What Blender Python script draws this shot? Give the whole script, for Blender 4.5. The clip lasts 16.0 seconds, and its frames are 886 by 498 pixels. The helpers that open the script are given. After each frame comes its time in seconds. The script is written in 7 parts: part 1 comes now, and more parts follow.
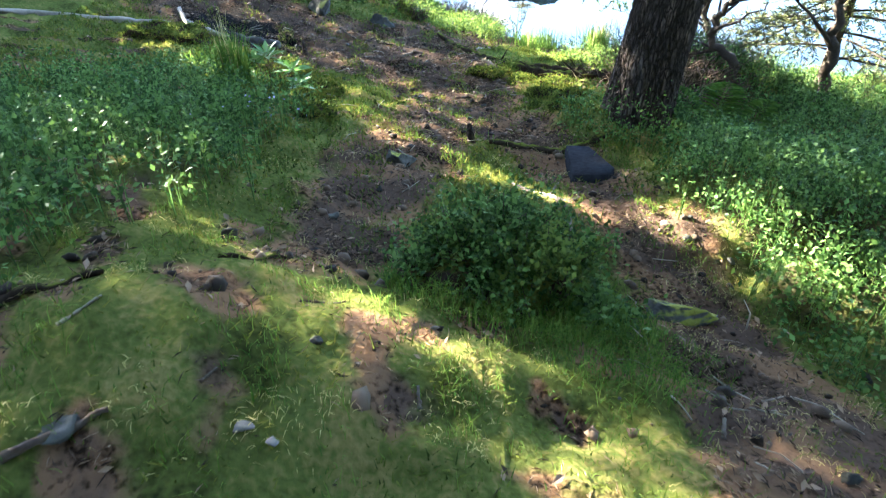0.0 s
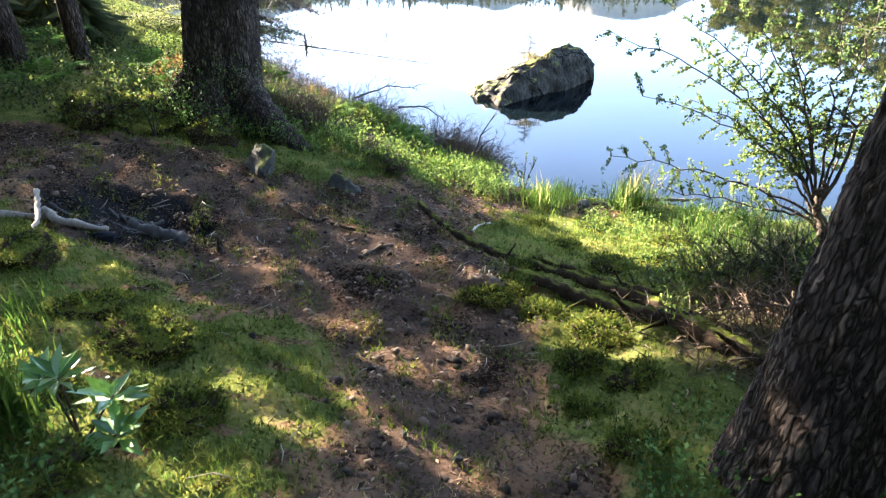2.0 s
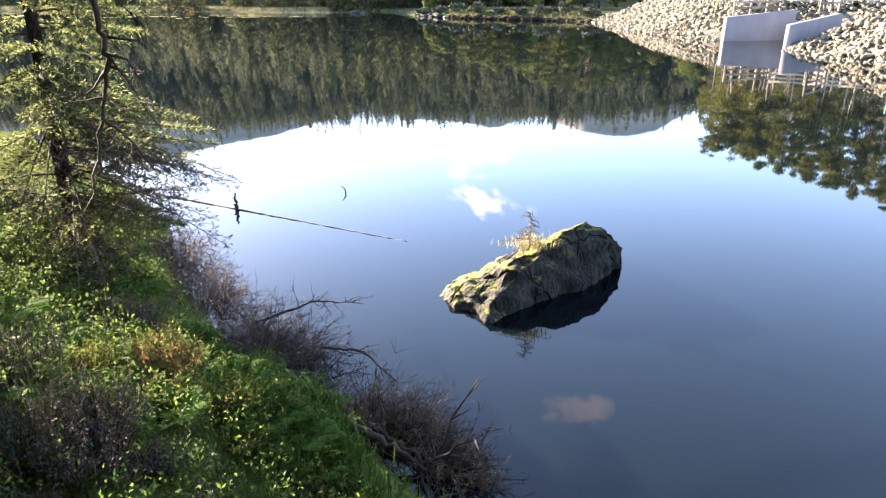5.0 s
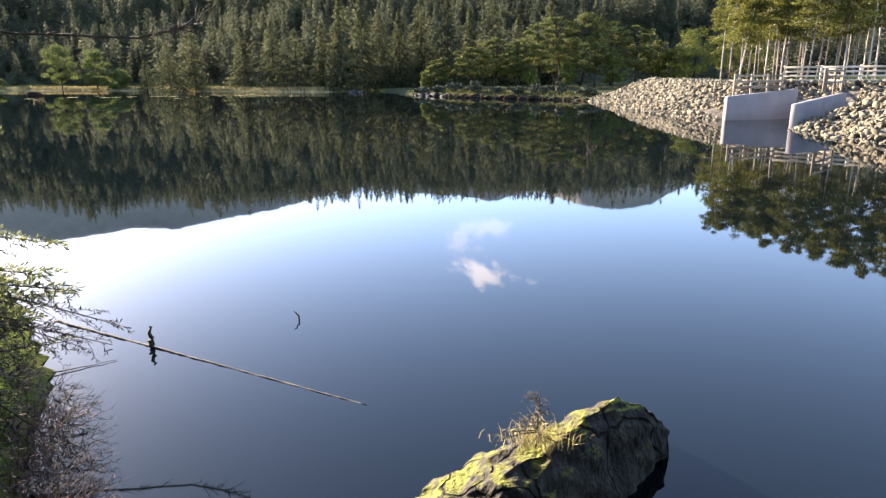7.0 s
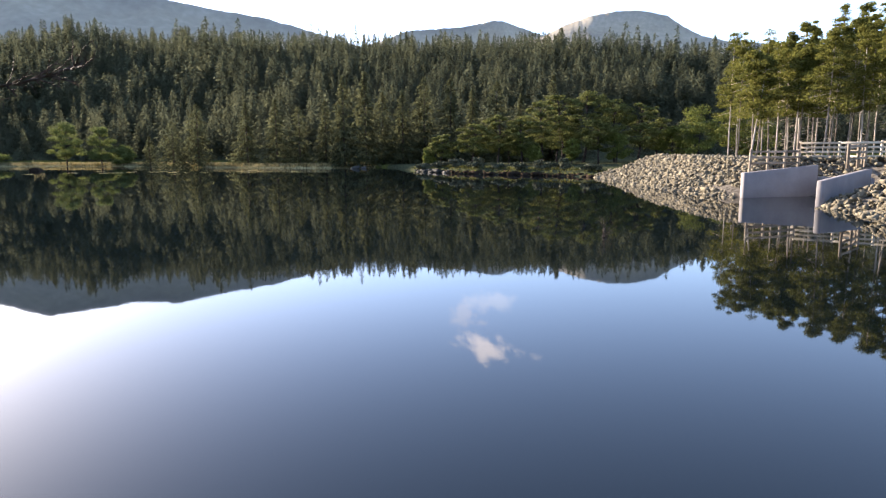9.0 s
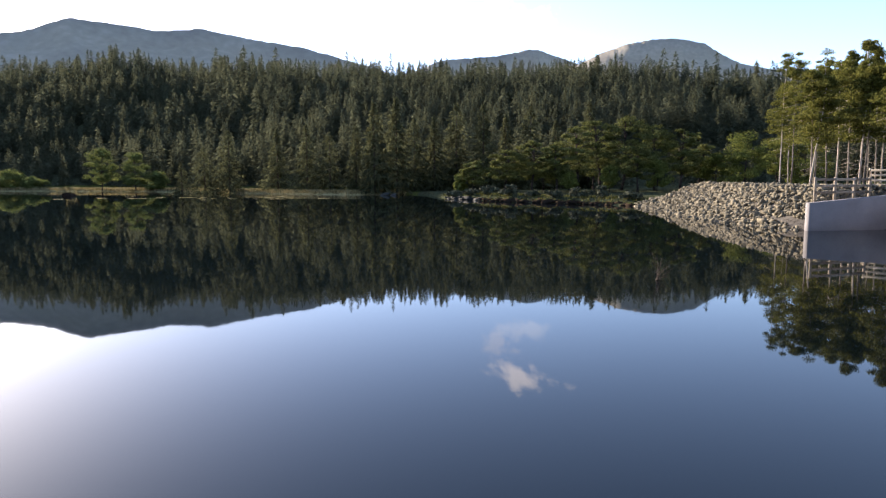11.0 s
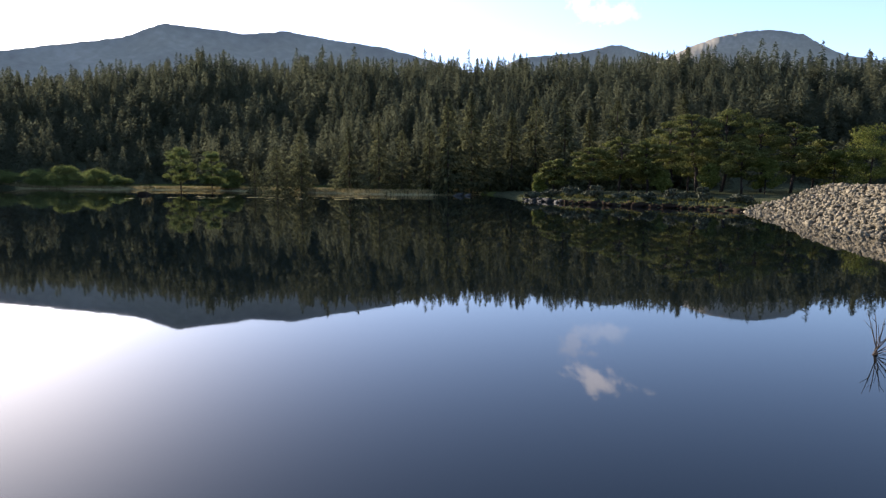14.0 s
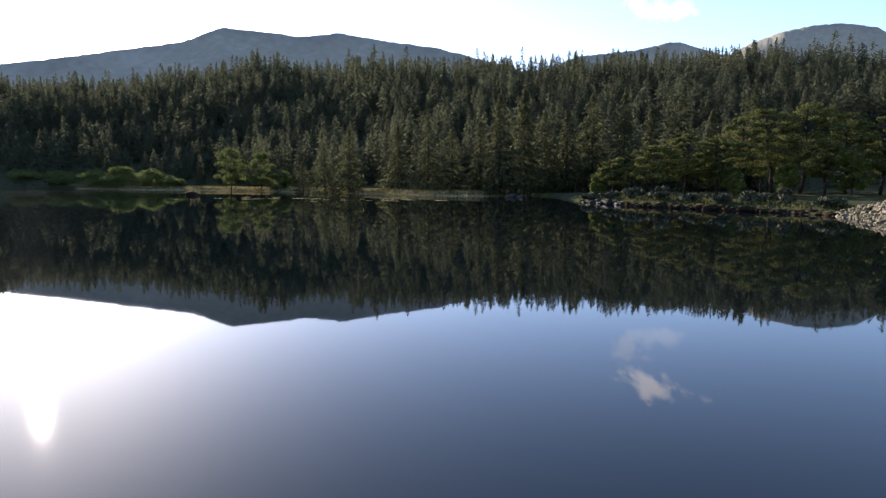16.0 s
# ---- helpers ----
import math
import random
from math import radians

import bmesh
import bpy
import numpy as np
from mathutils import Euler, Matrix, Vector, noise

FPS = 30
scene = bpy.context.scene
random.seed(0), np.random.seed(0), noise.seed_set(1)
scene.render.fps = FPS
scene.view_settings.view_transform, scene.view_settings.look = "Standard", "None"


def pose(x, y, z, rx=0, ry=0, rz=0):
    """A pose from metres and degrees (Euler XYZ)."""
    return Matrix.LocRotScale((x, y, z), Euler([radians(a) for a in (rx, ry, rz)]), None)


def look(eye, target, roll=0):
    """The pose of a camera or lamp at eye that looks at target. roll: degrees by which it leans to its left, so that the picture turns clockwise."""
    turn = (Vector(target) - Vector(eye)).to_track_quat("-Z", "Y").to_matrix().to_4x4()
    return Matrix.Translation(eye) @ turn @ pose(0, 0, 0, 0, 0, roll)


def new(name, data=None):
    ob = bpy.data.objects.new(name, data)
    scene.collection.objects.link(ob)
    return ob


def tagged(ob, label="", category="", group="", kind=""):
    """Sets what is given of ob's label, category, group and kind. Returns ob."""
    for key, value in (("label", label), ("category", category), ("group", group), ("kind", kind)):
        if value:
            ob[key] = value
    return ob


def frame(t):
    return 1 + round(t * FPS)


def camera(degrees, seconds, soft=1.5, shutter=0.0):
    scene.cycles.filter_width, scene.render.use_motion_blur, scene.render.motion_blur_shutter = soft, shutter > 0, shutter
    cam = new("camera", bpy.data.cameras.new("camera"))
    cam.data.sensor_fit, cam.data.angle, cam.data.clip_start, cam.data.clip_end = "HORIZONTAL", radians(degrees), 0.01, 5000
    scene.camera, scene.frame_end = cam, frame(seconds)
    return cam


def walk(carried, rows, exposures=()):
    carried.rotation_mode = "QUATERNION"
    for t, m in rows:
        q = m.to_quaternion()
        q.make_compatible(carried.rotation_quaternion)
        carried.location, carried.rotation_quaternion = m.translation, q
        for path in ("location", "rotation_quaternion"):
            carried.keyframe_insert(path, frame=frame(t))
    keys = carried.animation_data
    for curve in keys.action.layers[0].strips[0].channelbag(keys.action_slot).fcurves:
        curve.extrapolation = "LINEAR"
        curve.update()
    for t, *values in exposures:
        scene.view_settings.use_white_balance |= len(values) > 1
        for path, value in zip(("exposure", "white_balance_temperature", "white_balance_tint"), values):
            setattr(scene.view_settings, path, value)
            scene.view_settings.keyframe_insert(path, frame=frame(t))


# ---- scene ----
import itertools

cam = camera(68.85, 16.0, 1.3, 0.1)
PATH = [
    (0, 0.000, 0.000, 3.222, 2.487, -37.566, 0.138),
    (0.5, -0.027, 0.557, 3.204, 2.380, -35.903, 0.112),
    (1, -0.023, 1.162, 3.175, 2.350, -34.287, 0.156),
    (1.5, -0.013, 1.734, 3.165, 2.289, -32.873, 0.122),
    (2, 0.019, 2.323, 3.135, 2.268, -31.124, 0.250),
    (2.5, 0.064, 2.898, 3.115, 2.177, -29.419, 0.453),
    (3, 0.112, 3.507, 3.095, 2.088, -27.857, 0.516),
    (3.5, 0.139, 4.119, 3.055, 2.026, -26.199, 0.488),
    (4, 0.156, 4.739, 3.030, 2.030, -24.632, 0.503),
    (4.5, 0.213, 5.360, 3.022, 2.124, -23.120, 0.300),
    (5, 0.261, 5.983, 3.000, 2.100, -21.555, 0.269),
    (7.5, 0.448, 8.994, 3.030, 1.938, -13.539, 0.442),
    (8, 0.450, 9.723, 3.011, 1.868, -11.901, 0.464),
    (8.5, 0.452, 10.480, 2.987, 1.996, -10.296, 0.464),
    (9, 0.527, 11.301, 2.912, 2.353, -8.633, 0.324),
    (11.5, 0.756, 15.823, 2.843, 6.448, -6.220, 0.040),
    (12, 0.672, 16.869, 2.931, 7.616, -6.273, -0.008),
    (12.5, 0.576, 17.944, 2.990, 8.762, -6.316, -0.016),
    (13, 0.474, 19.055, 2.980, 9.912, -6.321, -0.032),
    (13.5, 0.332, 20.188, 2.959, 11.066, -6.347, -0.081),
    (14, 0.187, 21.333, 2.955, 12.198, -6.346, -0.039),
    (14.5, 0.053, 22.461, 2.967, 13.347, -6.318, -0.087),
    (15, -0.152, 23.559, 2.918, 14.500, -6.308, -0.077),
    (15.5, -0.407, 24.621, 2.898, 15.623, -6.291, -0.084),
    (16, -0.680, 25.661, 2.903, 16.753, -6.283, -0.030),
]
walk(cam, [(t, pose(x, y, z, 90 + pitch, roll, yaw)) for t, x, y, z, yaw, pitch, roll in PATH],
     [(0.0, 5.78, 6050, 4), (0.5, 5.66, 6250, 8), (1.0, 5.46, 6450, 10), (1.5, 5.22, 6450, 11), (2.5, 4.8, 6450, 13), (3.5, 4.5, 6400, 14), (5.0, 4.2, 6550, 16), (7.5, 3.2, 6550, 15), (9.0, 2.9, 6500, 16), (11.5, 2.28, 6300, 16), (13.5, 2.12, 6200, 16), (16.0, 2.08, 6100, 15)])

# ---- sky and sun ----
SUN_AZIMUTH, SUN_HEIGHT = -49.5, 17.0
world = bpy.data.worlds.new("sky")
scene.world = world
world.use_nodes = True
wn, wl = world.node_tree.nodes, world.node_tree.links
sky = wn.new("ShaderNodeTexSky")
sky.sky_type, sky.sun_disc = "NISHITA", False
sky.sun_elevation, sky.sun_rotation = radians(SUN_HEIGHT), radians(SUN_AZIMUTH)
sky.altitude, sky.air_density, sky.dust_density, sky.ozone_density = 1200, 0.72, 1.0, 1.0
wn["Background"].inputs["Strength"].default_value = 0.086


def cloud(colour_in, azimuth, height, wide, tall, tone, cover, seed, slant=0.0):
    """A small torn cloud laid over the sky at a bearing and height in degrees."""
    a, e = radians(azimuth), radians(height)
    axes = ((math.cos(a), -math.sin(a), 0), (-math.sin(a) * math.sin(e), -math.cos(a) * math.sin(e), math.cos(e)), (math.sin(a) * math.cos(e), math.cos(a) * math.cos(e), math.sin(e)))
    co, dots = wn.new("ShaderNodeTexCoord"), []
    for axis in axes:
        d = wn.new("ShaderNodeVectorMath")
        d.operation = "DOT_PRODUCT"
        wl.new(co.outputs["Generated"], d.inputs[0])
        d.inputs[1].default_value = axis
        dots.append(d.outputs["Value"])

    def calc(op, *v):
        m = wn.new("ShaderNodeMath")
        m.operation = op
        for k, x in enumerate(v):
            if isinstance(x, (int, float)):
                m.inputs[k].default_value = x
            else:
                wl.new(x, m.inputs[k])
        return m.outputs[0]

    front = calc("MAXIMUM", dots[2], 0.2)
    u, v = calc("DIVIDE", dots[0], front), calc("DIVIDE", dots[1], front)
    u2 = calc("MULTIPLY_ADD", v, slant, u)
    far_off = calc("SQRT", calc("ADD", calc("POWER", calc("ABSOLUTE", calc("DIVIDE", u2, wide)), 2.0), calc("POWER", calc("ABSOLUTE", calc("DIVIDE", v, tall)), 2.0)))
    put, tex = wn.new("ShaderNodeCombineXYZ"), wn.new("ShaderNodeTexNoise")
    wl.new(u2, put.inputs[0])
    wl.new(v, put.inputs[1])
    put.inputs[2].default_value = seed
    wl.new(put.outputs[0], tex.inputs["Vector"])
    tex.inputs["Scale"].default_value, tex.inputs["Detail"].default_value, tex.inputs["Roughness"].default_value = 1.3 / wide, 7, 0.62
    shape = calc("SUBTRACT", calc("MULTIPLY_ADD", tex.outputs["Fac"], 4.2, -1.45), far_off)
    dense = calc("MULTIPLY", calc("MINIMUM", calc("MAXIMUM", calc("MULTIPLY", shape, 1.6), 0.0), 1.0), cover)
    mx = wn.new("ShaderNodeMix")
    mx.data_type = "RGBA"
    wl.new(dense, mx.inputs[0])
    wl.new(colour_in, mx.inputs[6])
    mx.inputs[7].default_value = (*tone, 1)
    return mx.outputs[2]


pale_air = wn.new("ShaderNodeHueSaturation")
pale_air.inputs["Saturation"].default_value = 0.95
wl.new(sky.outputs[0], pale_air.inputs["Color"])
air = cloud(pale_air.outputs[0], 1.9, 17.2, 0.060, 0.034, (8.0, 7.3, 6.8), 0.6, 1.7, -0.6)
air = cloud(air, -0.2, 14.6, 0.03, 0.035, (6.0, 5.6, 5.4), 0.25, 4.1)
air = cloud(air, 12.0, 34.5, 0.07, 0.035, (4.0, 3.2, 3.0), 0.45, 8.3)
air = cloud(air, 2.0, 13.0, 0.05, 0.02, (7.0, 6.8, 6.6), 0.2, 6.3)
wl.new(air, wn["Background"].inputs["Color"])
toward_sun = Vector((math.sin(radians(SUN_AZIMUTH)) * math.cos(radians(SUN_HEIGHT)), math.cos(radians(SUN_AZIMUTH)) * math.cos(radians(SUN_HEIGHT)), math.sin(radians(SUN_HEIGHT))))
sun = new("sun", bpy.data.lights.new("sun", "SUN"))
sun.data.energy, sun.data.angle, sun.data.color = 3.2, radians(0.6), (1.0, 0.86, 0.68)
sun.matrix_world = look(toward_sun * 100, (0, 0, 0))

# ---- materials ----
def material(name, dark, light, scale=8.0, rough=0.8, bump=0.3, fine=60.0, depth=0.01, spread=0.0, through_light=0.0, spec=0.3, stretch=(1, 1, 1), third=None, object_spread=0.0):
    """A rough natural surface: two tones at one scale, a grain at a finer one, relief, and a change from piece to piece."""
    m = bpy.data.materials.new(name)
    m.use_nodes = True
    n, l = m.node_tree.nodes, m.node_tree.links
    b = n["Principled BSDF"]
    co, mp = n.new("ShaderNodeTexCoord"), n.new("ShaderNodeMapping")
    mp.inputs["Scale"].default_value = stretch
    l.new(co.outputs["Object"], mp.inputs["Vector"])
    broad, grain = n.new("ShaderNodeTexNoise"), n.new("ShaderNodeTexNoise")
    broad.inputs["Scale"].default_value, broad.inputs["Detail"].default_value = scale, 5
    grain.inputs["Scale"].default_value, grain.inputs["Detail"].default_value = fine, 3
    l.new(mp.outputs[0], broad.inputs["Vector"])
    l.new(mp.outputs[0], grain.inputs["Vector"])
    mix = n.new("ShaderNodeMix")
    mix.data_type, mix.blend_type = "FLOAT", "MIX"
    mix.inputs[0].default_value = 0.4
    l.new(broad.outputs["Fac"], mix.inputs[2])
    l.new(grain.outputs["Fac"], mix.inputs[3])
    fac = mix.outputs[0]
    for amount, node, socket in ((spread, "ShaderNodeNewGeometry", "Random Per Island"), (object_spread, "ShaderNodeObjectInfo", "Random")):
        if amount:
            g, sub, mul, add = n.new(node), n.new("ShaderNodeMath"), n.new("ShaderNodeMath"), n.new("ShaderNodeMath")
            sub.operation, mul.operation = "SUBTRACT", "MULTIPLY"
            l.new(g.outputs[socket], sub.inputs[0])
            sub.inputs[1].default_value = 0.5
            l.new(sub.outputs[0], mul.inputs[0])
            mul.inputs[1].default_value = amount
            l.new(mul.outputs[0], add.inputs[0])
            l.new(fac, add.inputs[1])
            fac = add.outputs[0]
    ramp = n.new("ShaderNodeValToRGB")
    ramp.color_ramp.elements[0].position, ramp.color_ramp.elements[1].position = 0.32, 0.68
    ramp.color_ramp.elements[0].color, ramp.color_ramp.elements[1].color = (*dark, 1), (*light, 1)
    if third:
        e = ramp.color_ramp.elements.new(0.52)
        e.color = (*third, 1)
    l.new(fac, ramp.inputs[0])
    l.new(ramp.outputs[0], b.inputs["Base Color"])
    b.inputs["Roughness"].default_value, b.inputs["Specular IOR Level"].default_value = rough, spec
    if bump:
        bp = n.new("ShaderNodeBump")
        bp.inputs["Strength"].default_value, bp.inputs["Distance"].default_value = bump, depth
        l.new(mix.outputs[0], bp.inputs["Height"])
        l.new(bp.outputs[0], b.inputs["Normal"])
    if through_light:
        tr, ms = n.new("ShaderNodeBsdfTranslucent"), n.new("ShaderNodeMixShader")
        l.new(ramp.outputs[0], tr.inputs["Color"])
        ms.inputs[0].default_value = through_light
        l.new(b.outputs[0], ms.inputs[1])
        l.new(tr.outputs[0], ms.inputs[2])
        l.new(ms.outputs[0], n["Material Output"].inputs["Surface"])
    return m


def overlay(m, colour, node_out, at=(0.45, 0.6), rough=None):
    """Lays a second covering, such as moss, over a material where a value is high."""
    n, l = m.node_tree.nodes, m.node_tree.links
    b = n["Principled BSDF"]
    old = b.inputs["Base Color"].links[0].from_socket
    r, mx, tone, noise_ = n.new("ShaderNodeValToRGB"), n.new("ShaderNodeMix"), n.new("ShaderNodeValToRGB"), n.new("ShaderNodeTexNoise")
    r.color_ramp.elements[0].position, r.color_ramp.elements[1].position = at
    mx.data_type = "RGBA"
    co = n.new("ShaderNodeTexCoord")
    l.new(co.outputs["Object"], noise_.inputs["Vector"])
    noise_.inputs["Scale"].default_value, noise_.inputs["Detail"].default_value = 55, 6
    wide, both = n.new("ShaderNodeTexNoise"), n.new("ShaderNodeMath")
    wide.inputs["Scale"].default_value, wide.inputs["Detail"].default_value = 2.6, 5
    l.new(co.outputs["Object"], wide.inputs["Vector"])
    l.new(noise_.outputs["Fac"], both.inputs[0])
    l.new(wide.outputs["Fac"], both.inputs[1])
    tone.color_ramp.elements[0].position, tone.color_ramp.elements[1].position = 0.80, 1.22
    tone.color_ramp.elements[0].color, tone.color_ramp.elements[1].color = (*[c * 0.22 for c in colour], 1), (*[c * 1.5 for c in colour], 1)
    l.new(both.outputs[0], tone.inputs[0])
    l.new(node_out, r.inputs[0])
    l.new(r.outputs[0], mx.inputs[0])
    l.new(old, mx.inputs[6])
    l.new(tone.outputs[0], mx.inputs[7])
    l.new(mx.outputs[2], b.inputs["Base Color"])


def upness(m, wobble=0.5, scale=6.0):
    """How far a surface faces up, made uneven by noise."""
    n, l = m.node_tree.nodes, m.node_tree.links
    g, s, t, a, k = n.new("ShaderNodeNewGeometry"), n.new("ShaderNodeSeparateXYZ"), n.new("ShaderNodeTexNoise"), n.new("ShaderNodeMath"), n.new("ShaderNodeMath")
    co = n.new("ShaderNodeTexCoord")
    l.new(co.outputs["Object"], t.inputs["Vector"])
    t.inputs["Scale"].default_value, t.inputs["Detail"].default_value = scale, 4
    l.new(g.outputs["Normal"], s.inputs[0])
    k.operation = "MULTIPLY_ADD"
    l.new(t.outputs["Fac"], k.inputs[0])
    k.inputs[1].default_value, k.inputs[2].default_value = wobble * 2, -wobble
    l.new(s.outputs["Z"], a.inputs[0])
    l.new(k.outputs[0], a.inputs[1])
    return a.outputs[0]


def attribute(m, name, wobble=0.3, scale=7.0):
    n, l = m.node_tree.nodes, m.node_tree.links
    g, t, a, k = n.new("ShaderNodeAttribute"), n.new("ShaderNodeTexNoise"), n.new("ShaderNodeMath"), n.new("ShaderNodeMath")
    g.attribute_name = name
    co = n.new("ShaderNodeTexCoord")
    l.new(co.outputs["Object"], t.inputs["Vector"])
    t.inputs["Scale"].default_value, t.inputs["Detail"].default_value = scale, 6
    k.operation = "MULTIPLY_ADD"
    l.new(t.outputs["Fac"], k.inputs[0])
    k.inputs[1].default_value, k.inputs[2].default_value = wobble * 2, -wobble
    l.new(g.outputs["Fac"], a.inputs[0])
    l.new(k.outputs[0], a.inputs[1])
    return a.outputs[0]


def cracks(m, scale, stretch, dark, depth, width=0.12):
    """Breaks a surface into plates with dark sunken joints between them."""
    n, l = m.node_tree.nodes, m.node_tree.links
    b = n["Principled BSDF"]
    co, mp, v, warp, add = n.new("ShaderNodeTexCoord"), n.new("ShaderNodeMapping"), n.new("ShaderNodeTexVoronoi"), n.new("ShaderNodeTexNoise"), n.new("ShaderNodeVectorMath")
    mp.inputs["Scale"].default_value = stretch
    l.new(co.outputs["Object"], mp.inputs["Vector"])
    warp.inputs["Scale"].default_value, warp.inputs["Detail"].default_value = scale * 0.6, 4
    l.new(mp.outputs[0], warp.inputs["Vector"])
    add.operation = "MULTIPLY_ADD"
    l.new(warp.outputs["Color"], add.inputs[0])
    add.inputs[1].default_value = (1.6 / scale,) * 3
    l.new(mp.outputs[0], add.inputs[2])
    v.feature = "DISTANCE_TO_EDGE"
    v.inputs["Scale"].default_value = scale
    l.new(add.outputs[0], v.inputs["Vector"])
    r, mx = n.new("ShaderNodeValToRGB"), n.new("ShaderNodeMix")
    r.color_ramp.elements[0].position, r.color_ramp.elements[1].position = 0.0, width
    l.new(v.outputs["Distance"], r.inputs[0])
    mx.data_type = "RGBA"
    l.new(r.outputs[0], mx.inputs[0])
    mx.inputs[6].default_value = (*dark, 1)
    l.new(b.inputs["Base Color"].links[0].from_socket, mx.inputs[7])
    l.new(mx.outputs[2], b.inputs["Base Color"])
    bp = n.new("ShaderNodeBump")
    bp.inputs["Strength"].default_value, bp.inputs["Distance"].default_value = 1.0, depth
    l.new(r.outputs[0], bp.inputs["Height"])
    if b.inputs["Normal"].links:
        l.new(b.inputs["Normal"].links[0].from_socket, bp.inputs["Normal"])
    l.new(bp.outputs[0], b.inputs["Normal"])


EARTH = material("moss_turf_and_earth", (0.018, 0.022, 0.008), (0.190, 0.150, 0.060), 3.2, 1.0, 0.8, 55, 0.018, third=(0.080, 0.095, 0.024), spec=0.0)
overlay(EARTH, (0.104, 0.062, 0.036), attribute(EARTH, "bare", 0.7, 9.0), (0.30, 0.62))
overlay(EARTH, (0.046, 0.031, 0.023), attribute(EARTH, "bare", 1.3, 4.0), (0.62, 0.95))
overlay(EARTH, (0.135, 0.070, 0.036), attribute(EARTH, "bare", 1.4, 5.0), (1.12, 1.4))
# dark soil, with the shade under bilberry and brushwood put into its colour
overlay(EARTH, (0.034, 0.032, 0.016), attribute(EARTH, "shaded_soil", 0.3, 8.0), (0.25, 0.6))
overlay(EARTH, (0.012, 0.011, 0.011), attribute(EARTH, "ash", 0.4, 8.0), (0.35, 0.7))
overlay(EARTH, (0.085, 0.076, 0.064), attribute(EARTH, "rubble", 0.1, 2.0), (0.4, 0.6))
overlay(EARTH, (0.20, 0.17, 0.08), attribute(EARTH, "marsh", 0.15, 0.5), (0.4, 0.6))
overlay(EARTH, (0.040, 0.044, 0.024), attribute(EARTH, "wood_floor", 0.1, 0.4), (0.4, 0.6))
WATER = bpy.data.materials.new("dark_lake_water")
WATER.use_nodes = True
wb, wnodes, wlinks = WATER.node_tree.nodes["Principled BSDF"], WATER.node_tree.nodes, WATER.node_tree.links
wb.inputs["Base Color"].default_value, wb.inputs["Roughness"].default_value, wb.inputs["IOR"].default_value = (0.002, 0.004, 0.005, 1), 0.022, 1.33
wt, wbump, wco = wnodes.new("ShaderNodeTexNoise"), wnodes.new("ShaderNodeBump"), wnodes.new("ShaderNodeTexCoord")
wlinks.new(wco.outputs["Object"], wt.inputs["Vector"])
wt.inputs["Scale"].default_value, wt.inputs["Detail"].default_value = 1.1, 2.0
wbump.inputs["Strength"].default_value, wbump.inputs["Distance"].default_value = 0.014, 0.02
wlinks.new(wt.outputs["Fac"], wbump.inputs["Height"])
wlinks.new(wbump.outputs[0], wb.inputs["Normal"])

GRASS = material("fresh_grass", (0.045, 0.100, 0.016), (0.135, 0.200, 0.038), 2.5, 0.8, 0, spread=0.5, through_light=0.45, spec=0.05)
STRAW = material("dry_grass", (0.26, 0.22, 0.08), (0.55, 0.46, 0.20), 1.5, 0.8, 0, spread=0.5, through_light=0.35)
MOSS = material("moss_tufts", (0.030, 0.050, 0.012), (0.195, 0.180, 0.042), 3.6, 0.95, 0, 16, spread=0.3, through_light=0.35, spec=0.0, third=(0.110, 0.140, 0.026))
BILBERRY = material("bilberry_leaves", (0.030, 0.070, 0.016), (0.125, 0.215, 0.056), 3.5, 0.6, 0, spread=0.8, through_light=0.38, spec=0.15)
LEAF = material("fresh_leaves", (0.048, 0.090, 0.020), (0.150, 0.205, 0.044), 2.0, 0.7, 0, spread=0.9, through_light=0.45, spec=0.12)
GLOSSY_LEAF = material("glossy_leaves", (0.05, 0.14, 0.03), (0.13, 0.26, 0.06), 3.0, 0.3, 0, spread=0.5, through_light=0.3, spec=0.5)
FERN = material("fern_fronds", (0.045, 0.100, 0.018), (0.115, 0.190, 0.036), 3.0, 0.8, 0, spread=0.3, through_light=0.4, spec=0.05)
HAWTHORN_LEAF = material("small_hawthorn_leaves", (0.055, 0.100, 0.026), (0.180, 0.235, 0.070), 2.0, 0.7, 0, spread=0.8, through_light=0.45, spec=0.12)
HEATHER = material("heather_and_dead_twigs", (0.035, 0.026, 0.023), (0.150, 0.110, 0.095), 3.0, 0.95, 0, spread=0.8)
DRY_TWIG = material("dry_brown_twigs", (0.045, 0.030, 0.022), (0.190, 0.135, 0.095), 3.0, 0.95, 0, spread=0.8)
DARK_HEATH = material("dark_green_heather", (0.028, 0.034, 0.020), (0.105, 0.110, 0.060), 3.0, 0.95, 0, spread=0.7)
RUST = material("withered_bracken", (0.090, 0.052, 0.018), (0.260, 0.160, 0.055), 3.0, 0.9, 0, spread=0.7, through_light=0.3)
YELLOW_LEAF = material("yellow_green_leaves", (0.045, 0.062, 0.013), (0.150, 0.155, 0.030), 3.0, 0.8, 0, spread=0.7, through_light=0.4, spec=0.08)
PALE_STONE = material("pale_chipped_stone", (0.06, 0.058, 0.054), (0.17, 0.165, 0.155), 14, 0.9, 0.5, 60, 0.01, object_spread=0.4)
WOOD_HERB = material("shade_herbs", (0.018, 0.034, 0.014), (0.105, 0.130, 0.035), 1.2, 0.8, 0, 6, spread=0.8, through_light=0.35, spec=0.08)
NEEDLES = material("near_spruce_needles", (0.050, 0.068, 0.030), (0.185, 0.200, 0.080), 2.0, 0.7, 0, spread=0.7, through_light=0.55, spec=0.12)
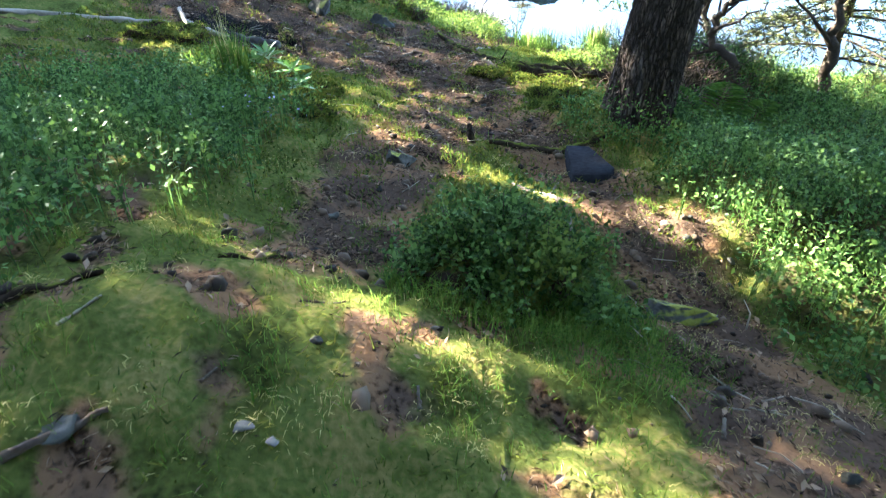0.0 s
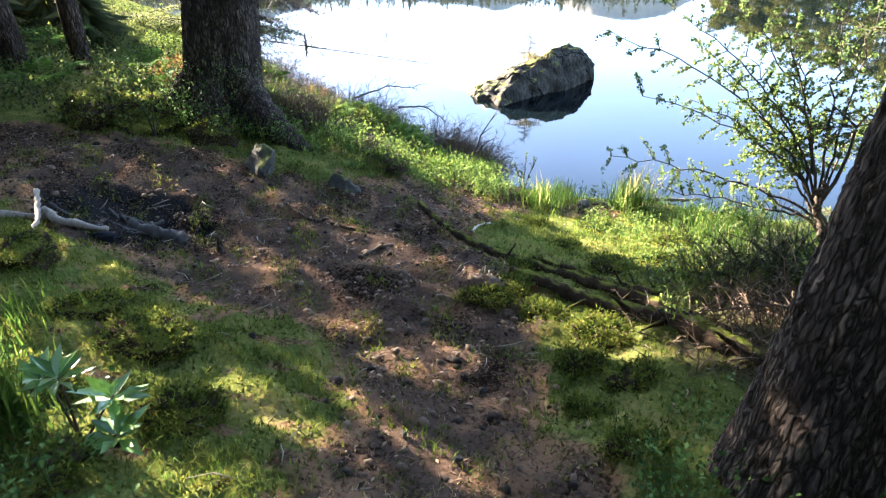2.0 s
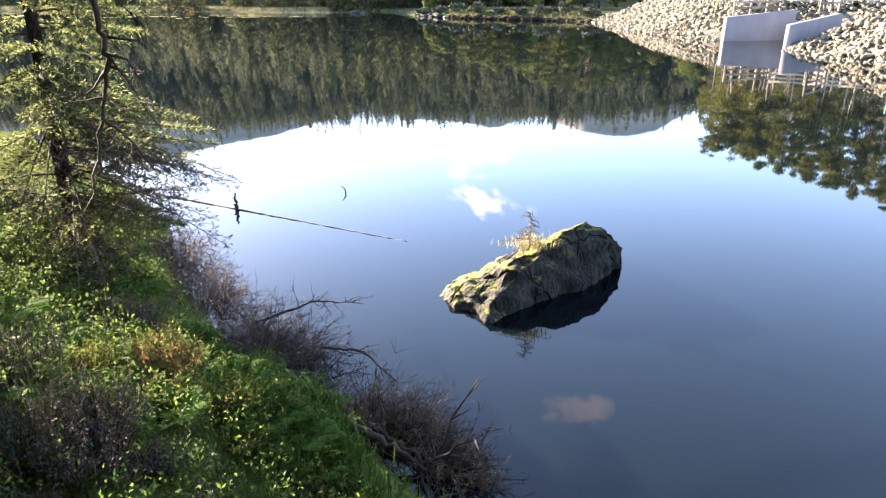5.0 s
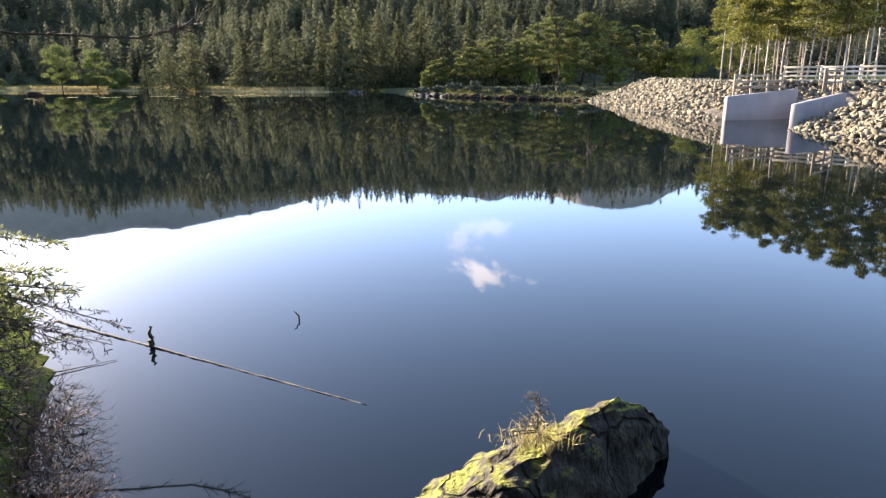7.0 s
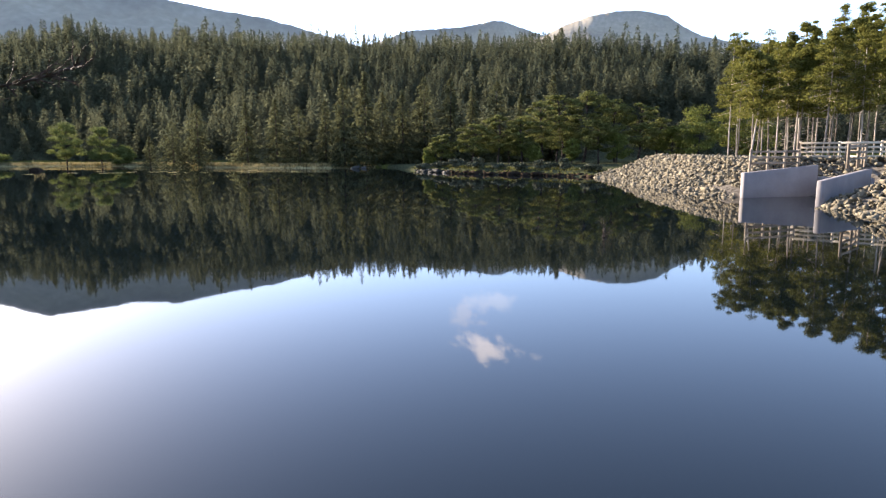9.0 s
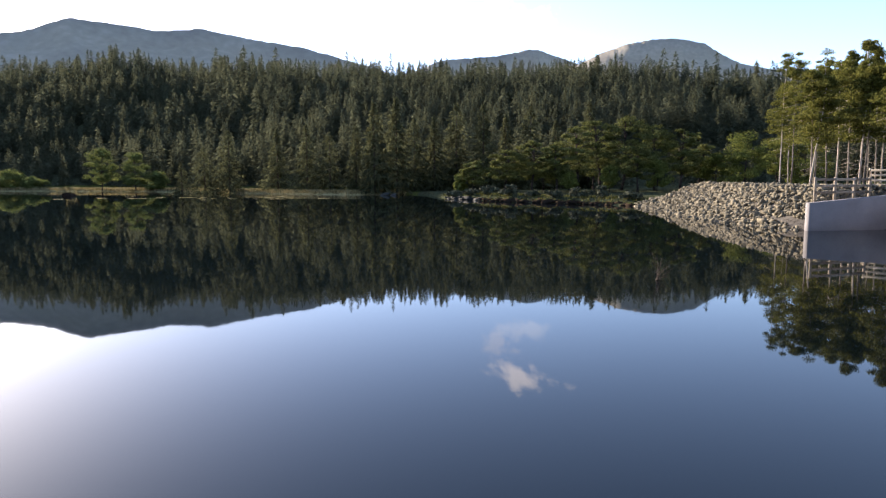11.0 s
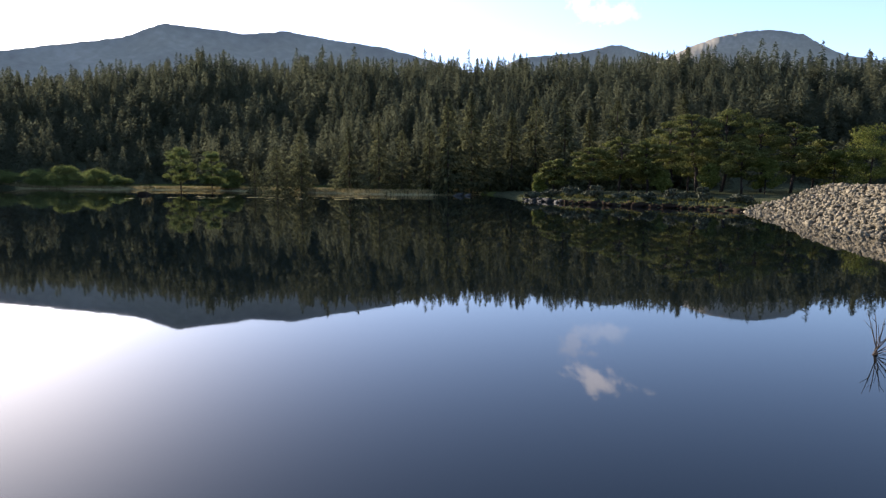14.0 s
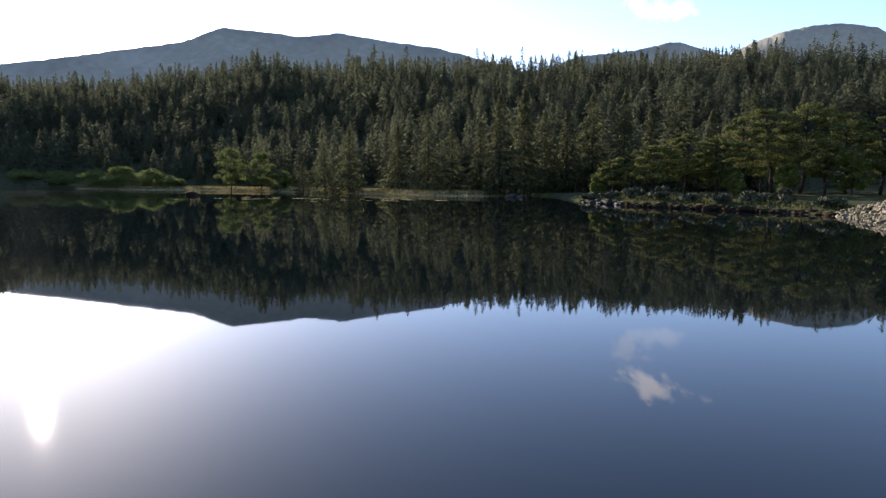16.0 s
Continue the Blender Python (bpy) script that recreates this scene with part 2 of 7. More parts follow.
SPRUCE = material("spruce_wood_foliage", (0.056, 0.062, 0.039), (0.098, 0.105, 0.064), 0.06, 1.0, 0, 0.5, spread=0.14, through_light=0.55, spec=0.0)
SHORE_SPRUCE = material("shore_spruce_foliage", (0.038, 0.042, 0.022), (0.112, 0.116, 0.058), 0.4, 1.0, 0, 2.0, spread=0.5, through_light=0.45, spec=0.0)
PINE = material("pine_foliage", (0.050, 0.055, 0.014), (0.165, 0.162, 0.042), 0.4, 0.95, 0, 1.2, spread=0.5, through_light=0.5, spec=0.0)
POINT_PINE = material("dark_green_pine_foliage", (0.046, 0.054, 0.016), (0.165, 0.172, 0.052), 0.5, 0.85, 0, 1.6, spread=0.5, through_light=0.30, spec=0.08)
BROADLEAF = material("broadleaf_foliage", (0.070, 0.088, 0.020), (0.185, 0.195, 0.050), 0.3, 0.9, 0, 1.5, spread=0.6, through_light=0.25, spec=0.05)
WILLOW = material("pale_willow_foliage", (0.070, 0.090, 0.028), (0.150, 0.170, 0.055), 0.3, 0.9, 0, 1.5, spread=0.5, through_light=0.4, spec=0.05)
POINT_GRASS = material("short_point_grass", (0.030, 0.036, 0.010), (0.150, 0.140, 0.045), 0.4, 0.9, 0, 2.0, spread=0.5, through_light=0.25, spec=0.0)
MARSH = material("marsh_grass_blades", (0.105, 0.090, 0.040), (0.270, 0.225, 0.105), 0.5, 0.9, 0, spread=0.5, through_light=0.3)
BARK = material("scaly_spruce_bark", (0.016, 0.013, 0.011), (0.220, 0.168, 0.130), 22, 0.95, 1.0, 90, 0.03, stretch=(1, 1, 0.22), third=(0.075, 0.060, 0.052), spec=0.05)
cracks(BARK, 48, (1, 1, 0.19), (0.020, 0.016, 0.013), 0.012, 0.2)
PALE_BARK = material("pale_pine_bark", (0.11, 0.092, 0.075), (0.40, 0.34, 0.28), 4, 0.9, 0.4, 30, 0.02, stretch=(1, 1, 0.3), object_spread=0.6)
TWIG = material("brown_twigs", (0.022, 0.016, 0.012), (0.085, 0.062, 0.046), 12, 0.9, 0.3, 80, 0.003, spread=0.3)
DEADWOOD = material("weathered_dead_wood", (0.075, 0.058, 0.045), (0.27, 0.235, 0.19), 6, 0.9, 0.6, 60, 0.006, stretch=(1, 1, 0.5), object_spread=0.6)
MOSSY_LOG = material("dark_mossy_wood", (0.012, 0.009, 0.007), (0.055, 0.040, 0.029), 9, 1.0, 0.8, 60, 0.01, spec=0.0)
overlay(MOSSY_LOG, (0.062, 0.070, 0.014), upness(MOSSY_LOG, 0.8, 9), (0.8, 1.15))
SLATE = material("dark_slate", (0.011, 0.012, 0.015), (0.032, 0.034, 0.041), 5, 1.0, 0.6, 40, 0.008, spec=0.0)
STONE = material("grey_field_stone", (0.014, 0.014, 0.013), (0.075, 0.074, 0.066), 7, 0.95, 0.8, 50, 0.02, third=(0.036, 0.037, 0.031), object_spread=0.5)
MOSSY_STONE = material("mossy_field_stone", (0.014, 0.014, 0.013), (0.080, 0.078, 0.072), 7, 0.95, 0.8, 50, 0.02)
overlay(MOSSY_STONE, (0.075, 0.085, 0.022), upness(MOSSY_STONE, 0.6, 6), (0.62, 0.9))
YELLOW_MOSS_STONE = material("yellow_mossed_stone", (0.025, 0.025, 0.024), (0.150, 0.145, 0.135), 9, 0.95, 0.8, 50, 0.02)
overlay(YELLOW_MOSS_STONE, (0.17, 0.175, 0.03), upness(YELLOW_MOSS_STONE, 0.9, 7), (0.6, 0.85))
BOULDER = material("lichened_boulder", (0.008, 0.007, 0.006), (0.078, 0.071, 0.054), 5.5, 0.95, 1.0, 26, 0.08, third=(0.036, 0.032, 0.025), stretch=(1, 1, 0.55))
overlay(BOULDER, (0.105, 0.105, 0.018), upness(BOULDER, 0.9, 3.6), (0.74, 1.0))
cracks(BOULDER, 1.9, (1, 1, 0.6), (0.010, 0.009, 0.007), 0.04, 0.03)
RIPRAP = material("quarried_riprap_stone", (0.030, 0.025, 0.016), (0.158, 0.136, 0.092), 1.2, 0.95, 0.15, 12, 0.03, spread=0.8, object_spread=0.8)
CONCRETE = material("smooth_grey_concrete", (0.17, 0.155, 0.155), (0.25, 0.235, 0.23), 0.8, 0.85, 0.15, 20, 0.005)
FENCE_WOOD = material("pale_sawn_fence_timber", (0.34, 0.29, 0.21), (0.54, 0.47, 0.36), 3, 0.8, 0.3, 30, 0.005, object_spread=0.4)
OLD_TIMBER = material("weathered_pale_timber", (0.130, 0.105, 0.078), (0.300, 0.250, 0.190), 3, 0.9, 0.4, 30, 0.005, object_spread=0.4)
HEATH = material("open_heath_and_rock", (0.23, 0.205, 0.170), (0.38, 0.34, 0.285), 0.012, 1.0, 0.2, 0.15, 2.0, third=(0.30, 0.275, 0.22))
SOIL = material("dark_peaty_soil", (0.016, 0.011, 0.008), (0.120, 0.085, 0.060), 9, 1.0, 0.5, 60, 0.01, spread=0.9)
CHARCOAL = material("charred_wood", (0.008, 0.008, 0.008), (0.06, 0.055, 0.05), 12, 0.8, 0.7, 60, 0.006)
GREEN_PAINT = material("green_painted_board", (0.01, 0.12, 0.06), (0.02, 0.18, 0.09), 4, 0.5, 0.1, 30, 0.002)
LITTER = material("needle_and_leaf_litter", (0.026, 0.017, 0.013), (0.240, 0.165, 0.110), 3, 0.95, 0, spread=1.3, third=(0.090, 0.058, 0.040))
FLOWER = material("pale_violet_flowers", (0.25, 0.22, 0.42), (0.5, 0.45, 0.7), 3, 0.7, 0, spread=0.5, through_light=0.3)


# ---- the lie of the land ----
LAKE = np.array([(60, 4), (30, 6.4), (12, 7.2), (4.2, 7.8), (2.6, 8.2), (1.2, 8.5), (0.4, 8.75), (-0.2, 9.4), (-0.7, 10.1), (-1.8, 10.9),
                 (-3.1, 12.6), (-3.9, 14.3), (-5.7, 16.4), (-9, 19.5), (-16, 22), (-60, 24), (-170, 60), (-190, 150), (-151, 163),
                 (-117, 153), (-88, 151), (-64, 143), (-34, 126.5), (-24, 124.5), (-18, 131), (-13, 126), (-6.6, 104), (0, 94), (8.6, 87),
                 (14.2, 82), (15, 78), (15.1, 60), (17, 51.4), (21.9, 52.6), (23.5, 49.5), (18, 44.5), (19.2, 41.6), (18.2, 39.5), (20, 33), (32, 24), (60, 20)])
# gentle swells and hollows of the near bank: x, y, reach, height
SWELLS = [(-2.15, 6.05, 0.24, -0.10), (1.1, 1.6, 0.75, -0.285), (-1.5, 5.6, 0.75, -0.233), (1.3, 6.4, 1.0, 0.04), (-0.7, 1.0, 0.35, 0.214), (-0.1, 4.0, 0.5, -0.093), (-0.7, 8.8, 0.35, -0.115), (0.3, 8.0, 0.35, 0.14), (1.7, 5.0, 0.5, 0.357), (1.7, 3.8, 0.35, -0.135), (-1.3, 3.0, 0.5, 0.107), (0.3, 3.0, 0.35, -0.12), (-0.3, 1.8, 0.35, -0.108), (0.9, 3.8, 0.35, 0.123), (-1.1, 2.0, 0.35, 0.108), (-2.1, 9.0, 0.35, 0.112), (-0.5, 4.8, 0.35, -0.087), (1.3, 2.4, 0.35, 0.139), (-1.1, 6.8, 0.35, -0.058), (0.1, 6.8, 0.5, 0.106), (-2.5, 10.8, 0.75, -0.066), (-2.1, 5.0, 0.35, 0.082), (-0.9, 7.6, 0.35, 0.054), (0.1, 5.6, 0.35, 0.072), (1.7, 7.8, 0.35, 0.109)]


def lake_distance(x, y):
    """Metres from the waterline, negative over the lake."""
    best, inside = np.full(x.shape, 1e9), np.zeros(x.shape, bool)
    for (ax, ay), (bx, by) in zip(LAKE, np.roll(LAKE, -1, 0)):
        k = np.clip(((x - ax) * (bx - ax) + (y - ay) * (by - ay)) / ((bx - ax) ** 2 + (by - ay) ** 2), 0, 1)
        best = np.minimum(best, np.hypot(x - ax - k * (bx - ax), y - ay - k * (by - ay)))
        inside ^= ((ay > y) != (by > y)) & (x < ax + (y - ay) / (by - ay if by != ay else 1e-9) * (bx - ax))
    return np.where(inside, -best, best)


def step(a, b, v):
    k = np.clip((v - a) / (b - a), 0, 1)
    return k * k * (3 - 2 * k)


def ripple(x, y, size, seed):
    """Cheap smooth noise, about -1 to 1."""
    r = np.random.RandomState(seed)
    s = 0
    for k in range(5):
        a, p, f = r.uniform(0, 6.28, 3)
        s = s + np.sin((x * np.cos(a) + y * np.sin(a)) * (0.7 + 0.25 * k) * 6.28 / size + p + 1.3 * np.sin((x * np.sin(f) - y * np.cos(f)) * 3.1 / size))
    return s / 3.2


def hill(x, y):
    """The wooded hill beyond the lake, in metres above it."""
    r, az = np.hypot(x, y - 20), np.degrees(np.arctan2(x, y - 20))
    foot = 118 + 75 * step(-12, -45, az) + 20 * step(8, 26, az)
    top = 42.5 - 7 * step(4, 24, az) + 6 * step(-12, -31, az) - 9 * step(-31, -48, az) + 1.4 * ripple(x, y, 90, 5)
    return top * step(0, 1, (r - foot) / 200) ** 0.85


def ground_z(x, y):
    x, y = np.asarray(x, float), np.asarray(y, float)
    d = lake_distance(x, y)
    land = np.maximum(d, 0)
    left = step(0.4, -1.2, x)
    shelf = 0.06 + 0.272 * land + 0.02 * np.minimum(land, 1)
    bank = 0.10 + 0.92 * (1 - np.exp(-land / 1.45)) + 0.12 * np.maximum(land - 1.0, 0)
    near = shelf + left * (bank - shelf) * step(7.4, 5.0, land)
    near = np.where(near > 2.1, 2.1 + 0.35 * (near - 2.1), near)
    for sx, sy, reach, up in SWELLS:
        near = near + up * np.exp(-((x - sx) ** 2 + (y - sy) ** 2) / (2 * reach * reach))
    near = near + np.minimum(land, 1) * (0.018 * ripple(x, y, 0.9, 1) + 0.019 * ripple(x, y, 0.33, 2) + 0.015 * ripple(x, y, 0.16, 6))
    far = 0.10 + 0.12 * np.minimum(land, 2) + 0.012 * land + 0.03 * ripple(x, y, 6, 3) + hill(x, y)
    dam = np.minimum(0.52 * land, 2.15) + 0.05 * step(0, 8, land)
    isle = np.minimum(0.05 + 0.55 * land, 0.62 + 0.012 * land) + 0.08 * ripple(x, y, 5, 4) * np.minimum(land, 1)
    w_near, w_dam = step(34, 24, y), step(12, 15.5, x) * step(20, 34, y) * step(84, 79, y)
    w_isle = step(-16, -9, x) * step(140, 122, y) * (1 - w_dam) * (1 - w_near)
    z = near * w_near + (1 - w_near) * (dam * w_dam + (1 - w_dam) * (isle * w_isle + far * (1 - w_isle)))
    z = np.where(w_dam * (1 - w_near) > 0, np.maximum(z, hill(x, y) * step(95, 120, y)), z)
    z = np.where(w_isle > 0, np.maximum(z, hill(x, y)), z)
    return np.where(d > 0, z, np.maximum(-1.6, 0.4 * d - 0.02))

# ---- builders ----
def mesh(name, verts, faces, mat, smooth=False):
    """A mesh from arrays of points and of equal-sided faces."""
    verts, faces = np.asarray(verts, float), np.asarray(faces, int)
    me = bpy.data.meshes.new(name)
    k = faces.shape[1]
    me.vertices.add(len(verts))
    me.vertices.foreach_set("co", verts.ravel())
    me.loops.add(faces.size)
    me.loops.foreach_set("vertex_index", faces.ravel())
    me.polygons.add(len(faces))
    me.polygons.foreach_set("loop_start", np.arange(len(faces)) * k)
    if smooth:
        me.polygons.foreach_set("use_smooth", np.ones(len(faces), bool))
    me.update(calc_edges=True)
    me.validate()
    me.materials.append(mat)
    return me


def tris(faces):
    faces = np.asarray(faces, int)
    return faces if faces.shape[1] == 3 else np.concatenate([faces[:, [0, 1, 2]], faces[:, [0, 2, 3]]])


def join(pieces):
    vs, fs, n = [], [], 0
    for v, f in pieces:
        vs.append(np.asarray(v, float))
        fs.append(tris(f) + n)
        n += len(v)
    return np.concatenate(vs), np.concatenate(fs)


def part(name, data, mat, parent, label="", smooth=False):
    """One mesh under a thing or a part; data is a mesh or (points, faces)."""
    me = data if isinstance(data, bpy.types.Mesh) else mesh(name, data[0], data[1], mat, smooth)
    ob = new(name, me)
    ob.parent = parent
    return tagged(ob, label)


def thing(name, label, category, data=None, mat=None, at=None, group="", kind="", smooth=False):
    me = None if data is None else data if isinstance(data, bpy.types.Mesh) else mesh(name, data[0], data[1], mat, smooth)
    ob = tagged(new(name, me), label, category, group, kind)
    if at is not None:
        ob.matrix_basis = at
    return ob


def gz(x, y):
    return float(ground_z(np.array([float(x)]), np.array([float(y)]))[0])


def tube(points, radii, sides=8, rough=0.0, rng=None, lumps=0.0):
    """A closed round bar along points; rough: relief of its skin, as a share of its radius."""
    P, R = np.asarray(points, float), np.asarray(radii, float)
    T = np.gradient(P, axis=0)
    T /= np.linalg.norm(T, axis=1)[:, None] + 1e-9
    ref = np.array([0.0, 0, 1]) if abs(T[:, 2]).mean() < 0.8 else np.array([1.0, 0, 0])
    A = np.cross(T, ref)
    A /= np.linalg.norm(A, axis=1)[:, None] + 1e-9
    B = np.cross(T, A)
    a = np.arange(sides) / sides * 2 * np.pi
    rr = R[:, None] * np.ones(sides)
    if rough and rng is not None:
        rr = rr * (1 + rough * rng.uniform(-1, 1, rr.shape))
    V = (P[:, None] + rr[..., None] * (np.cos(a)[None, :, None] * A[:, None] + np.sin(a)[None, :, None] * B[:, None])).reshape(-1, 3)
    n = len(P)
    i, j = np.meshgrid(np.arange(n - 1), np.arange(sides), indexing="ij")
    q = np.stack([i * sides + j, i * sides + (j + 1) % sides, (i + 1) * sides + (j + 1) % sides, (i + 1) * sides + j], -1).reshape(-1, 4)
    F = tris(q)
    V = np.concatenate([V, P[:1], P[-1:]])
    k = np.arange(sides)
    F = np.concatenate([F, np.stack([(k + 1) % sides, k, np.full(sides, n * sides)], 1), np.stack([(n - 1) * sides + k, (n - 1) * sides + (k + 1) % sides, np.full(sides, n * sides + 1)], 1)])
    return V, F


def curve(a, b, n, sag=0.0, jitter=0.0, rng=None):
    """Points from a to b with a bend and small kinks."""
    a, b = np.asarray(a, float), np.asarray(b, float)
    k = np.linspace(0, 1, n)[:, None]
    p = a + (b - a) * k
    p[:, 2] -= (4 * sag * k * (1 - k))[:, 0]
    if rng is not None and jitter:
        w = rng.normal(0, jitter, p.shape)
        w[0] = 0
        w = np.cumsum(w, 0) * 0.6
        p += w
    return p


def unit(v):
    v = np.asarray(v, float)
    return v / (np.linalg.norm(v, axis=-1, keepdims=True) + 1e-9)


def blades(roots, heights, widths, lean, rng):
    """Bent grass blades of three faces each."""
    n = len(roots)
    a = rng.uniform(0, 2 * np.pi, n)
    out = np.stack([np.cos(a), np.sin(a), np.zeros(n)], 1)
    side = np.stack([-out[:, 1], out[:, 0], np.zeros(n)], 1) * widths[:, None] / 2
    bend = (rng.uniform(0.2, 1.0, n) * lean * heights)[:, None]
    up = np.array([0, 0, 1.0]) * heights[:, None]
    mid, tip = roots + 0.55 * up + 0.3 * bend * out, roots + up * (1 - 0.25 * lean) + bend * out
    V = np.stack([roots - side, roots + side, mid - 0.8 * side, mid + 0.8 * side, tip], 1).reshape(-1, 3)
    k = np.arange(n)[:, None, None] * 5
    F = (k + np.array([[0, 1, 3], [0, 3, 2], [2, 3, 4]])[None]).reshape(-1, 3)
    return V, F


def leaflets(centres, along, sizes, aspect, rng, tilt=0.6):
    """Pointed oval leaves of four faces, folded along the midrib."""
    n = len(centres)
    d = unit(along)
    nrm = unit(np.array([0, 0, 1.0]) + rng.normal(0, tilt, (n, 3)))
    side = unit(np.cross(d, nrm))
    nrm = np.cross(side, d)
    s = sizes[:, None]
    base, tip = centres, centres + d * s
    l = centres + d * s * 0.5 + side * s * aspect / 2 + nrm * s * 0.10
    r = centres + d * s * 0.5 - side * s * aspect / 2 + nrm * s * 0.10
    V = np.stack([base, l, tip, r], 1).reshape(-1, 3)
    k = np.arange(n)[:, None, None] * 4
    return V, (k + np.array([[0, 2, 1], [0, 3, 2]])[None]).reshape(-1, 3)


def scatter(rng, box, count, mask):
    """Random places in a box of the plan, thinned by a mask of 0 to 1."""
    x, y = rng.uniform(box[0], box[1], count), rng.uniform(box[2], box[3], count)
    k = rng.uniform(0, 1, count) < mask(x, y)
    x, y = x[k], y[k]
    return np.stack([x, y, ground_z(x, y)], 1)


def rock(size, seed, cuts=9, detail=3, rough=0.05):
    """A broken stone: a ball cut by random planes, then roughened."""
    rng = np.random.RandomState(seed)
    bm = bmesh.new()
    bmesh.ops.create_icosphere(bm, subdivisions=detail, radius=1)
    V = np.array([v.co[:] for v in bm.verts])
    F = np.array([[v.index for v in f.verts] for f in bm.faces])
    bm.free()
    for _ in range(cuts):
        d = unit(rng.normal(0, 1, 3))
        h = rng.uniform(0.35, 0.75)
        over = np.maximum(V @ d - h, 0)
        V -= over[:, None] * d * 0.98
    if rough:
        V *= 1 + rough * np.array([noise.noise(Vector(v) * 2.6 + Vector((seed, 0, 0))) + 0.5 * noise.noise(Vector(v) * 7 + Vector((0, seed, 0))) for v in V])[:, None]
    return V * np.asarray(size) / 1.0, F

def block(size, seed):
    """A quarried stone: the hull of a few points, all flat faces and sharp arrises."""
    rng = np.random.RandomState(seed)
    bm = bmesh.new()
    corners = np.array(list(itertools.product((-0.62, 0.62), repeat=3))) * rng.uniform(0.45, 1.25, (8, 3))
    for p in np.concatenate([corners, unit(rng.normal(0, 1, (2, 3))) * 0.95]) * size:
        bm.verts.new(p)
    r = bmesh.ops.convex_hull(bm, input=bm.verts[:])
    bmesh.ops.delete(bm, geom=list({g for g in r["geom_interior"] + r["geom_unused"] if isinstance(g, bmesh.types.BMVert)}), context="VERTS")
    bmesh.ops.triangulate(bm, faces=bm.faces[:])
    bm.verts.index_update()
    out = np.array([v.co[:] for v in bm.verts]), np.array([[v.index for v in f.verts] for f in bm.faces])
    bm.free()
    return out


# ---- the ground, from the bank to the hills ----
TRAILS = [[(-0.45, 1.6, 0.13), (-0.42, 2.2, 0.19), (-0.3, 3.2, 0.26), (-0.05, 4.3, 0.36), (-0.2, 5.4, 0.62), (-1.0, 5.9, 0.95), (-0.6, 6.6, 0.6), (0.0, 7.4, 0.5), (0.35, 8.4, 0.34)],
          [(0.95, 0.4, 0.26), (0.84, 1.0, 0.25), (0.82, 1.56, 0.2), (0.78, 2.2, 0.2), (0.62, 2.8, 0.18), (0.4, 3.3, 0.18), (0.2, 3.8, 0.26)],
          [(-1.0, 6.0, 0.9), (-2.3, 6.4, 0.75), (-3.4, 6.7, 0.5)], [(0.9, 7.6, 0.2), (1.5, 7.75, 0.16)]]


def bareness(x, y):
    """1 on the trodden earth, 0 on turf."""
    best = np.full(np.shape(x), 9.0)
    for trail in TRAILS:
        for (ax, ay, aw), (bx, by, bw) in zip(trail, trail[1:]):
            k = np.clip(((x - ax) * (bx - ax) + (y - ay) * (by - ay)) / ((bx - ax) ** 2 + (by - ay) ** 2), 0, 1)
            best = np.minimum(best, np.hypot(x - ax - k * (bx - ax), y - ay - k * (by - ay)) - (aw + k * (bw - aw)))
    best = best + 0.06 * ripple(x, y, 0.6, 11) + 0.03 * ripple(x, y, 0.23, 12)
    worn = 0.75 * step(-0.05, 0.75, ripple(x, y, 0.4, 13)) * step(2.3, 1.4, y) * step(-2.2, -1.2, x) * step(1.4, 0.6, x)
    worn = np.maximum(worn, 0.5 * step(0.5, 1.1, ripple(x, y, 0.7, 14)) * step(4.5, 6.0, y))
    worn = np.maximum(worn, 0.7 * step(0.1, 0.7, ripple(x, y, 0.33, 15)) * step(2.9, 3.4, y) * step(-0.3, -0.6, x) * step(5.6, 5.0, y))
    return np.maximum(step(0.22, -0.16, best), worn)


def inside(x, y, cx, cy, rx, ry):
    return np.clip(1.4 - ((x - cx) / rx) ** 2 - ((y - cy) / ry) ** 2, 0, 1)


def heap(x, y):
    """The ground under the brushwood heap by the leaning tree, coloured dark for soil and shade."""
    return inside(x, y, 1.5, 4.62, 0.55, 0.42)


def thicket(x, y):
    """Where bilberry grows: the bank left of the path, the undergrowth right of it, the tussock between."""
    a = inside(x, y, -1.9, 2.3, 1.05, 1.7)
    b = np.maximum(inside(x, y, 1.95, 2.3, 0.95, 1.4), 0.6 * inside(x, y, 3.0, 4.4, 1.4, 1.4))
    return np.clip(np.maximum(0.8 * a, b) * (0.72 + 0.5 * ripple(x, y, 0.5, 33)), 0, 1) * (1 - bareness(x, y))


def spread(a, b, fine, lo, hi, growth):
    """Grid lines: fine between a and b, ever wider out to lo and hi."""
    core = np.arange(a, b + 1e-6, fine)
    out, s, v = [], fine, b
    while v < hi:
        s *= growth
        v += s
        out.append(v)
    down, s, v = [], fine, a
    while v > lo:
        s *= growth
        v -= s
        down.append(v)
    return np.array(down[::-1] + list(core) + out)


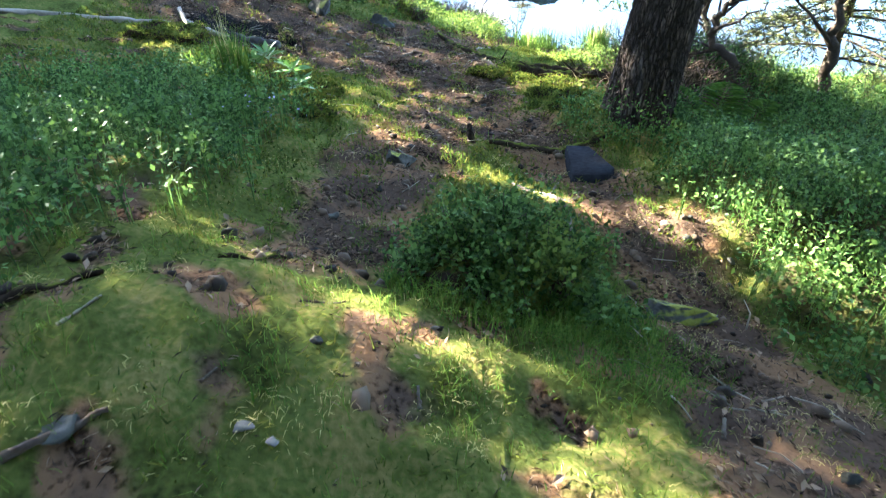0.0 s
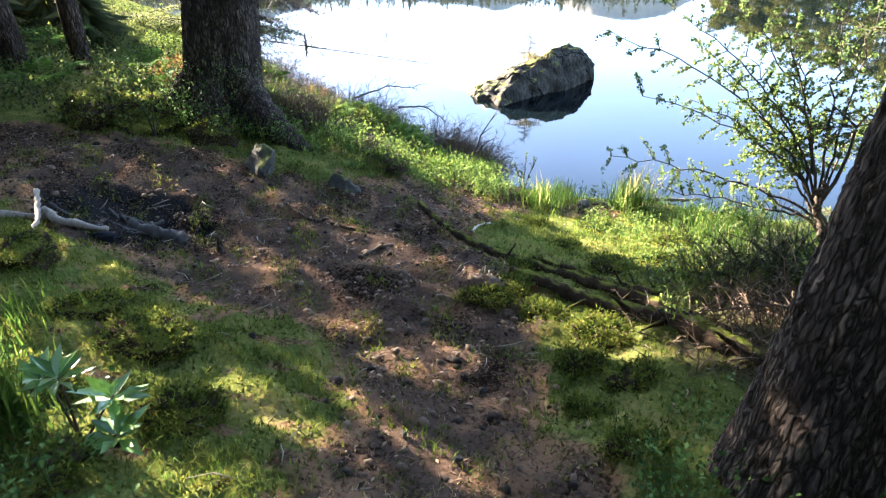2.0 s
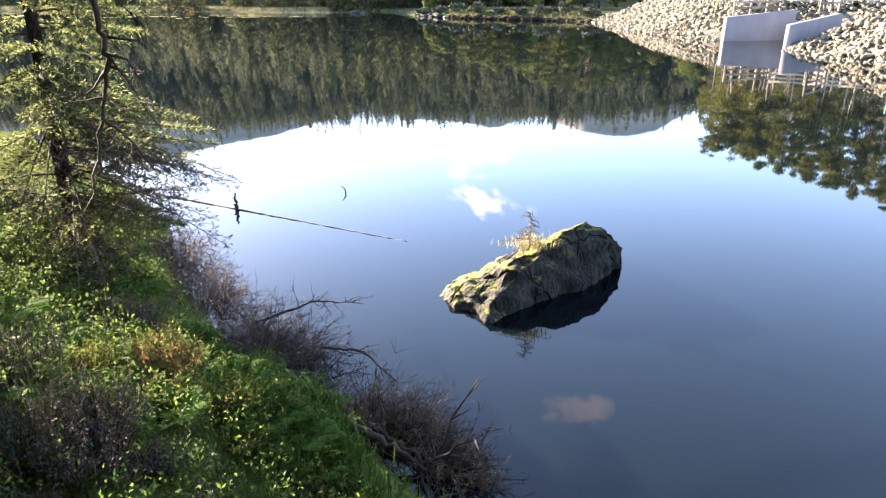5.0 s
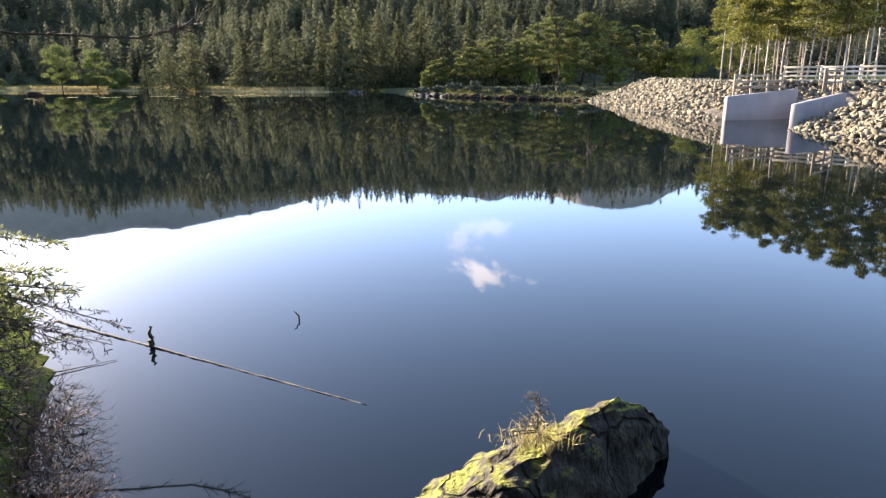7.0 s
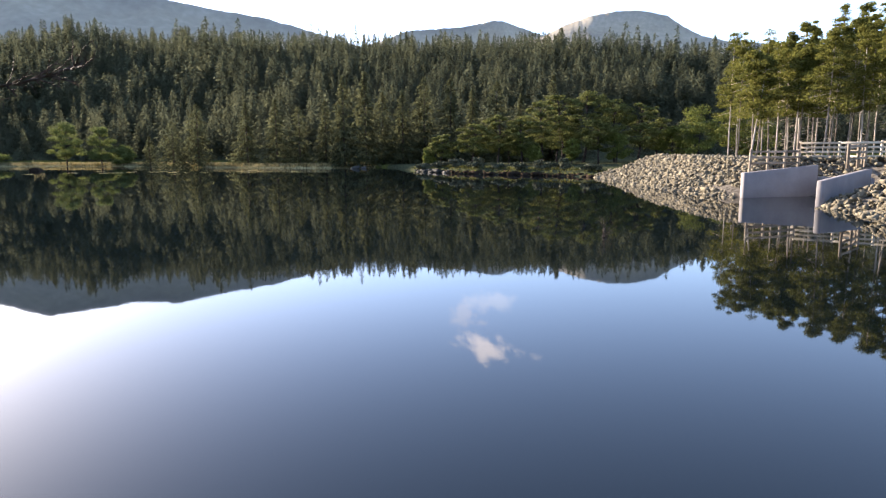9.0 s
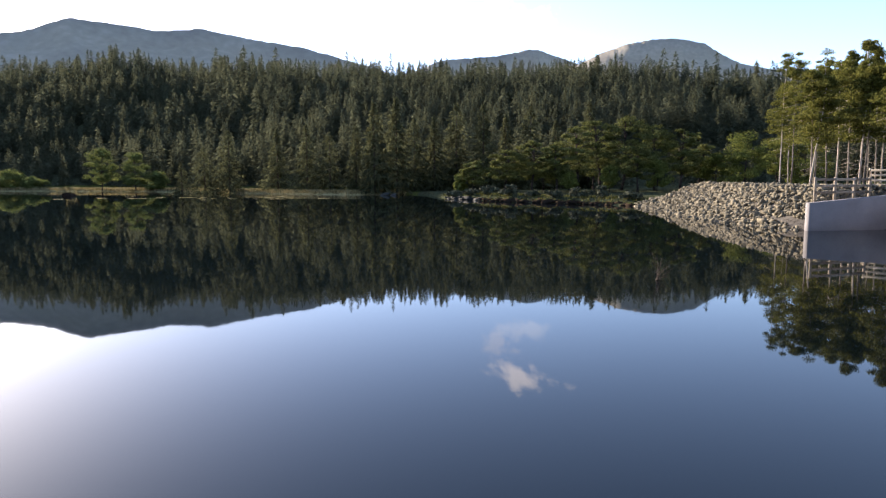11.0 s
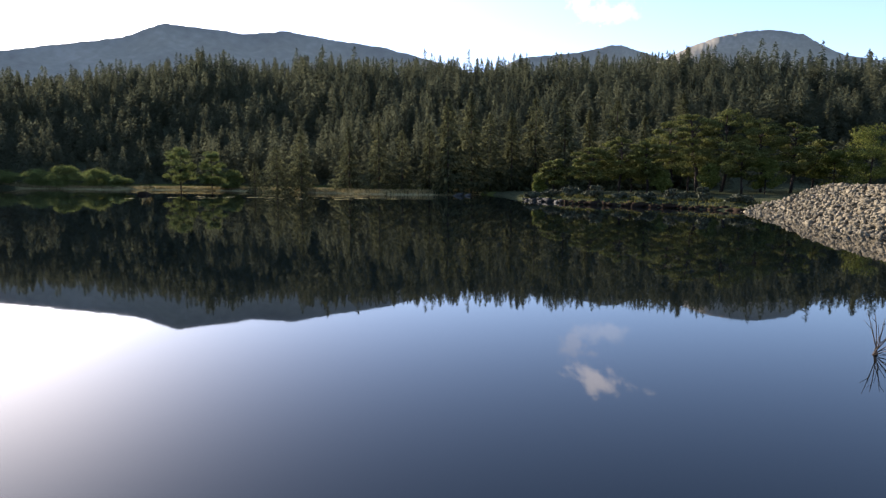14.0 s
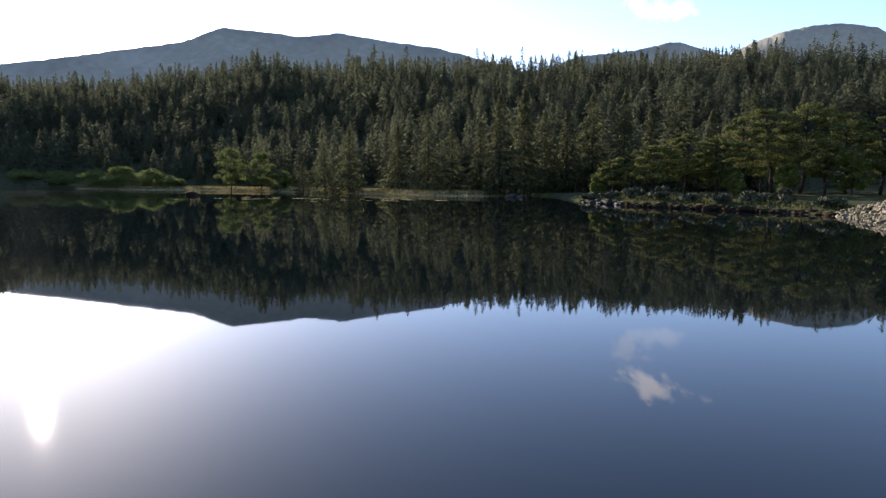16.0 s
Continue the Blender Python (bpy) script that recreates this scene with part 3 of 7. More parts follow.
gx = spread(-3.6, 2.8, 0.045, -2500, 2500, 1.07)
gy = np.concatenate([spread(0.5, 10.6, 0.05, -400, 11.6, 1.1), spread(12.2, 13, 0.3, 12.1, 60, 1.03)[1:], np.arange(61.5, 180, 1.5), spread(183, 184, 3, 182, 3000, 1.09)[1:]])
gy = np.unique(np.round(gy, 3))
X, Y = np.meshgrid(gx, gy)
Z = ground_z(X, Y)
Z = np.where(np.hypot(X, Y) > 700, np.minimum(Z, 30), Z)
nx, ny = len(gx), len(gy)
gi, gj = np.meshgrid(np.arange(ny - 1), np.arange(nx - 1), indexing="ij")
quads = np.stack([gi * nx + gj, gi * nx + gj + 1, (gi + 1) * nx + gj + 1, (gi + 1) * nx + gj], -1).reshape(-1, 4)
me = mesh("ground", np.stack([X, Y, Z], -1).reshape(-1, 3), quads, EARTH, True)
close = (np.abs(X) < 9) & (Y < 14)
for key, values in (("rubble", step(12.5, 14.5, X) * step(30, 34, Y) * step(84, 80, Y) * step(45, 30, X)), ("marsh", np.where((X < -17) & (Y > 100), step(14, 8, lake_distance(X, Y)), 0.0)),
                    ("bare", np.where(close, bareness(X, Y), 0.0)), ("shaded_soil", np.where(close, np.maximum(thicket(X, Y), heap(X, Y)), 0.0)), ("ash", np.exp(-(((X + 2.15) / 0.52) ** 2 + ((Y - 6.0) / 0.36) ** 2)) * 1.6),
                    ("wood_floor", np.where((Y > 100) & (hill(X, Y) > 0.5) | (Y > 80) & (X > -14) & (X < 60) & (lake_distance(X, Y) > -1.5), 1.0, 0.0))):
    me.attributes.new(key, "FLOAT", "POINT").data.foreach_set("value", values.ravel().astype(np.float32))
tagged(new("ground", me), "mossy turf, trodden brown earth and hillside round the lake", "ground", kind="structure")
water_mesh = mesh("water", [(-400, -50, 0), (400, -50, 0), (400, 400, 0), (-400, 400, 0)], [(0, 1, 2, 3)], WATER)
tagged(new("water", water_mesh), "still dark peaty lake water mirroring hills and sky", "lake", kind="structure")


def mountain(name, label, outline, far, deep, seed):
    """A bare hill far off: its skyline as degrees round and up from the lake's near end."""
    az = np.linspace(outline[0][0], outline[-1][0], 260)
    el = np.interp(az, [o[0] for o in outline], [o[1] for o in outline])
    rows = []
    for k, (share, back) in enumerate(((0.0, -1.0), (0.25, -0.7), (0.5, -0.42), (0.72, -0.2), (0.88, -0.06), (1.0, 0.0), (0.85, 0.3))):
        r = far + deep * back
        z = 3 + far * np.tan(np.radians(el)) * share
        z = z * (1 + 0.015 * np.sin(az * 1.3 + 2 * k + seed) * (0 < share < 1)) + far * 0.0006 * ripple(az, az * 0 + k, 1.7, seed) + far * 0.0006 * ripple(az, az * 0 + k, 0.5, seed + 1)
        rows.append(np.stack([0.5 + r * np.sin(np.radians(az)), 18 + r * np.cos(np.radians(az)), z], 1))
    n = len(az)
    i, j = np.meshgrid(np.arange(len(rows) - 1), np.arange(n - 1), indexing="ij")
    q = np.stack([i * n + j, i * n + j + 1, (i + 1) * n + j + 1, (i + 1) * n + j], -1).reshape(-1, 4)
    tagged(new(name, mesh(name, np.concatenate(rows), q, HEATH)), label, "mountain", kind="structure")


mountain("backdrop_hill_west", "grey-violet heath hill with rocky top beyond the wood",
         [(-75, 3), (-60, 6), (-50.3, 7.9), (-42, 9.7), (-38, 10.5), (-36, 11.35), (-34.8, 11.85), (-31, 11.7), (-28.5, 11.45), (-25.5, 11.9), (-21, 11.3), (-17.2, 10.85), (-11, 9.3), (-4, 7)], 620, 230, 2)
mountain("backdrop_hill_middle", "pale distant heath hill behind the wooded ridge", [(-12, 8), (-7, 9.4), (-5.5, 10.05), (-1, 10.3), (2, 10.8), (2.8, 10.75), (6, 9.6), (10, 8)], 1700, 400, 4)
mountain("backdrop_hill_north", "rounded grey-brown mountain behind the wooded ridge",
         [(2, 8), (6.5, 9.6), (8, 10.3), (10, 10.9), (12.4, 11.2), (14.5, 11.05), (16.2, 10.6), (17, 10.0), (18.9, 8.9), (21, 8.35), (23, 8.1), (30, 7), (40, 5)], 1300, 350, 6)


# ---- trees ----
def conifer(height, radius, whorls, per, seed, bare=0.08, droop=0.35, twigs=0, plump=0.24):
    """Spruce foliage: whorls of drooping boughs round an upright stem. Points and faces."""
    rng = np.random.RandomState(seed)
    vs, fs, n = [], [], 0
    for w in range(whorls):
        k = (w + rng.uniform(-0.3, 0.3)) / whorls
        z = height * (bare + (1 - bare) * k)
        reach = radius * (1 - k) ** 0.85 * rng.uniform(0.75, 1.15) + 0.016 * height
        m = max(4, int(per * (1 - 0.4 * k)))
        a = rng.uniform(0, 6.28) + np.arange(m) / m * 6.28 + rng.normal(0, 0.15, m)
        R = reach * rng.uniform(0.65, 1.15, m)
        c, s = np.cos(a), np.sin(a)
        wide = R * plump
        tipz = z - droop * R * rng.uniform(0.5, 1.2, m) + 0.05 * R
        z = z + rng.uniform(-0.5, 0.5, m) * height / whorls
        tipz = tipz + z - height * (bare + (1 - bare) * k)
        base = np.stack([0.02 * c, 0.02 * s, z + 0.12 * reach], 1)
        lft = np.stack([0.55 * R * c - wide * s, 0.55 * R * s + wide * c, z - 0.45 * droop * R], 1)
        rgt = np.stack([0.55 * R * c + wide * s, 0.55 * R * s - wide * c, z - 0.45 * droop * R], 1)
        mid = np.stack([0.55 * R * c, 0.55 * R * s, z - 0.15 * droop * R + 0.04 * reach], 1)
        tip = np.stack([R * c, R * s, tipz], 1)
        if twigs:
            vs.append(np.stack([base, lft, mid, rgt, tip], 1).reshape(-1, 3))
            q = n + np.arange(m)[:, None, None] * 5
            fs.append((q + np.array([[0, 2, 1], [0, 3, 2], [1, 2, 4], [2, 3, 4]])[None]).reshape(-1, 3))
            n += 5 * m
        else:
            vs.append(np.stack([base, lft, tip, rgt], 1).reshape(-1, 3))
            q = n + np.arange(m)[:, None, None] * 4
            fs.append((q + np.array([[0, 2, 1], [0, 3, 2]])[None]).reshape(-1, 3))
            n += 4 * m
    tip = height * 1.03
    vs.append(np.array([[0.04, 0, height * 0.9], [-0.03, 0.04, height * 0.9], [-0.03, -0.04, height * 0.9], [0, 0, tip]]))
    fs.append(n + np.array([[0, 1, 3], [1, 2, 3], [2, 0, 3]]))
    return np.concatenate(vs), np.concatenate(fs)


def ragged(height, radius, boughs, per, seed, bare=0.05, blunt=0.85, leaf=0.05):
    """A spruce crown: loose drooping boughs of uneven reach all the way up, each a string of small ragged sprays."""
    rng = np.random.RandomState(seed)
    k = (np.arange(boughs) + rng.uniform(0, 1, boughs)) / boughs
    a = np.arange(boughs) * 2.4 + rng.normal(0, 0.5, boughs)
    side = 1 + 0.28 * np.cos(a - rng.uniform(0, 6.28))
    R = (radius * (1 - k) ** blunt * side * rng.uniform(0.5, 1.2, boughs) + 0.014) * height
    z = height * (bare + (1 - bare) * k)
    drop = R * rng.uniform(0.05, 0.65, boughs)
    a, R, z, drop = (np.repeat(q, per) for q in (a, R, z, drop))
    m = len(a)
    s = rng.uniform(0.12, 1.0, m) ** 0.7
    a = a + rng.normal(0, 0.22, m)
    p = np.stack([R * s * np.cos(a), R * s * np.sin(a), z - drop * s ** 1.6], 1) + rng.normal(0, 0.006 * height, (m, 3))
    out = unit(np.stack([np.cos(a), np.sin(a), -0.55 * np.ones(m)], 1) + rng.normal(0, 0.28, (m, 3)))
    cross = unit(np.cross(out, unit(rng.normal(0, 0.75, (m, 3)) + [0, 0, 1.0])))
    L = (leaf * height * rng.uniform(0.6, 1.5, m) * (1.15 - 0.75 * z / height))[:, None]
    V = np.stack([p - 0.5 * L * out + 0.26 * L * cross, p - 0.5 * L * out - 0.26 * L * cross, p + L * out], 1).reshape(-1, 3)
    F = np.arange(len(V)).reshape(-1, 3)
    spire = np.array([[0.010, 0, 0.88], [-0.007, 0.008, 0.88], [-0.007, -0.008, 0.88], [0, 0, 1.02]]) * height
    return np.concatenate([V, spire]), np.concatenate([F, len(V) + np.array([[0, 1, 3], [1, 2, 3], [2, 0, 3]])])


def clumps(centres, radii, per, leaf, rng, flat=0.6):
    """Foliage: small faces thrown through soft clumps, thicker on their upper side."""
    c, r = np.repeat(np.asarray(centres, float), per, 0), np.repeat(np.asarray(radii, float), per)
    d = unit(rng.normal(0, 1, c.shape)) * (rng.uniform(0, 1, len(c)) ** 0.3)[:, None]
    d[:, 2] = flat * np.where(d[:, 2] < 0, 0.45, 1) * d[:, 2]
    p = c + d * r[:, None]
    facing = unit(unit(d) + rng.normal(0, 0.55, p.shape))
    a = unit(np.cross(facing, unit(rng.normal(0, 1, p.shape))))
    b = np.cross(facing, a)
    s = leaf * rng.uniform(0.5, 1.3, len(p))[:, None]
    V = np.stack([p - a * s * 0.5, p + a * s * 0.5 + b * s * 0.2, p + b * s * 0.8], 1).reshape(-1, 3)
    return V, np.arange(len(V)).reshape(-1, 3)


def far_tree(name, label, category, x, y, top, crown, bark, leaves, seed, group=""):
    """A tree beyond the lake: stem, limbs and crown. crown: (share of bare stem, spread, clumps, faces a clump, face size, flatness)."""
    rng = np.random.RandomState(seed)
    z = gz(x, y)
    h = top - z
    bare, wide, count, per, leaf, flat = crown
    root = thing(name, label, category, at=pose(x, y, z - 0.05), group=group)
    lean = rng.normal(0, 0.03, 2) * h
    stem = curve((0, 0, 0), (lean[0], lean[1], h * 0.9), 7, 0, 0.012 * h, rng)
    part("trunk", tube(stem, np.linspace(0.014, 0.004, 7) * h + 0.02, 7, 0.1, rng), bark, root)
    k = rng.uniform(0, 1, count)
    zc = h * (bare + (1 - bare) * (0.12 + 0.82 * k))
    reach = wide * np.sqrt(np.clip(1 - (2 * k - 0.9) ** 2 * 0.8, 0.08, 1)) * rng.uniform(0.25, 1.0, count)
    a = rng.uniform(0, 6.28, count)
    centres = np.stack([reach * np.cos(a) + lean[0] * zc / h, reach * np.sin(a) + lean[1] * zc / h, zc], 1)
    limbs = [tube(curve((lean[0] * c[2] / h * 0.8, lean[1] * c[2] / h * 0.8, c[2] * 0.82), c, 4, -0.03 * h * 0.3, 0.01 * h, rng), np.linspace(0.007, 0.002, 4) * h, 4) for c in centres[:14]]
    tagged(part("branchwork", join(limbs), bark, root), kind="stuff")
    part("crown", clumps(centres, rng.uniform(0.22, 0.46, count) * wide, per, leaf, rng, flat), leaves, root)
    return root


# the wooded hill: some thousand spruces that nobody could count
frng = np.random.RandomState(7)
kinds = [ragged(1.0, 0.19 + 0.022 * k, 96, 6, 50 + k, 0.04, (0.85, 1.05, 0.7)[k % 3], 0.055) for k in range(7)]
kinds += [ragged(1.0, 0.20 + 0.03 * k, 56, 4, 70 + k, 0.10, (0.9, 0.75)[k % 2], 0.082) for k in range(4)]
az, rr = np.radians(frng.uniform(-58, 34, 8200)), np.sqrt(frng.uniform(118 ** 2, 405 ** 2, 8200))
tx, ty = rr * np.sin(az), 20 + rr * np.cos(az)
hz, gd_ = hill(tx, ty), lake_distance(tx, ty)
ok = (hz > 0.25) & (np.hypot(tx, ty - 20) < 330 + 60 * step(-12, -45, np.degrees(az))) & (gd_ > 6) & ~((tx > 2) & (ty < 128))
tx, ty, hz, rr, az = tx[ok], ty[ok], hz[ok], rr[ok], np.degrees(az[ok])
tz = ground_z(tx, ty)
th = frng.uniform(5.0, 12.5, len(tx)) * (1 + 0.22 * ripple(tx, ty, 60, 21)) * np.where(hz < 6, 0.95, 1)
th = th * np.where((az > 9) & (az < 24) & (hz < 8), 0.6, 1)
th = np.where(frng.uniform(0, 1, len(tx)) < 0.04, th * frng.uniform(1.1, 1.4, len(tx)), th)
ts = th * frng.uniform(0.85, 1.25, len(tx))
ta = frng.uniform(0, 6.28, len(tx))
pick = np.where(rr > 215, 7 + frng.randint(0, 4, len(tx)), frng.randint(0, 7, len(tx)))
wood = []
for k, (v, f) in enumerate(kinds):
    i = np.where(pick == k)[0]
    c, s = np.cos(ta[i])[:, None], np.sin(ta[i])[:, None]
    V = np.stack([(v[None, :, 0] * c - v[None, :, 1] * s) * ts[i, None] + tx[i, None], (v[None, :, 0] * s + v[None, :, 1] * c) * ts[i, None] + ty[i, None], v[None, :, 2] * th[i, None] + tz[i, None]], -1)
    F = f[None] + (np.arange(len(i)) * len(v))[:, None, None]
    wood.append((V.reshape(-1, 3), F.reshape(-1, 3)))
wv, wf = join(wood)
thing("spruce_wood", "dense dark green spruce wood covering the hillside", "forest", (wv, wf), SPRUCE, kind="stuff")


def across(u, r):
    """Plan place at r metres along a bearing of u degrees from the lake's near end."""
    return 0.58 + r * math.sin(radians(u)), 17.9 + r * math.cos(radians(u))


# taller spruces along the far shore
for k, (u, r, h, wide) in enumerate([(-11.6, 113, 14.5, 3.2), (-9.6, 116, 15.5, 3.4), (-8.0, 119, 12.5, 2.9), (-13.2, 119, 11, 2.7), (-6.2, 121, 13, 3), (-4.2, 122, 15, 3.2), (-1.8, 118, 14.5, 3.2), (0.2, 122, 13, 3),
                                     (-26, 132, 9, 3.0), (-24, 131, 11, 3.2), (-27.8, 135, 7, 2.8), (-15.5, 121, 10, 2.6), (-17.5, 124, 11.5, 2.8), (-20, 127, 11, 2.8), (2.4, 119, 14, 3.2), (7.5, 124, 15, 3.3), (4.6, 123, 12, 3)]):
    x, y = across(u, r)
    rng = np.random.RandomState(300 + k)
    root = thing("spruce_tree", "tall dark green spruce at the far lake shore", "tree", at=pose(x, y, gz(x, y) - 0.1, 0, 0, 40 * k), group="spruces on the far shore")
    h, wide = h * 1.1, wide * 1.22
    part("trunk", tube(curve((0, 0, 0), (0, 0, h * 0.95), 5), np.linspace(0.2, 0.03, 5), 6), BARK, root)
    part("crown", ragged(h, 1.15 * wide / h, 170, 26, 400 + k, 0.03, (0.75, 0.95, 0.6)[k % 3], 0.032), SHORE_SPRUCE, root)

def umbrella_pine(label, x, y, top, wide, seed, group):
    """An old pine: a crooked stem, rising limbs, and flat-topped pads of needles with gaps between them."""
    rng = np.random.RandomState(seed)
    z = gz(x, y)
    h = top - z
    root = thing("pine_tree", label, "tree", at=pose(x, y, z - 0.05), group=group)
    lean = rng.normal(0, 0.06, 2) * h
    stem = curve((0, 0, 0), (lean[0], lean[1], h * 0.86), 8, 0, 0.025 * h, rng)
    part("trunk", tube(stem, np.linspace(0.020, 0.006, 8) * h + 0.02, 8, 0.1, rng), BARK, root)
    n = 21
    k = (np.arange(n) + rng.uniform(0, 1, n)) / n
    a = np.arange(n) * 2.4 + rng.normal(0, 0.4, n)
    zc = h * (0.30 + 0.64 * k)
    reach = wide * np.sqrt(np.clip(1.02 - (1.75 * k - 0.75) ** 2, 0.03, 1)) * rng.uniform(0.45, 1.1, n)
    foot = np.stack([np.interp(0.84 * zc, stem[:, 2], stem[:, i]) for i in range(3)], 1)
    pads = np.stack([foot[:, 0] + reach * np.cos(a), foot[:, 1] + reach * np.sin(a), zc], 1)
    for f, p in zip(foot, pads):
        part("limb", tube(curve(f, p, 5, -0.05 * h, 0.012 * h, rng), np.linspace(0.008, 0.002, 5) * h, 5), BARK, root)
    tufts = np.repeat(pads, 7, 0)
    size = np.repeat(rng.uniform(0.34, 0.58, n) * wide * (1.1 - 0.4 * k), 7)
    off = rng.normal(0, 0.5, (len(tufts), 3)) * [1, 1, 0.22]
    part("crown", clumps(tufts + off * size[:, None], 0.5 * size, 120, 0.17, rng, 0.62), POINT_PINE, root)
    return root


# pines on the low rocky point
for k, (u, top, r, wide) in enumerate([(-2.6, 5.9, 90, 1.6), (0.2, 7.8, 91, 2.4), (2.6, 9.3, 93, 2.7), (4.8, 8.4, 91, 2.2), (6.6, 11.6, 95, 2.8), (8.6, 13.3, 100, 3.2), (10.4, 13.4, 99, 3.0), (13.2, 11.8, 98, 3.0), (15.2, 11.4, 99, 2.6), (3.6, 6.6, 99, 2.4), (11.8, 8.2, 92, 1.9), (16.6, 9, 104, 2.4), (8.0, 9, 106, 2.6)]):
    x, y = across(u, r)
    umbrella_pine("spreading dark green pine with flat-topped crown on the rocky point", x, y, top * 0.92, wide * 1.05, 500 + k, "pines on the point")
for k, (u, top, r, wide) in enumerate([(13.4, 5.4, 92, 1.8), (-3.9, 3.4, 91, 1.1), (9.4, 4.6, 91, 1.5), (20.2, 9.2, 100, 3.2), (22.6, 8.4, 104, 3.0), (6.0, 3.6, 90, 1.3), (18.0, 6.5, 103, 2.6), (24.5, 8, 104, 3)]):
    x, y = across(u, r)
    far_tree("birch_tree", "low yellow-green broadleaf tree by the far shore", "tree", x, y, top, (0.05, wide, 34, 300, 0.19, 0.85), BARK, BROADLEAF, 540 + k, "low broadleaf trees")
for k in range(9):
    x = -6.0 + 2.5 * k
    y = float(np.interp(x, [-6.6, 0, 8.6, 14.2], [104, 94, 87, 82])) + 1.6 + (k * 7 % 5) * 0.5
    far_tree("shore_bush", "low dark heathery bush among the shore rocks", "shrub", x, y, gz(x, y) + 0.6 + (k * 5 % 4) * 0.25, (0.0, 1.2, 16, 130, 0.2, 0.6), BARK, DARK_HEATH, 640 + k, "bushes on the point")
for k, (u, top, r, wide) in enumerate([(-33.6, 9.6, 160, 3.4), (-31.2, 8.8, 153, 3.0), (-29.6, 4.2, 150, 2.2), (-43.4, 4.6, 198, 4.2), (-41.6, 5.4, 188, 4.8), (-39.8, 4.6, 182, 4.2), (-45.8, 4.2, 207, 4.4), (-48.2, 4.4, 217, 4.8), (-38.2, 3.2, 177, 3.0)]):
    x, y = across(u, r)
    far_tree("willow_tree", "bushy pale green willow on the marshy far shore" if k < 3 else "low rounded willow bush on the marshy far shore", "tree" if k < 3 else "shrub", x, y, top, (0.06 if k < 2 else 0.0, wide, 40, 380, 0.21, 0.9 if k < 3 else 0.6), BARK, WILLOW, 560 + k, "willows on the far shore")

# the tall pines with bare stems behind the dam
prng = np.random.RandomState(31)
for k in range(62):
    u = 20.8 + 0.34 * k + prng.uniform(-0.3, 0.3)
    r = prng.uniform(58, 92) if k > 2 else (82, 76, 88)[k]
    x, y = 0.45 + r * math.sin(radians(u)), 9 + r * math.cos(radians(u))
    z = gz(x, y)
    h = math.hypot(x - 0.5, y - 11.3) * math.tan(radians(min(10.7 + 0.2 * (u - 21), 13.2) + prng.uniform(-1.1, 0.5))) - z
    rng = np.random.RandomState(600 + k)
    root = thing("plantation_pine", "tall straight conifer with bare pale stem behind the dam", "tree", at=pose(x, y, z - 0.05), group="stand of tall conifers")
    stem = curve((0, 0, 0), (rng.normal(0, 0.35), rng.normal(0, 0.35), h * 0.97), 8, 0, 0.05, rng)
    part("trunk", tube(stem, np.linspace(0.075, 0.02, 8), 7, 0.08, rng), PALE_BARK, root)
    stubs = []
    for _ in range(34):
        zc = h * rng.uniform(0.12, 0.72)
        a = rng.uniform(0, 6.28)
        L = rng.uniform(0.4, 1.3)
        b0 = np.array([np.interp(zc, stem[:, 2], stem[:, 0]), np.interp(zc, stem[:, 2], stem[:, 1]), zc])
        stubs.append(tube(curve(b0, b0 + [L * math.cos(a), L * math.sin(a), -0.2 * L], 3, 0.02), (0.011, 0.008, 0.004), 3))
    tagged(part("dead_branchwork", join(stubs), PALE_BARK, root), kind="stuff")
    n = 44
    kk = np.sort(rng.uniform(0, 1, n) ** 0.75)
    zc = h * (0.36 + 0.63 * kk)
    reach = 1.7 * (1.05 - kk) ** 0.55 * rng.uniform(0.1, 1, n)
    a = rng.uniform(0, 6.28, n)
    sx, sy = np.interp(zc, stem[:, 2], stem[:, 0]), np.interp(zc, stem[:, 2], stem[:, 1])
    pads = np.stack([sx + reach * np.cos(a), sy + reach * np.sin(a), zc - 0.15 * reach], 1)
    boughs = [tube(np.stack([(x0, y0, z0 + 0.1), (p + [x0, y0, z0]) / 2 + [0, 0, 0.06], p]), (0.02, 0.014, 0.006), 3) for x0, y0, z0, p in zip(sx, sy, zc, pads)]
    tagged(part("branchwork", join(boughs), PALE_BARK, root), kind="stuff")
    part("crown", clumps(pads, rng.uniform(0.42, 0.95, n) * (1.1 - 0.45 * kk), 150, 0.14, rng, 0.55), PINE, root)

# ---- marsh grass, shore rocks and water plants of the far shore ----
mrng = np.random.RandomState(12)


def marsh(x, y):
    d = lake_distance(x, y)
    return step(0.0, 0.6, d) * step(9, 6, d) * (hill(x, y) < 1.0)


roots = scatter(mrng, (-150, -19, 118, 172), 150000, marsh)
thing("marsh_grass", "pale yellow-green marsh grass on the far spit", "grass", blades(roots, mrng.uniform(0.25, 0.7, len(roots)), mrng.uniform(0.06, 0.14, len(roots)), 0.5, mrng), MARSH, kind="stuff")
roots = scatter(mrng, (-10, 20, 80, 112), 16000, lambda x, y: step(0, 0.5, lake_distance(x, y)) * step(8, 4, lake_distance(x, y)) * (x < 15.5))
thing("point_grass", "short green grass on the rocky point", "grass", blades(roots, mrng.uniform(0.1, 0.35, len(roots)), mrng.uniform(0.05, 0.1, len(roots)), 0.5, mrng), POINT_GRASS, kind="stuff")
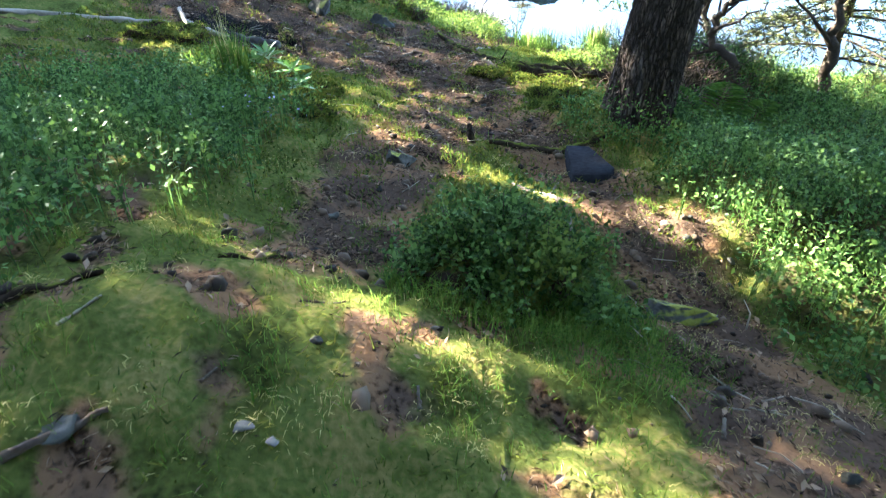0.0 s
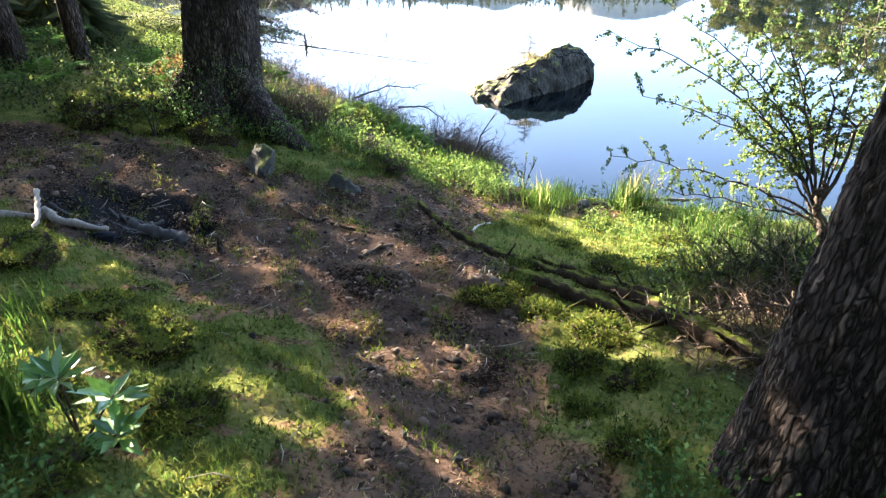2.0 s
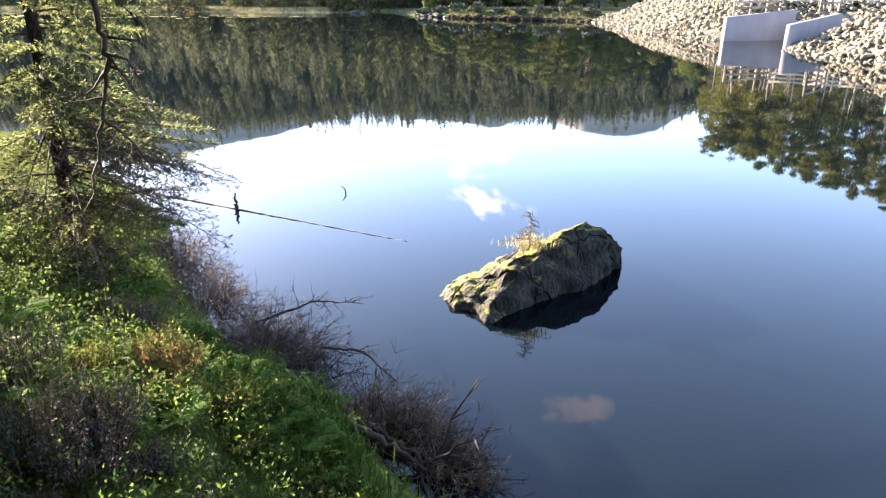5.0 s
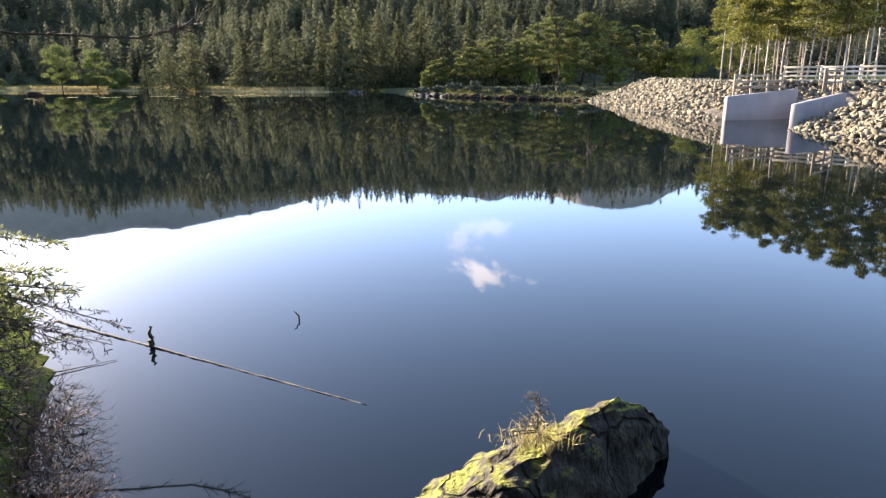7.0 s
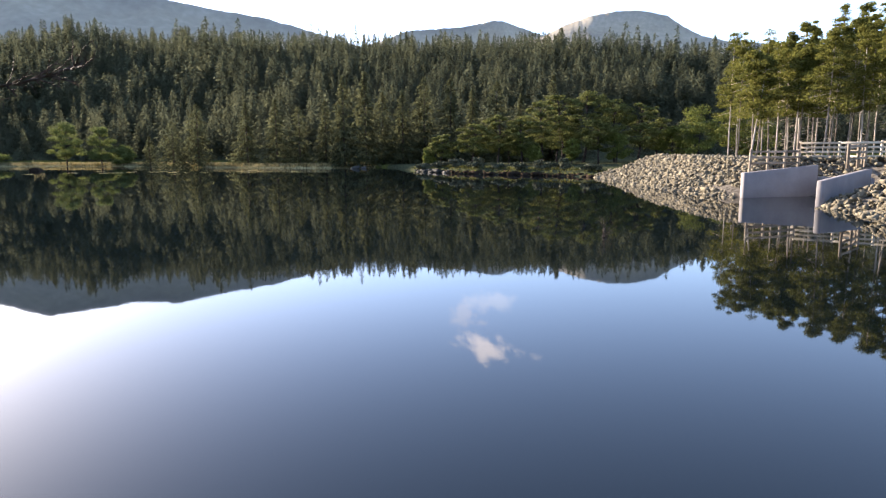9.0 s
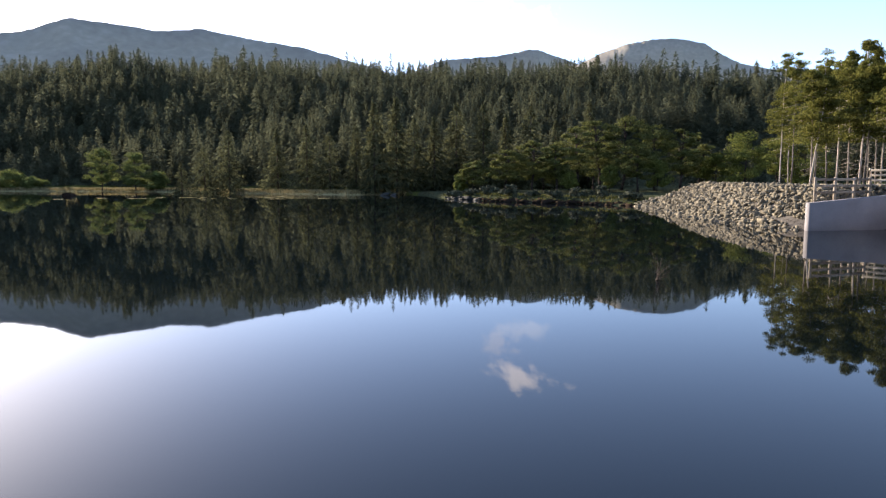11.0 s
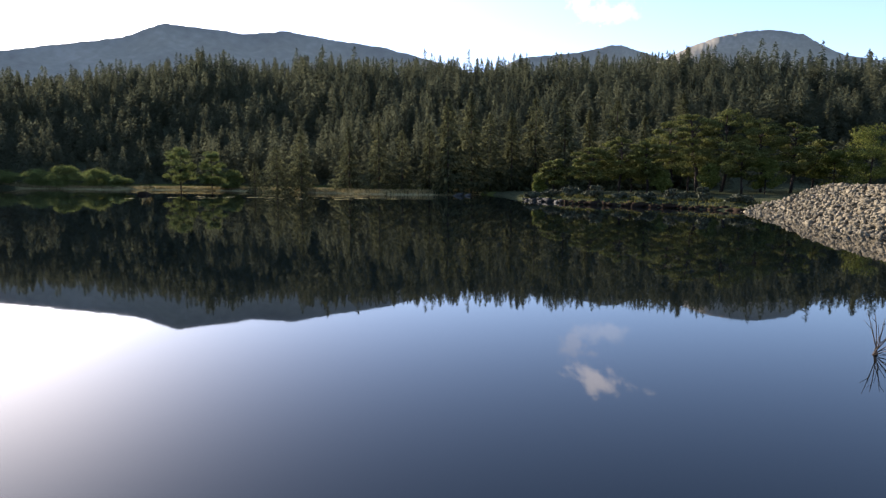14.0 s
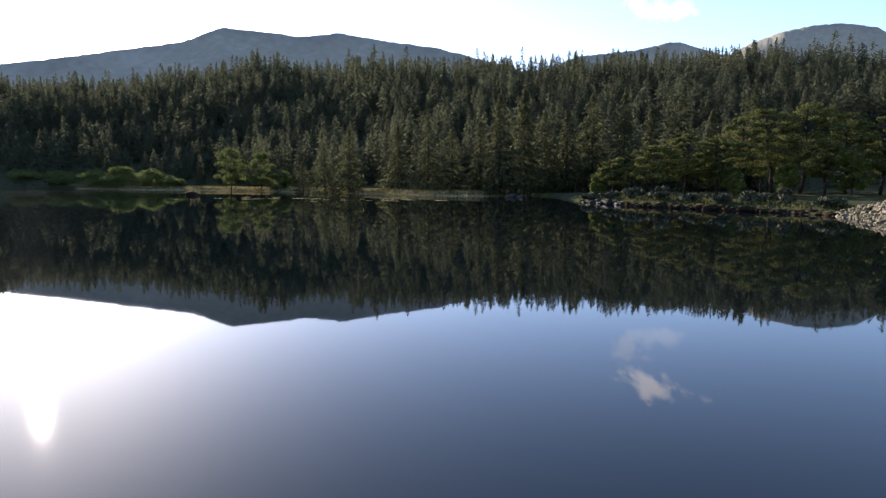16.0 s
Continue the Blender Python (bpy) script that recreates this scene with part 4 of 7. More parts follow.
for k in range(120):
    s = k / 119 * 27
    x = -7.2 + s * 0.83
    y = float(np.interp(x, [-6.6, 0, 8.6, 14.2], [104, 94, 87, 82])) + mrng.uniform(-0.2, 0.9)
    e = mrng.uniform(0.2, 0.55) * (1.6 if mrng.uniform() < 0.15 else 1)
    thing("shore_rock", "grey lichened rock at the edge of the point" if x < -2 else "dark rock in the peaty bank of the point", "rock", block((e * 1.5, e, e * 0.55), 700 + k), STONE if x < -2 else MOSSY_LOG, pose(x, y, 0.25 * mrng.uniform(), mrng.normal(0, 8), mrng.normal(0, 8), mrng.uniform(0, 360)), "rocks along the point")
for x, y, e in ((-18.96, 121.3, 0.8), (-17.6, 121.8, 0.5)):
    thing("shore_rock", "pale rock standing in the lake off the far shore", "rock", rock((e * 1.4, e, e * 0.7), 760, 6, 2), STONE, pose(x, y, 0.1))
root = thing("peat_islet", "small dark hummock of peat and dead stalks in the lake", "islet", rock((1.5, 0.9, 0.6), 761, 4, 3, 0.1), MOSSY_LOG, pose(-71.2, 116.6, 0.1))
stalks = mrng.uniform(-0.9, 0.9, (40, 3)) * [1, 0.6, 0] + [0, 0, 0.3]
part("stalks", blades(stalks, mrng.uniform(0.6, 1.9, 40), np.full(40, 0.035), 0.6, mrng), MARSH, root)
for k in range(26):
    x, y = -41 + mrng.normal(0, 9), 106 + mrng.normal(0, 3)
    a = np.arange(9) / 9 * 6.28
    e = mrng.uniform(0.2, 0.55)
    disc = np.concatenate([np.stack([e * 1.8 * np.cos(a) * mrng.uniform(0.8, 1.1, 9), e * np.sin(a), np.full(9, 0.012)], 1), np.stack([e * 1.7 * np.cos(a), e * 0.9 * np.sin(a), np.full(9, 0.0)], 1), [[0, 0, 0.018]]])
    j = np.arange(9)
    F = np.concatenate([np.stack([j, (j + 1) % 9, np.full(9, 18)], 1), np.stack([j, j + 9, (j + 1) % 9], 1), np.stack([(j + 1) % 9, j + 9, (j + 1) % 9 + 9], 1)])
    thing("water_lily_patch", "floating patch of flat pale lily leaves", "water plant", (disc, F), STRAW, pose(x, y, 0.003), "lily patches")

# ---- the dam: riprap bank, concrete wing walls, timber fence ----
def prism(base, low, high_a, high_b, thick):
    """An upright wall along a line of the plan, with a sloping top."""
    (ax, ay), (bx, by) = base
    d = unit(np.array([bx - ax, by - ay]))
    nx_, ny_ = -d[1] * thick / 2, d[0] * thick / 2
    V = [(ax - nx_, ay - ny_, low), (bx - nx_, by - ny_, low), (bx + nx_, by + ny_, low), (ax + nx_, ay + ny_, low), (ax - nx_, ay - ny_, high_a), (bx - nx_, by - ny_, high_b), (bx + nx_, by + ny_, high_b), (ax + nx_, ay + ny_, high_a)]
    return bevelled(V, [(0, 3, 2, 1), (4, 5, 6, 7), (0, 1, 5, 4), (1, 2, 6, 5), (2, 3, 7, 6), (3, 0, 4, 7)], 0.03)


def bevelled(V, F, width, segments=1):
    """The points and faces of a solid with its edges eased."""
    bm = bmesh.new()
    vs = [bm.verts.new(v) for v in V]
    for f in F:
        bm.faces.new([vs[i] for i in f])
    bmesh.ops.recalc_face_normals(bm, faces=bm.faces)
    bmesh.ops.bevel(bm, geom=bm.edges[:], offset=width, segments=segments, affect="EDGES", clamp_overlap=True)
    bmesh.ops.triangulate(bm, faces=bm.faces)
    bm.verts.index_update()
    out = np.array([v.co[:] for v in bm.verts]), np.array([[v.index for v in f.verts] for f in bm.faces])
    bm.free()
    return out


def beam(a, b, w, h):
    """A sawn timber from a to b."""
    a, b = np.asarray(a, float), np.asarray(b, float)
    d = unit(b - a)
    s = unit(np.cross(d, [0, 0, 1.0] if abs(d[2]) < 0.9 else [1.0, 0, 0])) * w / 2
    u = unit(np.cross(s, d)) * h / 2
    return bevelled([a - s - u, b - s - u, b + s - u, a + s - u, a - s + u, b - s + u, b + s + u, a + s + u], [(0, 3, 2, 1), (4, 5, 6, 7), (0, 1, 5, 4), (1, 2, 6, 5), (2, 3, 7, 6), (3, 0, 4, 7)], min(w, h) * 0.12)


spill = thing("spillway", "pale concrete wing walls of a dam spillway", "spillway")
part("wing_wall", prism(((17.0, 51.3), (22.0, 52.6)), -1.2, 1.5, 1.92, 0.35), CONCRETE, spill)
part("wing_wall", prism(((18.05, 44.5), (23.6, 50.0)), -1.2, 1.32, 1.74, 0.35), CONCRETE, spill)
part("back_wall", prism(((22.1, 52.7), (24.1, 50.2)), -1.2, 1.2, 1.2, 0.3), CONCRETE, spill)


def fence(name, label, posts, top, rails, foot=0.5, timber=None):
    root = thing(name, label, "fence")
    for x, y in posts:
        z = max(gz(x, y), foot)
        part("post", beam((x, y, z - 0.3), (x, y, z + top + 0.08), 0.13, 0.13), timber or FENCE_WOOD, root)
    for (ax, ay), (bx, by) in zip(posts, posts[1:]):
        za, zb = max(gz(ax, ay), foot), max(gz(bx, by), foot)
        for k in range(rails):
            up = top * (k + 0.75) / (rails - 0.1)
            part("rail", beam((ax, ay - 0.09, za + up), (bx, by - 0.09, zb + up), 0.045, 0.14), timber or FENCE_WOOD, root)
    return root


fence("footbridge_fence", "pale new post-and-rail fence along the dam crest", [(23.2 + 1.9 * k, 57.2 - 1.35 * k) for k in range(9)], 1.15, 4)
fence("wing_wall_fence", "weathered post-and-rail fence above the wing wall", [(18.2, 53.2), (19.5, 53.7), (20.8, 54.2), (22.0, 54.9), (23.2, 57.2)], 1.05, 3, 1.75, OLD_TIMBER)
fence("inlet_fence", "weathered post-and-rail fence beside the inlet", [(21.6, 48.6), (22.9, 49.9), (24.2, 51.4), (25.2, 53.4), (25.4, 55.6)], 1.0, 3, 2.1, OLD_TIMBER)
stand = thing("lifebelt_stand", "green lifebelt box on a timber post by the dam", "lifebelt stand", at=pose(25.4, 45.8, gz(25.4, 45.8)))
part("post", beam((0, 0, -0.2), (0, 0, 1.5), 0.1, 0.1), FENCE_WOOD, stand)
part("box", beam((-0.35, -0.1, 1.3), (0.35, -0.1, 1.3), 0.16, 0.75), GREEN_PAINT, stand)

riprap = tagged(new("riprap_bank"), "bank of pale broken quarry stones facing the dam", "stone bank", kind="structure")
rrng = np.random.RandomState(5)

stones = [block((1, 0.62, 0.24 + 0.02 * k), 800 + k) for k in range(9)]
px, py = rrng.uniform(13.6, 30, 60000), rrng.uniform(32, 82.5, 60000)
pd = lake_distance(px, py)
keep = (pd > -0.9) & (pd < 6.0) & ~((py > 50.6) & (py < 56) & (px > 16.8) & (px < 24.5) & (pd < 1.0))
keep &= ~(((py - 44.5) * 5.55 - (px - 18.05) * 5.5 > 0) & (py < 52.9) & (px > 16.9) & ((py - 51.3) * 5 - (px - 17) * 1.3 < 0))
px, py = px[keep][:10000], py[keep][:10000]
near_first = np.argsort(py)
px, py = px[near_first], py[near_first]
pz = np.maximum(ground_z(px, py), -0.15)
loose = []
shared = [mesh("stone", v * 0.25, f, RIPRAP) for v, f in stones]
for k, (x, y, z) in enumerate(zip(px, py, pz)):
    e = rrng.uniform(0.5, 1.3) * (1.5 if rrng.uniform() < 0.12 else 1)
    m = pose(x, y, z + rrng.uniform(-0.02, 0.14), rrng.normal(0, 35), rrng.normal(0, 35), rrng.uniform(0, 360)) @ Matrix.Scale(e, 4)
    j = rrng.randint(0, 9)
    if k < 300:
        ob = new("stone", shared[j])
        ob.parent, ob.matrix_basis = riprap, m
    else:
        v = stones[j][0] * 0.25
        loose.append((v @ np.array(m.to_3x3()).T + np.array(m.translation), stones[j][1]))
ob = part("stones", join(loose), RIPRAP, riprap)
tagged(ob, kind="stuff")

# ---- near trees ----
def trunk(foot, lean, radius, height, seed, roots=((0, 1),), flare=0.55, plate=0.012, grooves=1.0):
    """A big stem with root buttresses and plated bark, foot at the ground."""
    rng = np.random.RandomState(seed)
    rows = np.concatenate([np.linspace(-0.35, 2.6, 150), np.linspace(2.7, height, 24)])
    a = np.arange(96) / 96 * 2 * np.pi
    A, Zr = np.meshgrid(a, rows)
    taper = radius * (1 - 0.75 * np.clip(Zr, 0, None) / height)
    butt = sum(np.clip(np.cos(A - radians(way)), 0, 1) ** 7 * size for way, size in roots)
    R = taper * (1 + flare * (0.35 + 0.65 * butt) * np.exp(-np.clip(Zr + 0.15, 0, None) / 0.27)) + 0.02 * taper * ripple(A * 3, Zr * 1.5, 3, seed)
    s = A * radius
    scale_ = np.abs(ripple(s * grooves + 0.02 * np.sin(Zr * 5), Zr * 0.16, 0.10, seed + 1)) + 0.6 * np.abs(ripple(s, Zr * 0.25, 0.05, seed + 2))
    R = R + plate * (np.clip(scale_ * 2.2, 0, 1) - 0.6 + 0.25 * ripple(s, Zr, 0.04, seed + 5))
    x, y, z = foot
    bow = np.clip(Zr, 0, None)
    V = np.stack([x + lean[0] * bow + R * np.cos(A), y + lean[1] * bow + R * np.sin(A), z + Zr], -1).reshape(-1, 3)
    n, m = len(rows), len(a)
    i, j = np.meshgrid(np.arange(n - 1), np.arange(m), indexing="ij")
    q = np.stack([i * m + j, i * m + (j + 1) % m, (i + 1) * m + (j + 1) % m, (i + 1) * m + j], -1).reshape(-1, 4)
    return V, tris(q)


def bough(start, heading, length, droop, rng, needles=True, gap=0.045, leaf=0.022):
    """A spruce bough: drooping stem, side twigs in a flat spray, needles along them. Returns wood and needles."""
    heading = unit(np.array([heading[0], heading[1], heading[2] if len(heading) > 2 else 0.1]))
    k = np.linspace(0, 1, 9)[:, None]
    stem = np.asarray(start) + heading * length * k + np.array([0, 0, -droop * length]) * k ** 1.6 + np.array([0, 0, 0.12 * length]) * np.clip(k - 0.6, 0, 1) ** 2
    wood = [tube(stem, np.linspace(0.009, 0.002, 9) * (0.5 + length * 0.6), 4)]
    side = unit(np.cross(heading, [0, 0, 1.0]))
    pts, dirs = [], []
    count = int(length / 0.055)
    for j in range(count):
        t = 0.12 + 0.86 * j / count
        p = np.array([np.interp(t, k[:, 0], stem[:, c]) for c in range(3)])
        L = length * 0.42 * (1 - t) ** 0.7 * rng.uniform(0.5, 1.1) + 0.05
        d = unit(side * (1 if j % 2 else -1) + heading * rng.uniform(0.6, 1.1) + [0, 0, rng.uniform(-0.5, 0.02)])
        e = p + d * L + [0, 0, -0.25 * L]
        wood.append(tube(np.stack([p, (p + e) / 2 + [0, 0, 0.02], e]), (0.003, 0.002, 0.001), 3))
        m = max(3, int(L / gap * 3))
        tt = rng.uniform(0.08, 1.0, m)[:, None]
        pts.append(p + (e - p) * tt + [0, 0, 0.01])
        dirs.append(d + unit(rng.normal(0, 1, (m, 3))) * 0.9)
    P, D = np.concatenate(pts), np.concatenate(dirs)
    return join(wood), leaflets(P, D, rng.uniform(0.8, 1.4, len(P)) * leaf, 0.22, rng, 1.0)


def canopy(height, low, wide, count, seed, broad=0.05):
    """The crown of a big spruce, high above: many drooping sprays of twigs."""
    rng = np.random.RandomState(seed)
    vs = []
    for _ in range(count):
        k = rng.uniform(0, 1)
        z = low + (height - low) * k
        L = wide * (1 - k) ** 0.8 * rng.uniform(0.6, 1.1) + 0.3
        a = rng.uniform(0, 6.28)
        h = np.array([math.cos(a), math.sin(a), 0])
        s = np.array([-h[1], h[0], 0])
        m = int(10 + 22 * L / wide)
        t = rng.uniform(0.1, 1, m)[:, None]
        base = np.array([0, 0, z]) + h * L * t + [0, 0, 1] * (-0.35 * L * t ** 1.5)
        d = s * rng.choice([-1, 1], m)[:, None] * (1.15 - t) * L * 0.45 + h * 0.25 * L * (1.1 - t) + np.array([0, 0, -0.12 * L])
        w = unit(np.cross(d, [0, 0, 1.0]) + rng.normal(0, 0.2, d.shape)) * broad
        vs.append(np.stack([base, base + d * 0.5 + w, base + d, base + d * 0.5 - w], 1))
    V = np.concatenate(vs).reshape(-1, 3)
    k = np.arange(len(V) // 4)[:, None, None] * 4
    return V, (k + np.array([[0, 1, 2], [0, 2, 3]])[None]).reshape(-1, 3)


def big_spruce(label, x, y, radius, height, lean, low, wide, sprays, seed, detail=True, roots=((0, 1),), flare=0.55, plate=0.012, broad=0.05):
    z = gz(x, y)
    root = thing("spruce_tree", label, "tree", at=pose(x, y, z))
    if detail:
        stem = trunk((0, 0, 0), lean, radius, height, seed, roots, flare, plate)
    else:
        rng = np.random.RandomState(seed)
        stem = tube(curve((0, 0, -0.2), (lean[0] * height, lean[1] * height, height), 12, 0, 0.02, rng), np.linspace(radius, radius * 0.25, 12), 14, 0.05, rng)
    part("trunk", stem, BARK, root, smooth=False)
    v, f = canopy(height, low, wide, sprays, seed + 9, broad)
    v = v + np.array([lean[0], lean[1], 0]) * v[:, 2:3]
    part("crown", (v, f), NEEDLES, root)
    return root


left_tree = big_spruce("old spruce with scaly dark bark on a mossy mound", -2.26, 8.07, 0.33, 15, (0.11, 0.04), 5.2, 3.6, 420, 21, roots=((-31, 2.0), (-100, 1.0), (175, 1.8), (60, 1.2), (-140, 1.2)), flare=0.6, plate=0.018)
rrng0 = np.random.RandomState(5)
for line, wide in ((((0.16, -0.10, 0.52), (0.36, -0.22, 0.24), (0.6, -0.36, 0.06), (0.9, -0.53, -0.14), (1.15, -0.62, -0.3)), (0.19, 0.16, 0.12, 0.08, 0.04)), (((-0.15, -0.12, 0.4), (-0.4, -0.3, 0.14), (-0.75, -0.5, 0.0), (-1.1, -0.6, -0.2)), (0.17, 0.13, 0.09, 0.05)),
                   (((0.02, -0.18, 0.4), (0.05, -0.42, 0.16), (0.12, -0.75, 0.02), (0.2, -1.0, -0.25)), (0.17, 0.14, 0.1, 0.06))):
    t_ = np.linspace(0, len(line) - 1, 26)
    S_ = np.stack([np.interp(t_, np.arange(len(line)), np.array(line)[:, c]) for c in range(3)], 1)
    S_[1:-1] = (S_[:-2] + 2 * S_[1:-1] + S_[2:]) / 4
    part("root", tube(S_, np.interp(t_, np.arange(len(line)), wide), 18, 0.10, rrng0), BARK, left_tree)
right_tree = big_spruce("leaning conifer with ridged brown bark beside the path", 1.02, 3.70, 0.185, 14, (0.095, 0.03), 5.2, 3.4, 360, 22, roots=((-60, 0.9), (-130, 1.1), (20, 1.2), (140, 0.8)), flare=0.45, plate=0.016)
# mostly unseen spruces, placed and thinned to set where sun reaches the bank
for k, (x, y, r, h, low, wide, n) in enumerate([(-4.75, 9.0, 0.13, 11, 4.6, 1.3, 60), (-4.35, 9.5, 0.11, 10, 4.4, 1.2, 50), (-6.6, 7.6, 0.24, 13, 2.2, 0.5, 420), (-8.3, 11.2, 0.17, 14, 1.6, 0.95, 70), (-8.6, 6.3, 0.2, 14, 3.5, 1.5, 90),
                                                (-5.6, 7.1, 0.13, 12, 5.6, 1.0, 120), (-9.4, 13.0, 0.18, 13, 1.6, 0.9, 55), (-11.1, 8.5, 0.2, 14, 1.8, 1.5, 220), (-11.5, 5.5, 0.2, 14, 3, 2.6, 110), (-14.5, 16.5, 0.2, 13, 3, 1.2, 36),
                                                (-14.4, 10.9, 0.2, 14, 2.0, 2.3, 260), (-8.4, 14.0, 0.14, 9, 2.0, 0.6, 24), (-6.1, 8.9, 0.09, 7.5, 2.4, 0.3, 170), (-5.5, 5.8, 0.05, 2.5, 0.2, 0.8, 70), (-7.0, 11.0, 0.12, 9, 3.4, 0.9, 190), (-6.4, 5.95, 0.08, 8, 2.0, 0.28, 150), (-6.5, 7.95, 0.08, 8.5, 3.1, 0.25, 140), (-6.9, 7.4, 0.08, 8.5, 2.8, 0.25, 140), (-5.8, 6.8, 0.05, 4.0, 0.2, 0.5, 100)]):
    big_spruce("slender dark wood spruce, mostly unseen, added to shade the bank", x, y, r, h, (0, 0), low, wide, n, 60 + k, False)

# young growth under the wood, mostly unseen, sized to shade the bank
yrng = np.random.RandomState(23)
for k in range(25):
    x, y, h = -6.2 + yrng.normal(0, 0.6), 5.2 + 0.24 * k + yrng.normal(0, 0.2), yrng.uniform(1.4, 2.4)
    h = h * 0.55 if y > 7.7 else h + 0.5
    if k >= 20:
        x, y, h = -6.4 + 0.2 * (k - 20) + yrng.normal(0, 0.4), 10.6 + 0.22 * (k - 20) + yrng.normal(0, 0.4), yrng.uniform(0.7, 1.2)
    root = thing("young_spruce", "young dark green spruce, mostly unseen, sized to shade the bank", "tree", at=pose(x, y, gz(x, y) - 0.05, 0, 0, 50 * k), group="young spruces in the wood")
    part("trunk", tube(curve((0, 0, 0), (0.03, 0.02, h * 0.95), 5), np.linspace(0.035, 0.008, 5), 6), TWIG, root)
    part("crown", conifer(h, 0.75, 26, 15, 340 + k, 0.05, 0.3, 1, 0.09), NEEDLES, root)

# unseen spruces added behind and beside the path to block skylight
for k, (x, y, h) in enumerate([(-3.2, -2.2, 14), (0.9, -1.6, 13), (2.6, 0.6, 13), (4.4, 2.6, 12), (0.8, -4.5, 15), (3.6, -2.0, 14), (-6.5, -1.0, 14), (6.2, 1.2, 14), (5.4, 4.2, 12), (8.5, 3.4, 14), (2.4, -8, 15), (-3.0, -8, 15), (7.5, -5, 15), (-8, -6, 15), (9.5, -0.5, 14)]):
    big_spruce("slender dark wood spruce, mostly unseen, added to shade the bank", x, y, 0.17, h, (0, 0), 5.0, 3.2, 60 if k in (1, 2, 3, 8) else 120, 160 + k, False, broad=0.2)

# unseen wood added round the lake's end for shade, clear of the sun lanes
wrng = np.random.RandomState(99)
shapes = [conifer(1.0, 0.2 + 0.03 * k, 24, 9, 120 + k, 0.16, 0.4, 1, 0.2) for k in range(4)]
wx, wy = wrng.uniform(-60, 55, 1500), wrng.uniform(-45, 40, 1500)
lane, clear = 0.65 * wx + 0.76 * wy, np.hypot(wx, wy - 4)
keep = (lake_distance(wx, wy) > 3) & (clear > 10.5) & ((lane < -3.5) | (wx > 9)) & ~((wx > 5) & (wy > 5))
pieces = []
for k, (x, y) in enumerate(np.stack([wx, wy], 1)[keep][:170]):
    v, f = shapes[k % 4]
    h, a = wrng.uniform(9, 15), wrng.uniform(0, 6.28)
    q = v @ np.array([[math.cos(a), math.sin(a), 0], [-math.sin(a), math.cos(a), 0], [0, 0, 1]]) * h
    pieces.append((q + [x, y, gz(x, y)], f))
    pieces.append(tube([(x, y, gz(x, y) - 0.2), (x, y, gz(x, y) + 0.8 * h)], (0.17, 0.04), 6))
thing("shading_wood", "unseen close-grown dark spruces added for shade round the lake's end", "forest", join(pieces), NEEDLES, kind="stuff")

# the low boughs of the shore spruces, hanging over the water
brng = np.random.RandomState(77)
bough_tree = thing("spruce_tree", "young spruce with drooping lit boughs over the water", "tree", at=pose(-3.95, 12.35, gz(-3.95, 12.35)))
part("trunk", tube(curve((0, 0, -0.2), (0.1, 0.1, 5.2), 8, 0, 0.02, brng), np.linspace(0.09, 0.02, 8), 10, 0.06, brng), BARK, bough_tree)
woods, leafs = [], []
for k in range(84):
    z = 0.25 + 4.4 * (k / 84) ** 1.1
    a = math.radians(5 + brng.normal(0, 60)) if k % 3 else brng.uniform(0, 6.28)
    L = (1.9 - 0.27 * z) * brng.uniform(0.6, 1.1)
    w, n_ = bough((0.1 * z / 5, 0.1 * z / 5, z), (math.cos(a), math.sin(a), 0.15), L, brng.uniform(0.12, 0.4), brng, gap=0.03, leaf=0.05)
    woods.append(w)
    leafs.append(n_)
part("branchwork", join(woods), TWIG, bough_tree)
part("foliage", join(leafs), NEEDLES, bough_tree)
woods, leafs = [], []
for k in range(16):
    a = math.radians(brng.normal(-22, 26))
    w, n_ = bough((0.1, 0.0, brng.uniform(0.5, 1.5)), (math.cos(a), math.sin(a), -0.05), brng.uniform(1.3, 2.0), brng.uniform(0.2, 0.45), brng, gap=0.06, leaf=0.04)
    woods.append(w)
    leafs.append(n_)
part("dead_bough", join(woods + leafs), HEATHER, bough_tree, "grey leafless lower boughs trailing to the water")


def dead_branch(name, label, points, radius, side, seed, category="branch"):
    """A bare crooked branch with forking twigs."""
    rng = np.random.RandomState(seed)
    P = np.asarray(points, float)
    t = np.linspace(0, len(P) - 1, 6 * len(P))
    S = np.stack([np.interp(t, np.arange(len(P)), P[:, c]) for c in range(3)], 1)
    S[1:-1] += rng.normal(0, radius * 0.3, S[1:-1].shape)
    pieces = [tube(S, np.linspace(radius, radius * 0.25, len(S)), 6, 0.12, rng)]
    for _ in range(side):
        i = rng.randint(len(S) // 4, len(S) - 1)
        d = unit(unit(S[min(i + 1, len(S) - 1)] - S[i - 1]) + rng.normal(0, 0.7, 3))
        L = rng.uniform(4, 16) * radius
        c = curve(S[i], S[i] + d * L, 5, 0.0, L * 0.06, rng)
        pieces.append(tube(c, np.linspace(radius * 0.35, radius * 0.08, 5), 4))
        for _ in range(2):
            j = rng.randint(2, 5)
            e = c[j] + unit(d + rng.normal(0, 0.8, 3)) * L * rng.uniform(0.2, 0.45)
            pieces.append(tube(np.stack([c[j], (c[j] + e) / 2, e]), np.array([0.2, 0.12, 0.05]) * radius, 3))
    return thing(name, label, category, join(pieces), TWIG)


